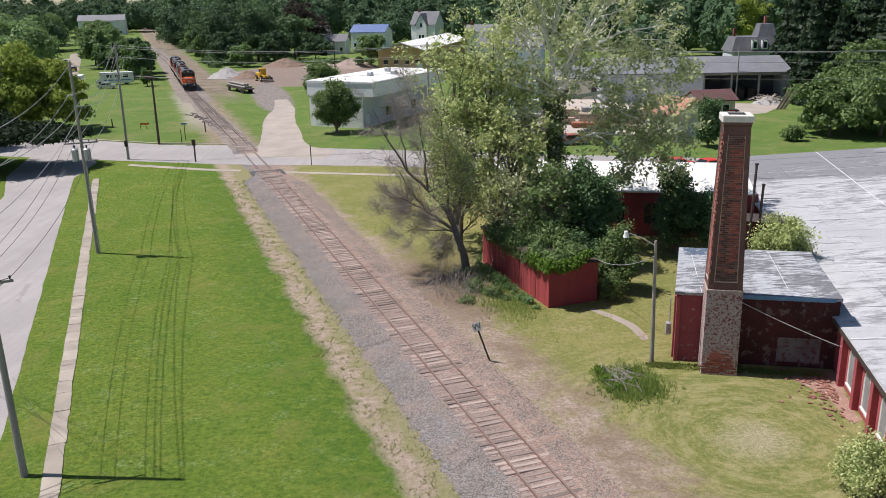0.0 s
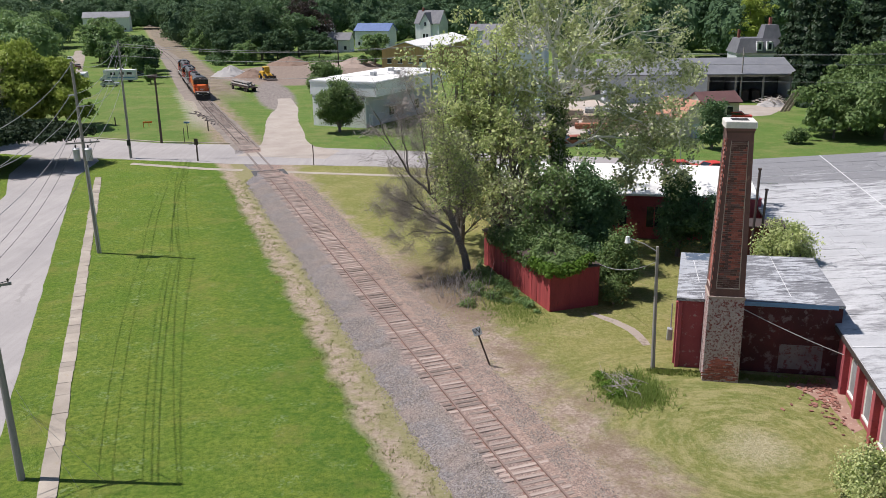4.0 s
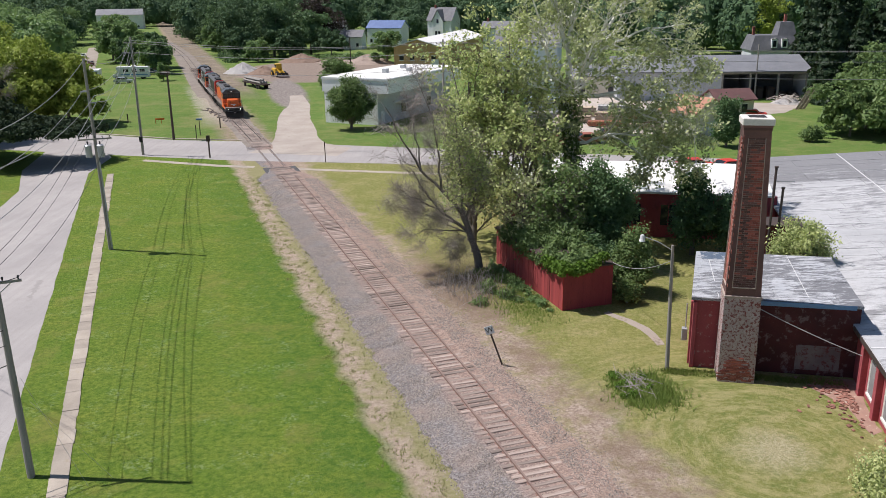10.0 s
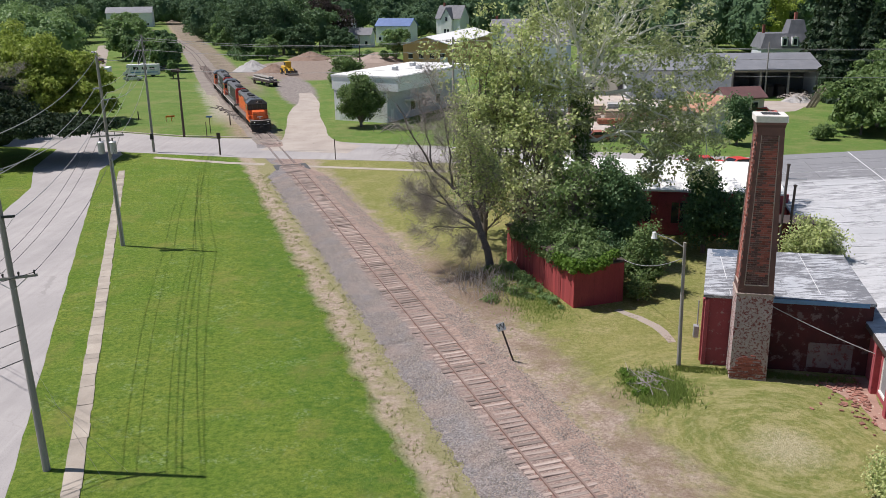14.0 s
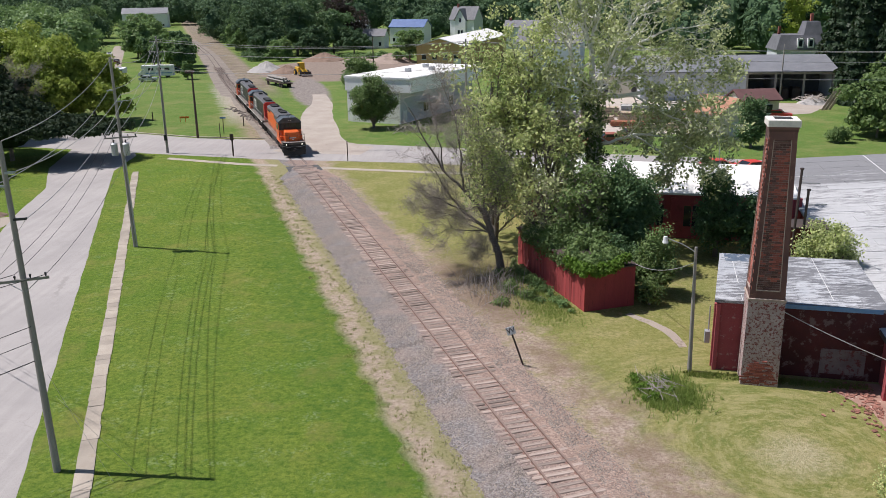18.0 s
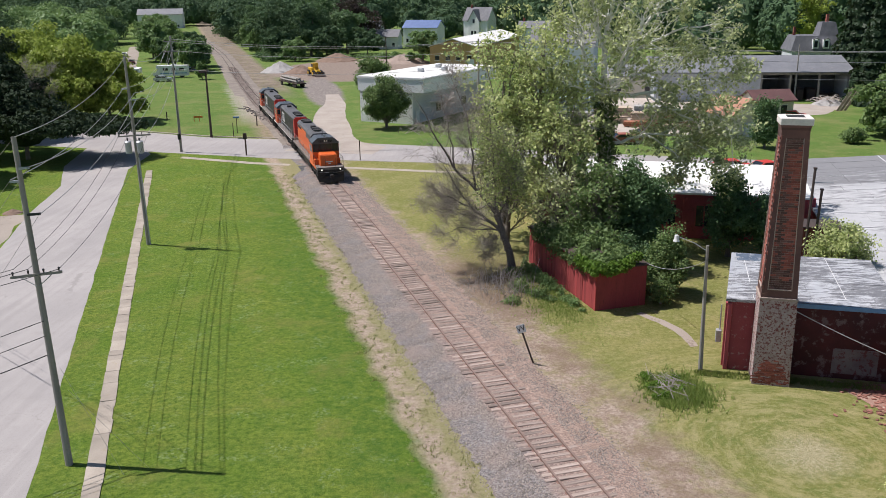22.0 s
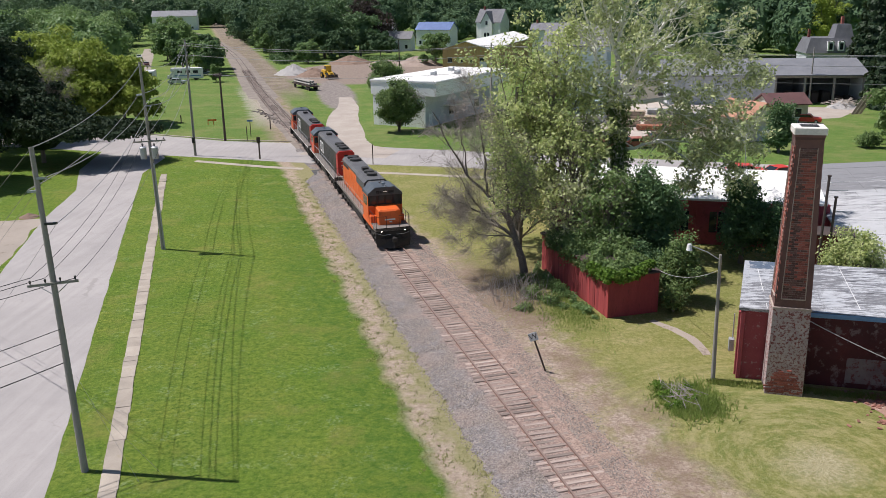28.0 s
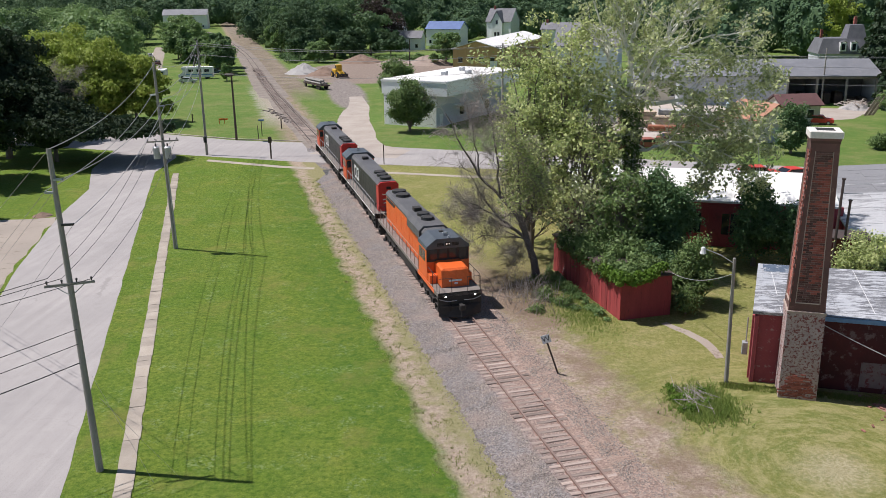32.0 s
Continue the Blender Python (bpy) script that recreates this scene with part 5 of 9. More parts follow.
    part("roof", Mesh().across([(26.6, 3.9), (33.5, 4.7), (40.4, 3.9), (40.4, 4.06), (33.5, 4.88), (26.6, 4.06)], -14.4, 8.6), M["whiteroof"], wing, "bright white metal roof")
    for k in range(7):
        x = -12.5 + k * 3.0
        w = part("window", Mesh().box(x, x + 1.3, 26.93, 27.0, 1.1, 2.9), M["glass"], wing)
        part("frame", Mesh().box(x + 0.6, x + 0.7, 26.88, 26.93, 1.1, 2.9), M["redplain"], w)
        part("buttress", Mesh().box(x + 1.9, x + 2.25, 26.75, 27.0, -0.1, 3.6), M["redplain"], wing)
    # penthouse with stacks on the mill's roof
    pent = thing("roof_penthouse", "dark red board penthouse on the mill roof", "roof hut", MILL @ pose(8.5, 13.6, 2.9))
    part("body", Mesh().side([(-3.4, 0), (0.5, 0), (-0.3, 2.2), (-3.4, 2.2)], -0.8, 1.2), M["darkred"], pent)
    part("roof", Mesh().box(-3.5, -0.2, -0.95, 1.35, 2.2, 2.3, 0.02), M["darkmetal"], pent)
    part("edge_board", Mesh().side([(0.42, 0), (0.6, 0), (-0.2, 2.2), (-0.38, 2.2)], -0.9, -0.8), M["barebrick"], pent)
    for i, (x, top) in enumerate(((-2.55, 6.6), (-2.0, 5.2))):
        st = thing("vent_stack", "slim rusty vent stack standing through the roof", "vent pipe", MILL @ pose(8.5 + x, 12.4, 2.6), "vent stacks")
        part("pipe", Mesh().tube([(0, 0, -0.6), (0.12, 0, top)], 0.085, 8), M["darkmetal"], st)
        part("pipe_cap", Mesh().tube([(0.12, 0, top), (0.12, 0, top + 0.1)], 0.13, 8), M["darkmetal"], st)
        part("stay", Mesh().tube([(0.1, 0, top - 0.9), (1.4, 0.3, top - 0.95)], 0.03, 5), M["steel"], st)


M["greypatch"] = surface("sooty_grey_render", (0.21, 0.185, 0.185), (0.13, 0.105, 0.11), 0.9, big=0.9, small=5, worn=(0.13, 0.045, 0.045), wear=0.52)
M["bluesheen"] = surface("blue_grey_reflection", (0.07, 0.10, 0.15), (0.13, 0.17, 0.22), 0.7, big=0.8, small=6, worn=(0.35, 0.36, 0.38), wear=0.55)
M["boarding"] = surface("pale_window_boarding", (0.22, 0.215, 0.22), (0.29, 0.28, 0.285), 0.9, big=1, small=9)
M["darkred"] = surface("dark_red_boards", (0.13, 0.035, 0.03), (0.17, 0.05, 0.04), 0.9, big=1, small=9, stretch=(4, 4, 0.5))
chimney()
boiler_house()
mill()


def red_shed():
    m = pose(8.6, 53.45, 0, 0, 0, 18.8)
    root = thing("red_shed", "red board shed with overgrown flat roof", "shed", m)
    h = 2.85
    # front faces away from the sun; its shade is darkened into the red
    part("wall_front", Mesh().box(0, 3.7, 0, 0.15, -0.1, h), M["shadered"], root)
    part("wall_east", Mesh().box(3.55, 3.7, 0.15, 11.5, -0.1, h), M["redplain"], root)
    part("wall_back", Mesh().box(0.0, 3.55, 11.35, 11.5, -0.1, h), M["redplain"], root)
    g = random.Random(6)
    board = [Mesh().box(-0.03 - 0.012 * i, 0.1, 0, 0.28, -0.05, h - 0.02, 0.0).data("board", M["redboard"]) for i in range(3)]
    for k in range(40):
        ob = new("board", board[g.randrange(3)])
        ob.parent, ob.matrix_basis = root, pose(0.0, 0.02 + k * 0.285, g.uniform(-0.06, 0.02), g.uniform(-1, 1))
    part("roof", Mesh().box(-0.15, 3.85, -0.15, 11.65, h, h + 0.1, 0.02), M["darkmetal"], root)
    edge = [(-0.25 + 0.2 * i, -0.18 + 0.08 * math.sin(i * 2.1), h + 0.12 + 0.16 * math.sin(i * 1.3) - (0.3 if i % 5 == 0 else 0.0), 0.26 + 0.1 * (i % 3), 0.24 + 0.12 * (i % 2)) for i in range(13)]
    edge += [(-0.22, 0.2 + 0.3 * i, h - 0.05 + 0.2 * math.sin(i * 1.9), 0.28, 0.3 + 0.1 * (i % 3)) for i in range(8)] + [(2.5 + 0.25 * i, 0.1, h + 0.35 + 0.1 * i, 0.34, 0.36) for i in range(3)]
    p, d = crown_points(edge, 8000)
    cover = new("ivy_mat", quads("ivy_mat", leaf_quads(*crown_points([(g.uniform(0.2, 3.6), g.uniform(0.6, 11.2), h + 0.15, g.uniform(0.5, 0.9), g.uniform(0.3, 0.8)) for _ in range(46)], 20000), 0.11), M["maple"]))
    cover.matrix_basis = m
    tagged(cover, "green creepers matted over the shed roof", "vine")
    # creepers hanging down the fence wall
    p2, d2 = crown_points([(-0.12, 1.5 + 0.42 * i, h - 0.05 - 0.5 * abs(math.sin(i * 1.7)), 0.16 + 0.06 * (i % 3), 0.35 + 0.25 * (i % 2)) for i in range(22)], 3000)
    creep = new("wall_creeper", quads("wall_creeper", leaf_quads(p2, d2, 0.085), M["ivy"]))
    creep.matrix_basis = m
    tagged(creep, "dark creepers hanging down the red board wall", "vine")
    v = new("roof_vines", quads("roof_vines", leaf_quads(p, d, 0.10), M["vine"]))
    v.matrix_basis = m
    tagged(v, "bright green vines spilling over the shed roof", "vine")


M["shadered"] = surface("shade_darkened_red_boards", (0.22, 0.04, 0.048), (0.27, 0.052, 0.06), 0.85, big=0.6, small=9, stretch=(3, 3, 0.5), worn=(0.16, 0.035, 0.04), wear=0.58)
M["redboard"] = surface("red_boards", (0.36, 0.055, 0.055), (0.26, 0.04, 0.04), 0.85, big=0.6, small=9, stretch=(3, 3, 0.5), per_piece=0.25)
red_shed()


M["dullbrick"] = surface("dusty_broken_brick", (0.30, 0.14, 0.105), (0.24, 0.12, 0.095), 0.95, big=2, small=12, per_piece=0.35)


def loose_bricks():
    root = thing("brick_rubble", "scattered broken bricks on the bare strip by the mill wall", "rubble", MILL)
    g = random.Random(15)
    data = [Mesh().box(-0.11 * k, 0.11 * k, -0.055, 0.055, 0, 0.06).data("brick", M["dullbrick"]) for k in (1.0, 0.75, 0.5)]
    for i in range(230):
        ob = new("brick", data[g.randrange(3)])
        ob.parent, ob.matrix_basis = root, pose(8.4 - abs(g.gauss(0, 0.8)), -0.5 - abs(g.gauss(0, 2.4)), 0.005, g.uniform(-8, 8), g.uniform(-8, 8), g.uniform(0, 360))


loose_bricks()


# ---- locomotives ----
def truck(parent, x, axles, step):
    """A truck with sideframes and wheelsets at x along the locomotive."""
    for sy in (-1, 1):
        f = Mesh().side([(-step * 1.35, 0.75), (-step * 1.2, 0.42), (step * 1.2, 0.42), (step * 1.35, 0.75), (step * 1.1, 0.98), (-step * 1.1, 0.98)], sy * 1.02, sy * 1.2)
        tf = part("truck_frame", f, M["undercarriage"], parent, "black cast truck sideframe", pose(x, 0, 0))
        for i in range(axles):
            a = (i - (axles - 1) / 2) * step
            part("axle_box", Mesh().box(a - 0.2, a + 0.2, sy * 1.2, sy * 1.32, 0.36, 0.72, 0.03), M["undercarriage"], tf)
            part("spring", Mesh().tube([(a + step * 0.45, sy * 1.12, 0.3), (a + step * 0.45, sy * 1.12, 0.6)], 0.13, 8), M["undercarriage"], tf)
    for i in range(axles):
        a = x + (i - (axles - 1) / 2) * step
        w = Mesh()
        for sy in (-1, 1):
            w.tube([(a, sy * 0.70, 0.51), (a, sy * 0.72, 0.51), (a, sy * 0.84, 0.51)], [0.55, 0.51, 0.51], 20)
        w.tube([(a, -0.8, 0.51), (a, 0.8, 0.51)], 0.1, 8)
        part("wheelset", w, M["wheelsteel"], parent)


def handrail(parent, x0, x1, y, z, material, posts):
    r = Mesh().tube([(x0, y, z + 1.05), (x1, y, z + 1.05)], 0.024, 5)
    rail = part("handrail", r, material, parent)
    for i in range(posts):
        x = x0 + (x1 - x0) * i / (posts - 1)
        part("stanchion", Mesh().tube([(x, y, z), (x, y, z + 1.05)], 0.022, 5), material, rail)


def steps(parent, x, sy, material):
    s = Mesh()
    for k in range(3):
        s.box(x - 0.35, x + 0.35, sy * 1.0 if sy > 0 else -1.5, 1.5 if sy > 0 else -1.0, 0.45 + k * 0.38, 0.49 + k * 0.38)
    s.box(x - 0.38, x - 0.35, min(sy * 1.0, sy * 1.5), max(sy * 1.0, sy * 1.5), 0.42, 1.6)
    s.box(x + 0.35, x + 0.38, min(sy * 1.0, sy * 1.5), max(sy * 1.0, sy * 1.5), 0.42, 1.6)
    part("steps", s, material, parent)


def fan(parent, x, z, r):
    f = part("radiator_fan", Mesh().tube([(x, 0, z), (x, 0, z + 0.22)], r, 18), M["locoblack"], parent, "raised black roof fan")
    part("fan_grille", Mesh().tube([(x, 0, z + 0.22), (x, 0, z + 0.235)], [r * 0.9, r * 0.7], 18), M["undercarriage"], f)


def end_gear(parent, x, s, plow):
    """Coupler, pilot, hoses and lamps at one end; s is +1 for the front."""
    part("coupler", Mesh().box(min(x, x + s * 0.55), max(x, x + s * 0.55), -0.13, 0.13, 0.72, 1.0, 0.03).box(min(x + s * 0.5, x + s * 0.75), max(x + s * 0.5, x + s * 0.75), -0.2, 0.2, 0.68, 1.04, 0.05), M["undercarriage"], parent)
    pl = Mesh().box(min(x, x - s * 0.12), max(x, x - s * 0.12), -1.5, 1.5, 0.55, 1.75)
    part("pilot", pl, M["undercarriage"], parent)
    if plow:
        p = Mesh()
        p.add([(x, -1.45, 0.12), (x + s * 0.55, 0, 0.12), (x, 1.45, 0.12), (x, -1.45, 0.85), (x + s * 0.25, 0, 0.85), (x, 1.45, 0.85)],
              [(0, 1, 4, 3), (1, 2, 5, 4), (0, 3, 5, 2), (0, 2, 1), (3, 4, 5)])
        part("snow_plow", p, M["undercarriage"], parent, "black snow plow")
    for y in (-0.75, -0.55, 0.5, 0.7):
        part("air_hose", Mesh().tube([(x + s * 0.03, y, 1.15), (x + s * 0.2, y, 0.8), (x + s * 0.12, y, 0.45)], 0.03, 5), M["undercarriage"], parent)
    for sy in (-1, 1):
        part("end_rail", Mesh().tube([(x, sy * 1.42, 1.75), (x, sy * 1.42, 2.75), (x, sy * 0.55, 2.75), (x, sy * 0.55, 1.75)], 0.024, 5), M["undercarriage"], parent)
        part("uncoupling_lever", Mesh().tube([(x + s * 0.06, sy * 1.45, 1.35), (x + s * 0.16, sy * 0.9, 1.2), (x + s * 0.16, sy * 0.25, 1.2)], 0.02, 5), M["steel"], parent)


M["railpaint"] = surface("dusty_handrail_paint", (0.26, 0.21, 0.17), (0.34, 0.28, 0.23), 0.6)
M["walkway"] = surface("dusty_walkway_steel", (0.17, 0.15, 0.135), (0.23, 0.20, 0.18), 0.8, big=0.8, small=6)


def lead_locomotive():
    L = 20.8
    root = thing("orange_locomotive", "orange diesel locomotive with black roof leading a train", "locomotive")
    f, r = L / 2, -L / 2
    part("deck", Mesh().box(r, f, -1.52, 1.52, 1.48, 1.72, 0.03), M["walkway"], root, "dusty grey walkway deck")
    part("fuel_tank", Mesh().across([(-1.35, 1.1), (-1.15, 0.35), (1.15, 0.35), (1.35, 1.1), (1.35, 1.45), (-1.35, 1.45)], -3.2, 3.2), M["undercarriage"], root, "black fuel tank")
    for x in (f - 3.9, r + 3.9):
        truck(root, x, 3, 1.68)
    # long hood with chamfered roof
    x0, x1 = r + 1.1, f - 5.3
    hood = part("long_hood", Mesh().box(x0, x1, -0.93, 0.93, 1.72, 4.05), M["orange"], root, "orange long hood")
    part("hood_roof", Mesh().across([(-0.96, 4.05), (0.96, 4.05), (0.96, 4.2), (0.72, 4.45), (-0.72, 4.45), (-0.96, 4.2)], x0 - 0.02, x1), M["locoroof"], root, "sooty black hood roof")
    part("dynamic_brake", Mesh().across([(-1.12, 3.65), (1.12, 3.65), (1.12, 4.25), (0.8, 4.58), (-0.8, 4.58), (-1.12, 4.25)], x1 - 5.4, x1 - 1.4), M["locoroof"], root, "black dynamic brake housing")
    for k in range(14):
        x = x0 + 0.5 + k * 0.95
        for sy in (-1, 1):
            part("hood_door", Mesh().box(x, x + 0.86, sy * 0.93 - 0.012, sy * 0.93 + 0.012, 1.95, 3.75), M["orange"], hood)
    for sy in (-1, 1):
        part("radiator_grille", Mesh().box(x0 + 0.3, x0 + 3.6, sy * 0.95 - 0.015, sy * 0.95 + 0.015, 3.7, 3.98), M["undercarriage"], hood)
        part("black_band", Mesh().box(x1 - 5.8, x1 - 0.4, sy * 0.945 - 0.008, sy * 0.945 + 0.008, 3.78, 4.05), M["locoblack"], hood)
    for x in (x0 + 1.1, x0 + 2.6):
        fan(root, x, 4.45, 0.6)
    for x in (x1 - 4.6, x1 - 3.3):
        fan(root, x, 4.58, 0.5)
    part("exhaust_pipe", Mesh().box(x1 - 7.0, x1 - 6.3, -0.3, 0.3, 4.45, 4.75, 0.03), M["undercarriage"], root)
    # cab
    c0, c1 = x1, f - 2.95
    part("cab", Mesh().box(c0, c1, -1.52, 1.52, 1.72, 3.95), M["orange"], root, "orange cab")
    part("cab_roof", Mesh().across([(-1.56, 3.95), (1.56, 3.95), (1.50, 4.15), (0.85, 4.66), (-0.85, 4.66), (-1.50, 4.15)], c0 - 0.05, c1 + 0.1), M["cabroof"], root, "dark blue-grey peaked cab roof")
    part("cab_brow", Mesh().across([(-1.50, 3.05), (1.50, 3.05), (1.50, 4.12), (0.82, 4.60), (-0.82, 4.60), (-1.50, 4.12)], c1, c1 + 0.03), M["undercarriage"], root, "black cab front")
    for y0, y1 in ((-1.32, -0.78), (-0.62, -0.06), (0.06, 0.62), (0.78, 1.32)):
        part("windscreen", Mesh().box(c1 + 0.03, c1 + 0.045, y0, y1, 3.2, 3.92), M["glass"], root)
    for sy in (-1, 1):
        for xa in (c0 + 0.3, c0 + 1.2):
            part("side_window", Mesh().box(xa, xa + 0.75, sy * 1.52 - 0.02, sy * 1.52 + 0.02, 3.0, 3.75), M["glass"], root)
    part("number_board", Mesh().box(c1 + 0.03, c1 + 0.10, -0.78, -0.28, 4.12, 4.36), M["glass"], root)
    part("number_board", Mesh().box(c1 + 0.03, c1 + 0.10, 0.28, 0.78, 4.12, 4.36), M["glass"], root)
    hl = part("headlight", Mesh().box(c1 + 0.03, c1 + 0.12, -0.2, 0.2, 4.12, 4.42, 0.03), M["undercarriage"], root)
    for y in (-0.09, 0.09):
        part("lens", Mesh().tube([(c1 + 0.12, y, 4.27), (c1 + 0.14, y, 4.27)], 0.05, 10), M["dimlamp"], hl, "dim headlamp lens")
    # short nose, tapered at the top
    n0, n1 = c1, f - 1.05
    nose = Mesh()
    nose.add([(n0, -0.95, 1.72), (n1, -0.95, 1.72), (n1, 0.95, 1.72), (n0, 0.95, 1.72), (n0, -0.95, 3.02), (n1 - 0.10, -0.95, 2.94), (n1, -0.5, 2.92), (n1, 0.5, 2.92), (n1 - 0.10, 0.95, 2.94), (n0, 0.95, 3.02),
              (n0, -0.82, 3.12), (n1 - 0.16, -0.8, 3.05), (n1 - 0.16, 0.8, 3.05), (n0, 0.82, 3.12)],
             [(0, 1, 5, 4), (1, 2, 8, 7, 6, 5), (2, 3, 9, 8), (4, 5, 11, 10), (5, 6, 11), (6, 7, 12, 11), (7, 8, 12), (8, 9, 13, 12), (10, 11, 12, 13), (0, 4, 10, 13, 9, 3), (3, 2, 1, 0)])
    part("short_nose", nose, M["orange"], root, "bright orange short nose")
    for k, w in enumerate((0.9, 0.55)):
        part("nose_emblem", Mesh().box(n1, n1 + 0.012, -w / 2 + 0.2 * k, w / 2 - 0.1 * k, 2.15 - 0.2 * k, 2.27 - 0.2 * k), M["logowhite"], root, "pale nose emblem bar")
    part("front_platform", Mesh().box(f - 1.05, f, -1.52, 1.52, 1.725, 1.76), M["walkway"], root)
    for sy in (-1, 1):
        part("sill_panel", Mesh().box(f - 5.6, f - 1.0, sy * 1.53 - 0.012, sy * 1.53 + 0.012, 1.46, 1.74), M["orange"], root, "orange side sill")
    for sy in (-1, 1):
        d = part("ditch_light", Mesh().tube([(f - 0.05, sy * 1.02, 1.52), (f + 0.14, sy * 1.02, 1.52)], 0.14, 10), M["undercarriage"], root, "ditch light")
        part("lens", Mesh().tube([(f + 0.14, sy * 1.02, 1.52), (f + 0.16, sy * 1.02, 1.52)], 0.055, 10), M["lamp"], d, "lit lamp lens")
        handrail(root, r + 1.0, c0 - 0.3, sy * 1.47, 1.72, M["railpaint"], 12)
        handrail(root, n0 + 0.2, f - 0.4, sy * 1.47, 1.72, M["undercarriage"], 3)
        steps(root, f - 0.5, sy, M["undercarriage"])
        steps(root, r + 0.5, sy, M["undercarriage"])
        part("battery_box", Mesh().box(n0 - 2.2, n0 + 0.8, sy * 0.96 - 0.02, sy * 0.96 + 0.5 * sy + 0.02, 1.72, 2.3) if sy > 0 else Mesh().box(n0 - 2.2, n0 + 0.8, -1.48, -0.94, 1.72, 2.3), M["orange"], root)
    horn = Mesh()
    for k in (-0.12, 0, 0.12):
        horn.tube([(c0 + 1.4, k, 4.82), (c0 + 1.75, k, 4.84)], [0.03, 0.075], 8)
    horn.tube([(c0 + 1.4, 0, 4.6), (c0 + 1.4, 0, 4.85)], 0.03, 6)
    part("air_horn", horn, M["steel"], root)
    part("antenna_base", Mesh().box(c0 + 0.5, c0 + 0.8, -0.15, 0.15, 4.66, 4.74, 0.02), M["undercarriage"], root)
    part("cab_antenna", Mesh().tube([(c0 + 0.65, 0, 4.72), (c0 + 0.65, 0, 5.15)], 0.014, 5), M["undercarriage"], root)
    part("bell", Mesh().tube([(c1 - 0.1, 0.1, 4.64), (c1 - 0.1, 0.1, 4.8)], [0.09, 0.06], 8), M["steel"], root)
    end_gear(root, f, 1, True)
    end_gear(root, r, -1, False)
    return root


def trailing_locomotive(name, label):
    """A six-axle locomotive that runs with its long hood first (towards +x)."""
    L = 20.6
    f, r = L / 2, -L / 2
    root = thing(name, label, "locomotive", group="trailing locomotives")
    part("deck", Mesh().box(r, f, -1.52, 1.52, 1.48, 1.72, 0.03), M["walkway"], root, "dusty grey walkway deck")
    part("sill_stripe", Mesh().box(r + 0.2, f - 0.2, -1.535, -1.52, 1.52, 1.60).box(r + 0.2, f - 0.2, 1.52, 1.535, 1.52, 1.60), M["logowhite"], root, "white sill stripe")
    part("fuel_tank", Mesh().across([(-1.35, 1.1), (-1.15, 0.35), (1.15, 0.35), (1.35, 1.1), (1.35, 1.45), (-1.35, 1.45)], -2.4, 2.4), M["undercarriage"], root)
    for x in (f - 3.9, r + 3.9):
        truck(root, x, 3, 1.68)
    x0, x1 = r + 4.6, f - 0.95
    hood = part("long_hood", Mesh().box(x0, x1 - 1.1, -0.93, 0.93, 1.72, 4.05), M["locoblack"], root, "black long hood")
    part("hood_end", Mesh().box(x1 - 1.1, x1, -0.94, 0.94, 1.72, 4.07), M["locored"], root, "red hood end")
    part("hood_roof", Mesh().across([(-0.96, 4.06), (0.96, 4.06), (0.96, 4.18), (0.7, 4.45), (-0.7, 4.45), (-0.96, 4.18)], x0, x1 - 0.25), M["locoroof"], root, "sooty hood roof")
    part("hood_end_roof", Mesh().across([(-0.955, 4.07), (0.955, 4.07), (0.955, 4.17), (0.7, 4.4), (-0.7, 4.4), (-0.955, 4.17)], x1 - 0.25, x1 + 0.01), M["locored"], root)
    for k in range(13):
        x = x0 + 0.3 + k * 1.0
        for sy in (-1, 1):
            part("hood_door", Mesh().box(x, x + 0.9, sy * 0.93 - 0.012, sy * 0.93 + 0.012, 1.95, 3.75), M["locoblack"], hood)
    # white side emblem and end lettering as plain bars
    for sy in (-1, 1):
        xa = x0 + 2.0
        e = Mesh()
        for a, b, z0, z1 in ((0, 0.22, 2.62, 3.48), (0, 1.1, 3.48, 3.7), (0, 1.1, 2.4, 2.62), (0.88, 1.1, 2.62, 3.48), (1.4, 1.62, 2.62, 3.48), (2.28, 2.5, 2.62, 3.48), (1.4, 2.5, 3.48, 3.7), (1.4, 2.5, 2.4, 2.62)):
            e.box(xa + a, xa + b, sy * 0.955 - 0.008, sy * 0.955 + 0.008, z0, z1)
        part("side_emblem", e, M["logowhite"], root, "white side emblem bars")
    e = Mesh()
    for y0, y1, z0, z1 in ((-0.6, -0.15, 3.25, 3.33), (0.15, 0.6, 3.25, 3.33), (-0.55, 0.5, 2.78, 2.88), (-0.5, -0.1, 2.45, 2.55), (0.1, 0.5, 2.45, 2.55), (-0.25, 0.25, 2.1, 2.2)):
        e.box(x1 + 0.001, x1 + 0.012, y0, y1, z0, z1)
    part("end_lettering", e, M["logowhite"], root, "white end lettering bars")
    hl = part("headlight", Mesh().box(x1, x1 + 0.1, -0.2, 0.2, 3.75, 4.0, 0.02), M["undercarriage"], root)
    for x in (x1 - 1.3, x1 - 2.7, x1 - 4.1):
        fan(root, x, 4.45, 0.55)
    part("exhaust_pipe", Mesh().box(x0 + 3.0, x0 + 3.7, -0.3, 0.3, 4.45, 4.7, 0.03), M["undercarriage"], root)
    c0, c1 = r + 2.3, x0
    part("cab", Mesh().box(c0, c1, -1.52, 1.52, 1.72, 3.9), M["locoorange"], root, "red-orange cab")
    part("cab_stripe", Mesh().box(c1 + 0.02, c1 + 0.5, -0.945, 0.945, 1.73, 4.05), M["logowhite"], root, "white band behind the cab")
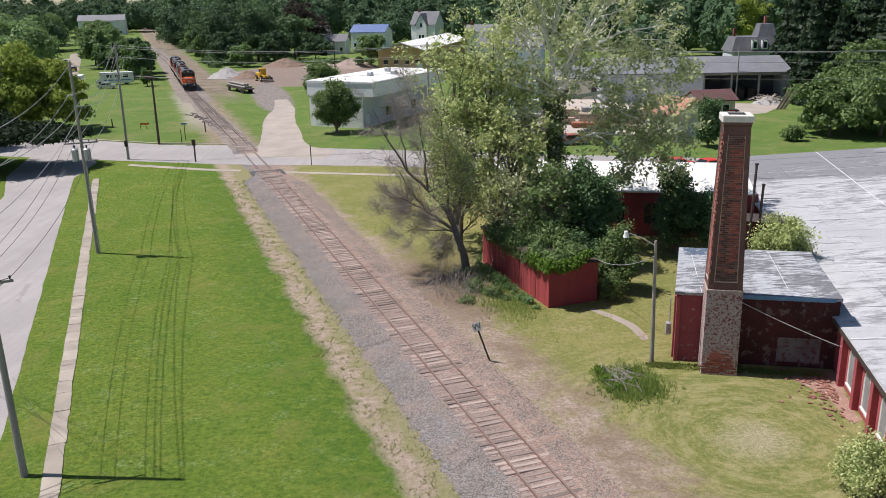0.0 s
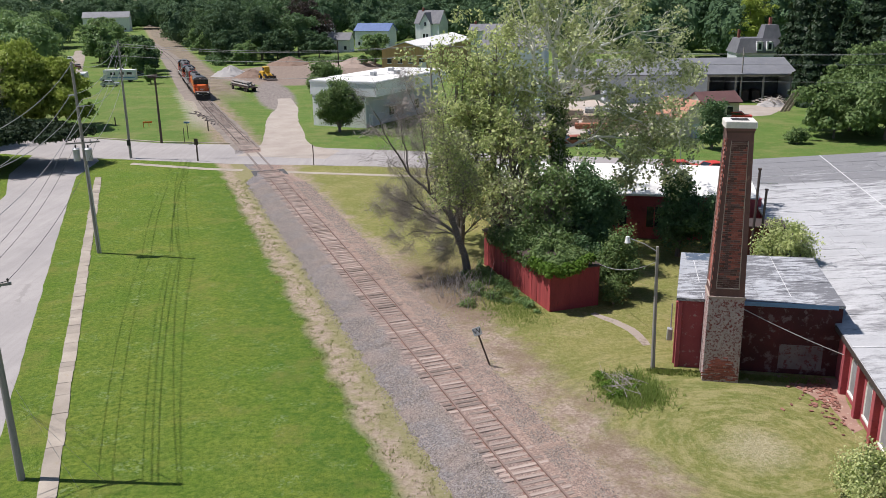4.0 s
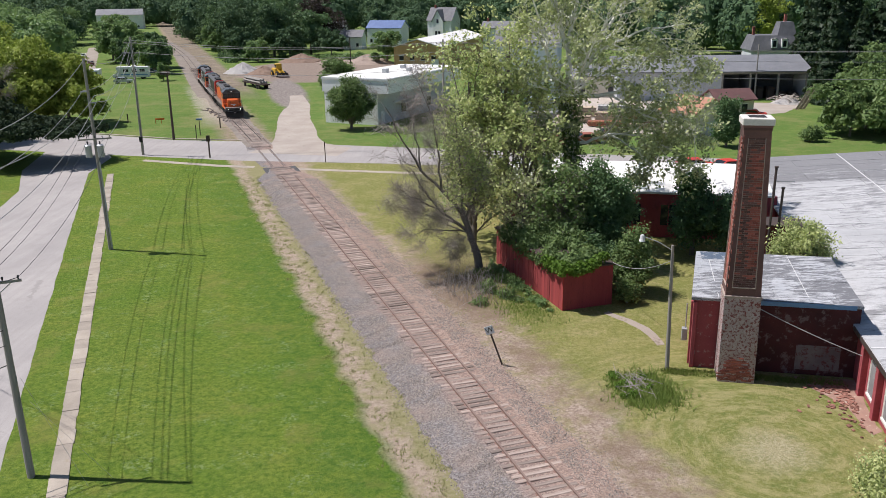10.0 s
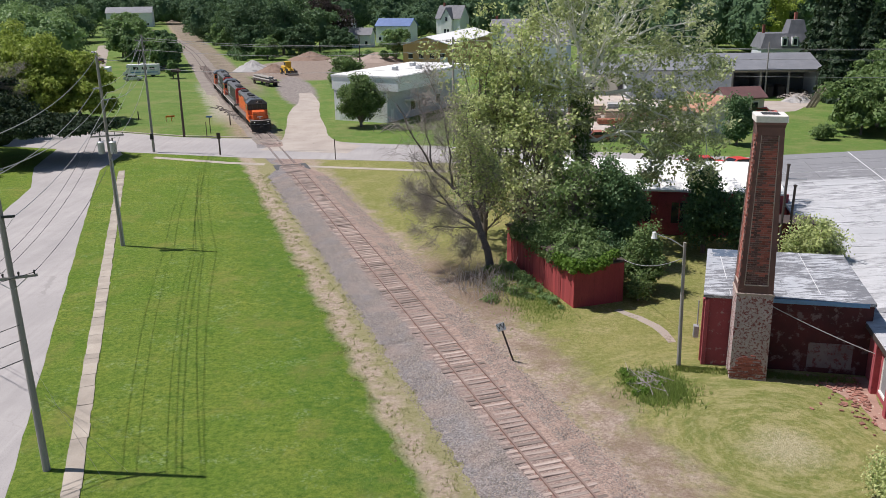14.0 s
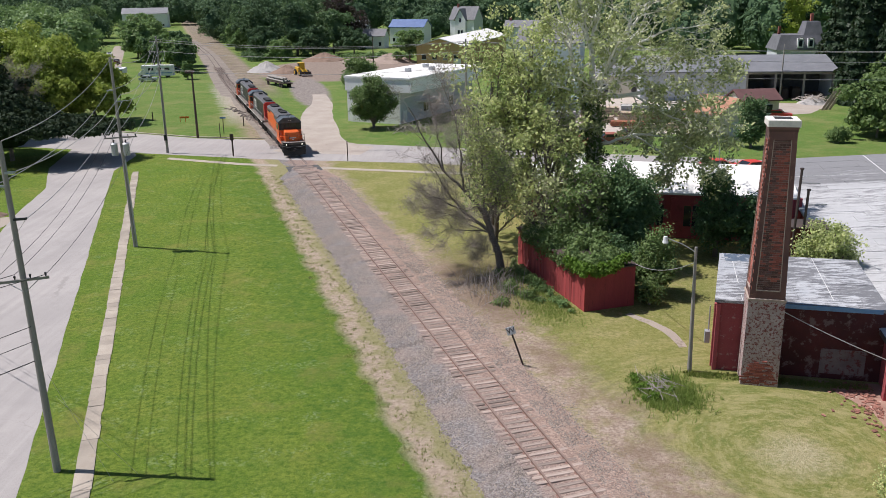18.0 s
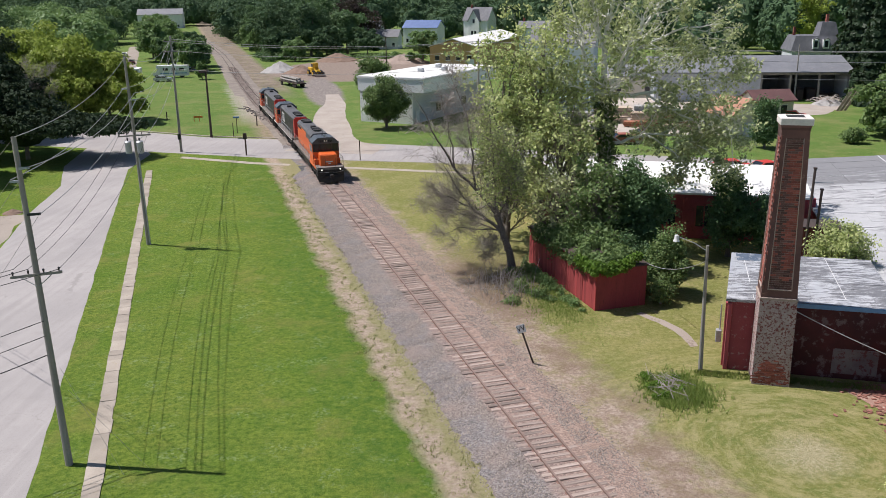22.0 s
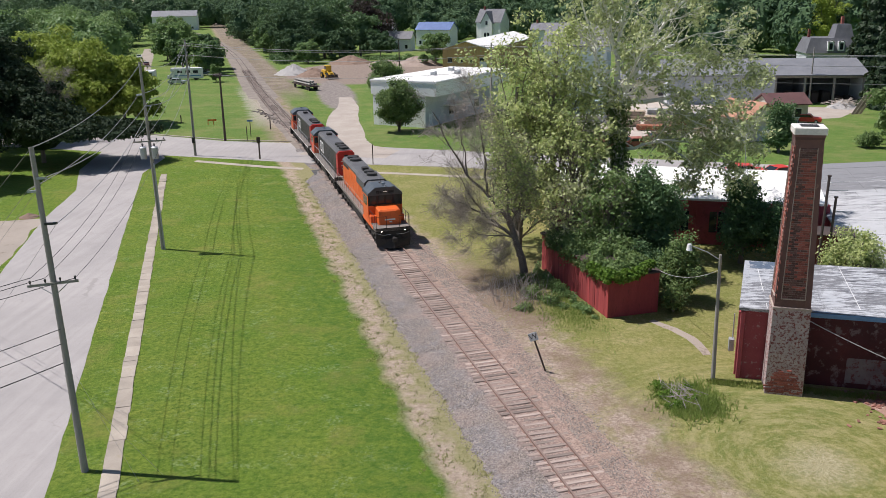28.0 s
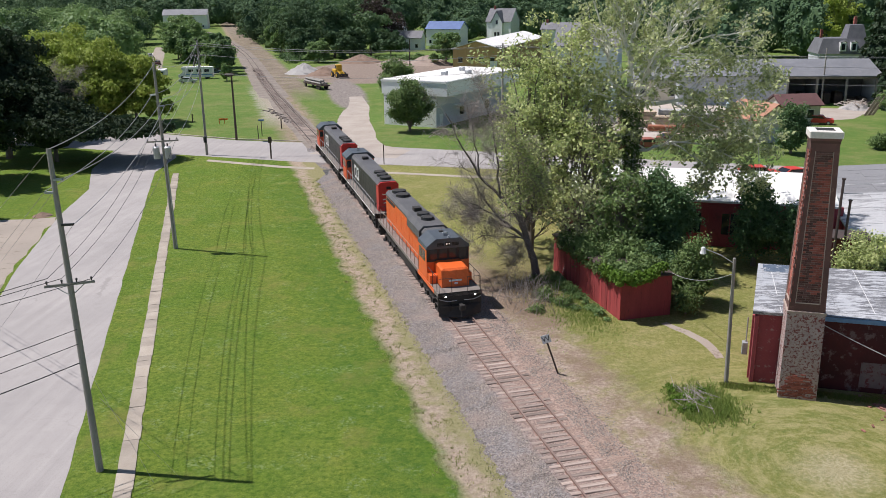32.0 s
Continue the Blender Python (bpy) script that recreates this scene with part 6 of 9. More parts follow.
    part("cab_roof", Mesh().across([(-1.56, 3.9), (1.56, 3.9), (1.50, 4.1), (0.85, 4.6), (-0.85, 4.6), (-1.50, 4.1)], c0 - 0.35, c1 + 0.3), M["cabroof"], root, "dark blue-grey cab roof with visor")
    for sy in (-1, 1):
        for xa in (c0 + 0.25, c0 + 1.15):
            part("side_window", Mesh().box(xa, xa + 0.75, sy * 1.52 - 0.02, sy * 1.52 + 0.02, 2.95, 3.7), M["glass"], root)
        part("rear_window", Mesh().box(c1, c1 + 0.02, min(sy * 1.0, sy * 1.42), max(sy * 1.0, sy * 1.42), 3.0, 3.7), M["glass"], root)
        handrail(root, c1 + 0.3, f - 0.4, sy * 1.47, 1.72, M["steel"], 9)
        steps(root, f - 0.5, sy, M["undercarriage"])
        steps(root, r + 0.5, sy, M["undercarriage"])
    part("short_nose", Mesh().box(r + 0.95, c0, -0.93, 0.93, 1.72, 2.95, 0.08), M["locored"], root, "red short nose")
    horn = Mesh().tube([(c0 + 1.0, 0, 4.55), (c0 + 1.0, 0, 4.8)], 0.03, 6)
    for k in (-0.12, 0, 0.12):
        horn.tube([(c0 + 1.0, k, 4.78), (c0 + 1.35, k, 4.8)], [0.03, 0.075], 8)
    part("air_horn", horn, M["steel"], root)
    end_gear(root, f, 1, False)
    end_gear(root, r, -1, False)
    return root


M["undercarriage"] = surface("grimy_black_steel", (0.022, 0.02, 0.019), (0.04, 0.035, 0.032), 0.75, big=1, small=9)
M["wheelsteel"] = surface("rusty_wheel_steel", (0.11, 0.075, 0.06), (0.16, 0.12, 0.10), 0.6, metal=0.5)
LEAD = lead_locomotive()
SECOND = trailing_locomotive("black_locomotive", "black and red diesel locomotive coupled behind the orange one")
THIRD = trailing_locomotive("black_locomotive", "black and red diesel locomotive at the train's tail")


# ---- poles and wires ----
def crossarm(parent, z, half, yaw, material, pins=4, name="crossarm"):
    m = pose(0, 0, z, 0, 0, yaw)
    arm = part(name, Mesh().box(-half, half, -0.16, -0.06, -0.06, 0.06, 0.01, m), material, parent)
    for i in range(pins):
        x = -half + 0.12 + (2 * half - 0.24) * i / (pins - 1)
        part("insulator", Mesh().tube([(x, -0.11, 0.06), (x, -0.11, 0.2), (x, -0.11, 0.24)], [0.025, 0.055, 0.03], 6, m), M["blackwire"], arm)
    part("brace", Mesh().tube([(-half * 0.6, -0.1, -0.05), (0, -0.1, -0.55), (half * 0.6, -0.1, -0.05)], 0.02, 4, m), M["steel"], arm)


def utility_pole(x, y, height, lean_x, lean_y, radius, material, label):
    root = thing("utility_pole", label, "utility pole", pose(x, y, 0, -lean_y, lean_x, 0), "utility poles")
    part("post", Mesh().tube([(0, 0, -0.4), (0, 0, height)], [radius, radius * 0.62], 12), material, root)
    return root


pole_a = utility_pole(-18.2, 33.87, 15.0, -3.4, 5.0, 0.17, M["pole"], "grey wooden utility pole with one crossarm beside the pavement")
crossarm(pole_a, 9.0, 1.05, 18, M["pole"])
part("bracket", Mesh().box(-0.45, 0.05, -0.1, 0.05, 13.05, 13.15), M["steel"], pole_a)
part("bracket", Mesh().box(-0.05, 0.45, -0.1, 0.05, 13.6, 13.7), M["steel"], pole_a)
part("bracket", Mesh().box(-0.05, 0.6, -0.1, 0.05, 11.6, 11.7), M["blackwire"], pole_a)
pole_b = utility_pole(-27.7, 69.77, 16.0, -0.6, -0.2, 0.17, M["pole"], "grey wooden utility pole with crossarm and transformers")
crossarm(pole_b, 9.5, 1.3, 18, M["pole"], 5)
for dx in (-0.5, 0.5):
    t = part("transformer", Mesh().tube([(dx, -0.35, 8.05), (dx, -0.35, 9.0)], 0.27, 14).tube([(dx, -0.35, 9.0), (dx, -0.35, 9.1)], [0.32, 0.2], 14), M["steel"], pole_b, "grey can transformer")
    part("bushing", Mesh().tube([(dx, -0.35, 9.1), (dx, -0.35, 9.35)], 0.06, 6), M["blackwire"], t)
part("bracket", Mesh().box(-0.05, 0.55, -0.1, 0.05, 12.4, 12.5), M["steel"], pole_b)
part("bracket", Mesh().box(-0.6, 0.05, -0.1, 0.05, 13.3, 13.4), M["steel"], pole_b)
part("riser_pipe", Mesh().tube([(0.2, -0.1, 0), (0.17, -0.1, 7.6)], 0.06, 6), M["steel"], pole_b)
pole_d = utility_pole(-39.75, 115.1, 15.6, 0.4, -0.4, 0.19, M["pole"], "tall grey wooden utility pole at the street corner")
crossarm(pole_d, 14.9, 1.0, -14, M["pole"])
crossarm(pole_d, 13.6, 1.0, -14, M["pole"])
part("control_box", Mesh().box(-0.2, 0.2, -0.4, -0.15, 1.8, 2.6, 0.02), M["blackwire"], pole_d)
pole_e = utility_pole(-39.2, 127.5, 10.2, 0.0, 0.2, 0.2, M["darkpole"], "dark tarred wooden pole at the lawn's edge")
part("lamp_arm", Mesh().box(-0.9, 0.3, -0.5, 0.5, 9.7, 10.1, 0.05), M["darkpole"], pole_e, "dark weathered fixture")
pole_c = utility_pole(13.14, 44.14, 7.3, -1.1, 0.0, 0.13, M["pole"], "short grey pole with yard lamp near the boiler house")
part("lamp_bracket", Mesh().tube([(0, 0, 7.0), (-0.7, 0.1, 7.45), (-1.5, 0.3, 7.75)], 0.025, 6), M["steel"], pole_c)
part("lamp_head", Mesh().tube([(-1.6, 0.3, 7.85), (-1.6, 0.3, 7.65), (-1.6, 0.3, 7.5)], [0.10, 0.13, 0.17], 10), M["white"], pole_c, "pale yard lamp head")
pole_f = utility_pole(1.4, 118.5, 14.6, 0.0, 0.2, 0.18, M["pole"], "grey wooden utility pole near the white building")
crossarm(pole_f, 14.0, 1.0, -14, M["pole"])
pole_g = utility_pole(62.0, 165.0, 10.5, 0.0, 0.2, 0.18, M["pole"], "grey wooden utility pole by the open shed")
pole_h = utility_pole(-19.6, 205.0, 11.0, 0, 0, 0.18, M["darkpole"], "dark wooden utility pole by the yard")


def wire(name, a, b, sag, material, radius=0.016, label="thin overhead cable strung between poles"):
    a, b = Vector(a), Vector(b)
    pts = [a.lerp(b, i / 14) - Vector((0, 0, sag * 4 * (i / 14) * (1 - i / 14))) for i in range(15)]
    tagged(part(name, Mesh().tube(pts, radius, 4), material), label, "cable", "overhead wires")


PA, PB, PD = (-18.35, 33.8), (-27.85, 69.8), (-39.65, 115.2)
for dx, zz in ((-1.0, 9.2), (-0.35, 9.2), (1.0, 9.2)):
    wire("power_line", (PA[0] - 0.35 + dx, PA[1] + 0.8, zz), (PB[0] + dx * 1.2, PB[1], 9.7), 0.9, M["blackwire"])
    wire("power_line", (-46 + dx, 9.0 + dx, zz), (PA[0] - 0.35 + dx, PA[1] + 0.8, zz), 0.9, M["blackwire"])
    wire("power_line", (PB[0] + dx * 1.2, PB[1], 9.7), (PD[0] + dx, PD[1], 13.8), 1.3, M["wire"], 0.02)
for dx, z0, z1, z2 in ((0.0, 14.9, 15.9, 15.4), (-0.45, 13.1, 13.4, 14.9), (0.45, 13.65, 13.0, 14.2), (0.55, 11.6, 12.5, 12.6)):
    wire("cable", (PA[0] + 0.2 + dx - 0.06 * z0, PA[1] + 0.087 * z0, z0), (PB[0] + dx, PB[1], z1), 0.8, M["wire"], 0.022)
    wire("cable", (PB[0] + dx, PB[1], z1), (PD[0] + dx * 0.5, PD[1], z2), 1.4, M["wire"], 0.022)
    far = 24.0 if z0 > 14 else 19.0 if z0 > 12 else 14.0
    wire("cable", (PA[0] + dx - far, PA[1] + 1.2 + far, 0.6), (PA[0] + 0.2 + dx - 0.06 * z0, PA[1] + 0.087 * z0, z0), 0.1, M["wire"], 0.011)
for k, z in enumerate((6.9, 6.2, 5.3)):
    wire("service_line", (PA[0] - 0.2, PA[1] + 0.5, z), (-36, 16, z - 0.3), 0.7, M["blackwire"], 0.018 if k < 2 else 0.026)
for k, (z0, z1) in enumerate(((15.2, 14.3), (14.9, 14.2), (13.7, 13.0), (11.3, 10.9))):
    wire("street_line", (PD[0], PD[1], z0), (1.4, 118.5, z1), 0.9, M["wire"], 0.024)
    wire("street_line", (1.4, 118.5, z1), (90, 96, z1), 1.2, M["wire"], 0.024)
wire("service_line", (13.0, 44.2, 6.4), (12.1, 54.7, 2.95), 0.45, M["wire"], 0.02)
wire("service_line", (15.7, 42.8, 5.1), (22.9, 40.2, 2.0), 0.2, M["wire"], 0.025)
wire("guy_wire", (-15.3, 33.0, 0.0), (-18.0, 34.0, 4.8), 0.0, M["wire"], 0.007, "thin guy wire from the pole to the ground")
wire("guy_wire", (-14.4, 33.6, 0.0), (-17.9, 34.2, 3.6), 0.0, M["wire"], 0.007, "thin guy wire from the pole to the ground")


# ---- signs and posts ----
def whistle_post():
    root = thing("whistle_post", "leaning rusty post with white square whistle sign", "railway sign", pose(3.84, 45.03, 0, -1, -19, 0))
    part("post", Mesh().box(-0.05, 0.05, -0.04, 0.04, -0.2, 2.2), M["darkmetal"], root)
    plate = part("sign_plate", Mesh().box(-0.25, 0.25, -0.06, -0.04, 2.02, 2.52, 0.01), M["white"], root, "white square plate with black letter")
    cu = bpy.data.curves.new("letter", "FONT")
    cu.body, cu.size, cu.extrude, cu.align_x, cu.align_y = "W", 0.46, 0.004, "CENTER", "CENTER"
    tmp = bpy.data.objects.new("letter", cu)
    scene.collection.objects.link(tmp)
    me = bpy.data.meshes.new_from_object(tmp.evaluated_get(bpy.context.evaluated_depsgraph_get()))
    bpy.data.objects.remove(tmp)
    me.materials.clear()
    me.materials.append(M["blackwire"])
    ob = new("letter", me)
    ob.parent, ob.matrix_basis = plate, pose(0, -0.068, 2.27, 90, 0, 0)


def street_post(x, y, h, label, name="marker_post", plate=None, r=0.06, material="darkpole"):
    root = thing(name, label, "post", pose(x, y, 0), "street posts")
    part("post", Mesh().tube([(0, 0, -0.2), (0, 0, h)], r, 8), M[material], root)
    if plate:
        w, hh, mat = plate
        part("sign_plate", Mesh().box(-w / 2, w / 2, -r - 0.03, -r, h - hh, h, 0.005), M[mat], root)


M["signblue"] = surface("blue_sign", (0.10, 0.22, 0.45), (0.12, 0.26, 0.5), 0.5)
M["signorange"] = surface("orange_mesh", (0.75, 0.18, 0.03), (0.8, 0.22, 0.04), 0.6)
whistle_post()
street_post(-29.9, 112.1, 3.0, "thick dark wooden post by the crossing", plate=(0.5, 0.8, "darkpole"), r=0.11)
street_post(-14.0, 107.9, 2.6, "slim dark crossing sign post seen edge-on", plate=(0.12, 0.9, "darkpole"))
street_post(-52.6, 146.5, 1.5, "short dark wooden post on the lawn", r=0.10)
street_post(-35.8, 127.6, 2.2, "slim steel street sign post")
street_post(-36.3, 131.6, 2.6, "slim post with blue street sign", plate=(0.9, 0.25, "signblue"))
street_post(-35.0, 139.1, 1.6, "short dark post beside the line", r=0.1)
fence = thing("safety_barrier", "small orange folding barrier on the lawn", "barrier", pose(-46.7, 144.7, 0, 0, 0, 12))
part("top_board", Mesh().box(-0.6, 0.9, -0.03, 0.03, 0.65, 0.95), M["signorange"], fence)
part("leg", Mesh().box(-0.6, -0.5, -0.05, 0.05, 0, 0.65), M["signorange"], fence)
part("leg", Mesh().box(0.3, 0.4, -0.05, 0.05, 0, 0.65), M["signorange"], fence)
slab_walk()


# ---- buildings beyond the street ----
def gable_house(name, label, x, y, yaw, w, d, h, rise, wall, roof, windows=3, category="house", z=0.0, chimney_at=None):
    """A house with a gable roof whose ridge runs along its local x; the front faces -y."""
    root = thing(name, label, category, pose(x, y, z, 0, 0, yaw))
    body = Mesh().across([(-d / 2, -0.3), (d / 2, -0.3), (d / 2, h), (0, h + rise), (-d / 2, h)], -w / 2, w / 2)
    part("wall", body, wall, root)
    e = 0.45
    k = rise / (d / 2)
    part("roof", Mesh().across([(-d / 2 - e, h - e * k + 0.03), (0, h + rise + 0.03), (d / 2 + e, h - e * k + 0.03), (d / 2 + e, h - e * k + 0.2), (0, h + rise + 0.22), (-d / 2 - e, h - e * k + 0.2)], -w / 2 - e, w / 2 + e), roof, root)
    for i in range(windows):
        wx = -w / 2 + w * (i + 0.5) / windows
        win = part("window", Mesh().box(wx - 0.5, wx + 0.5, -d / 2 - 0.05, -d / 2, 1.0, 2.4), M["glass"], root)
        part("sill", Mesh().box(wx - 0.6, wx + 0.6, -d / 2 - 0.09, -d / 2 - 0.05, 0.88, 1.0), M["white"], win)
        part("lintel", Mesh().box(wx - 0.6, wx + 0.6, -d / 2 - 0.09, -d / 2 - 0.05, 2.4, 2.52), M["white"], win)
    if chimney_at is not None:
        part("chimney", Mesh().box(chimney_at - 0.4, chimney_at + 0.4, -0.4, 0.4, h, h + rise + 1.3), M["barebrick"], root, "red brick house chimney")
    return root


def white_building():
    root = thing("white_building", "long white flat-roofed commercial building with garage front", "building", pose(-18.3, 143.6, 0, 0, 0, -27))
    w, d, h = 10.2, 27.0, 7.3
    # light put into the colours: brighter white front and fascia, greyer shaded east wall
    part("wall_front", Mesh().box(0, w, 0, 0.3, -0.1, h), M["brightwhite"], root)
    part("wall_west", Mesh().box(0, 0.3, 0.3, d, -0.1, h), M["white"], root)
    part("wall_east", Mesh().box(w - 0.3, w, 0.3, d, -0.1, h), M["greywall"], root)
    part("wall_back", Mesh().box(0.3, w - 0.3, d - 0.3, d, -0.1, h), M["white"], root)
    part("fascia", Mesh().box(-0.2, w + 2.3, -0.25, d, 5.2, h - 0.05), M["brightwhite"], root, "overhanging pale upper storey")
    part("cornice", Mesh().box(-0.3, w + 2.4, -0.35, d + 0.1, h - 0.05, h + 0.25), M["white"], root)
    part("roof", Mesh().box(-0.1, w + 2.2, -0.15, d, h + 0.25, h + 0.32), M["whiteroof"], root, "bright white flat roof")
    part("garage_door", Mesh().box(1.0, 5.0, -0.06, 0.0, -0.1, 3.9), M["white"], root)
    part("sign_board", Mesh().box(0.6, 2.6, -0.34, -0.25, 4.2, 4.5), M["dark"], root, "dark sign bar")
    part("front_band", Mesh().box(0, w, -0.05, 0.0, 4.75, 4.95), M["steel"], root)
    for k in range(2):
        wy = 8.0 + k * 9.4
        win = part("window", Mesh().box(w, w + 0.05, wy, wy + 1.6, 1.2, 2.8), M["glass"], root)
        part("lintel", Mesh().box(w + 0.05, w + 0.09, wy - 0.1, wy + 1.7, 2.8, 2.95), M["white"], win)
        part("sill", Mesh().box(w + 0.05, w + 0.09, wy - 0.1, wy + 1.7, 1.05, 1.2), M["white"], win)
    part("side_door", Mesh().box(w, w + 0.06, 1.2, 2.2, -0.1, 2.1), M["white"], root)
    part("canopy", Mesh().box(w, w + 2.0, 6.0, 12.0, 3.0, 3.15), M["white"], root)
    for x, y in ((6.0, 9.0), (8.5, 13.0), (4.5, 18.0)):
        part("roof_vent", Mesh().box(x, x + 0.9, y, y + 0.9, h + 0.3, h + 1.0, 0.05), M["steel"], root)


white_building()
M["tan"] = surface("tan_metal_siding", (0.47, 0.30, 0.13), (0.53, 0.35, 0.16), 0.75, big=0.5, small=6, stretch=(5, 5, 0.4))
M["blueroof"] = surface("blue_metal_roof", (0.055, 0.115, 0.29), (0.08, 0.15, 0.35), 0.45, big=0.5, small=6)
M["greyroof"] = surface("grey_shingle_roof", (0.18, 0.18, 0.195), (0.24, 0.24, 0.25), 0.9, big=0.5, small=9)
M["darkroof"] = surface("dark_shingle_roof", (0.12, 0.122, 0.135), (0.17, 0.172, 0.19), 0.9, big=0.5, small=9)
M["maroon"] = surface("maroon_shingle_roof", (0.105, 0.052, 0.05), (0.145, 0.07, 0.068), 0.9, big=0.5, small=9)
M["deadstick"] = surface("bleached_dead_sticks", (0.44, 0.38, 0.33), (0.54, 0.48, 0.43), 0.95)
M["terracotta"] = surface("worn_orange_roofing", (0.36, 0.17, 0.11), (0.44, 0.24, 0.16), 0.9, big=0.5, small=9)
M["palewall"] = surface("pale_blue_grey_siding", (0.68, 0.73, 0.77), (0.76, 0.80, 0.83), 0.8, big=0.5, small=6, stretch=(0.5, 0.5, 5))
M["cream"] = surface("cream_siding", (0.58, 0.54, 0.44), (0.64, 0.60, 0.50), 0.8, big=0.5, small=9)
M["longroof"] = surface("grey_sheet_roof", (0.17, 0.175, 0.19), (0.22, 0.225, 0.24), 0.6, big=0.3, small=4, worn=(0.24, 0.23, 0.23), wear=0.6)


def tan_building():
    root = thing("tan_building", "tan metal-sided hall with shallow white gable roof", "building", pose(-4.5, 236, 0, 0, 0, -14))
    w, d = 13.0, 62.0
    part("wall", Mesh().side([(-w / 2, -0.1), (w / 2, -0.1), (w / 2, 6.7), (0, 8.6), (-w / 2, 6.7)], 0, d), M["tan"], root)
    part("roof", Mesh().side([(-w / 2 - 0.4, 6.68), (0, 8.72), (w / 2 + 0.4, 6.68), (w / 2 + 0.4, 6.86), (0, 8.92), (-w / 2 - 0.4, 6.86)], -0.4, d + 0.4), M["whiteroof"], root)
    for k in range(4):
        x = -5 + k * 3.0
        win = part("window", Mesh().box(x, x + 1.2, -0.05, 0, 3.2, 4.4), M["glass"], root)
        part("sill", Mesh().box(x - 0.12, x + 1.32, -0.09, -0.05, 3.05, 3.2), M["white"], win)
        part("lintel", Mesh().box(x - 0.12, x + 1.32, -0.09, -0.05, 4.4, 4.55), M["white"], win)
    part("door", Mesh().box(4.0, 6.0, -0.06, 0, -0.1, 3.5), M["white"], root)


tan_building()
gable_house("blue_roofed_house", "white house with bright blue metal roof", -19.5, 374, -20, 15.5, 9, 7.0, 2.8, M["brightwhite"], M["blueroof"], 4)
gable_house("grey_house", "small white house with grey shingle roof", -32.5, 345, -10, 10.2, 7.5, 4.8, 2.4, M["white"], M["greyroof"], 3)
gable_house("dark_roofed_house", "old house with dark roof among trees", -41, 364, -8, 9, 8, 7.4, 2.8, M["greywall"], M["darkroof"], 2, chimney_at=1.5)
wh = gable_house("white_farmhouse", "tall white farmhouse with steep grey gables", 4.6, 386, -30, 12, 8, 9.6, 5.0, M["brightwhite"], M["greyroof"], 3, chimney_at=-4.0)
part("front_gable", Mesh().side([(-2.6, 0), (2.6, 0), (2.6, 9.4), (0, 13.6), (-2.6, 9.4)], -5.6, 0), M["white"], wh)
part("gable_roof", Mesh().side([(-3.0, 8.8), (0, 13.65), (3.0, 8.8), (3.0, 9.05), (0, 13.95), (-3.0, 9.05)], -6.0, 0), M["greyroof"], wh)
for wx, wz in ((-1.2, 3.2), (0.3, 3.2), (-0.5, 8.2)):
    part("window", Mesh().box(wx, wx + 1.0, -5.66, -5.6, wz, wz + 1.7), M["glass"], wh)
gable_house("maroon_roofed_house", "cream cottage with maroon shingle roof", 49.4, 143.0, 8, 6.4, 5.4, 3.2, 1.3, M["cream"], M["maroon"], 2)
cream = gable_house("cream_outbuilding", "cream outbuilding with worn orange roof behind the mill", 39.0, 127.0, -64, 7.0, 6.5, 3.4, 1.9, M["cream"], M["terracotta"], 2)
part("double_door", Mesh().box(3.5, 3.58, -1.0, 1.0, 0.0, 2.1), M["greywall"], cream, "grey double door")
sheet("concrete_pad", [(50.5, 143.5), (60.5, 146.5), (69, 158), (60, 161), (54, 158)], 0.012, M["gravel"], "pale concrete pad before the open shed", "pad", 0.3)
gable_house("grey_roofed_house", "low house roof showing behind the hall", 26, 330, -14, 14, 9, 8.0, 2.2, M["white"], M["greyroof"], 3, chimney_at=-5.5)
gable_house("pale_house", "tall pale blue-grey house behind the big tree", 20.5, 186, -14, 13, 9, 10.5, 3.6, M["palewall"], M["greyroof"], 3)
gable_house("white_hall", "long pale hall behind the trees", 42.5, 177, -14, 28, 12, 4.2, 1.8, M["cream"], M["longroof"], 5)


def open_shed():
    root = thing("open_shed", "long grey-roofed equipment shed with dark open bays", "shed", pose(62.2, 165.5, 0, 0, 0, -4))
    part("back_wall", Mesh().box(-26.4, 9.7, 7, 7.3, -0.1, 7.0), M["darkroof"], root)
    part("end_wall", Mesh().box(-26.4, -26.1, 0, 7, -0.1, 5.4), M["greywall"], root)
    part("end_wall", Mesh().box(9.4, 9.7, 0, 7, -0.1, 5.4), M["greywall"], root)
    part("front_wall", Mesh().box(-26.1, -6.6, -0.3, 0, -0.1, 5.4), M["greywall"], root)
    part("roof", Mesh().across([(-1.0, 5.3), (8, 7.8), (8, 8.0), (-1.0, 5.5)], -27.3, 10.4), M["longroof"], root)
    part("front_beam", Mesh().box(-6.6, 9.7, -0.3, 0, 4.9, 5.4), M["pole"], root)
    for x in (-6.6, -1.3, 4.0, 9.3):
        part("post", Mesh().box(x, x + 0.35, -0.35, 0, -0.1, 4.9), M["pole"], root)
    part("partition", Mesh().box(-1.3, -1.0, 0, 7, -0.1, 5.0), M["darkroof"], root)
    g = random.Random(3)
    for k in range(7):
        x = -6.0 + k * 2.2
        part("stored_machine", Mesh().box(x, x + 1.6, 1.5, 4.5, -0.1, 1.2 + 1.6 * g.random(), 0.3), M["white"] if k == 0 else M["darkmetal"], root)


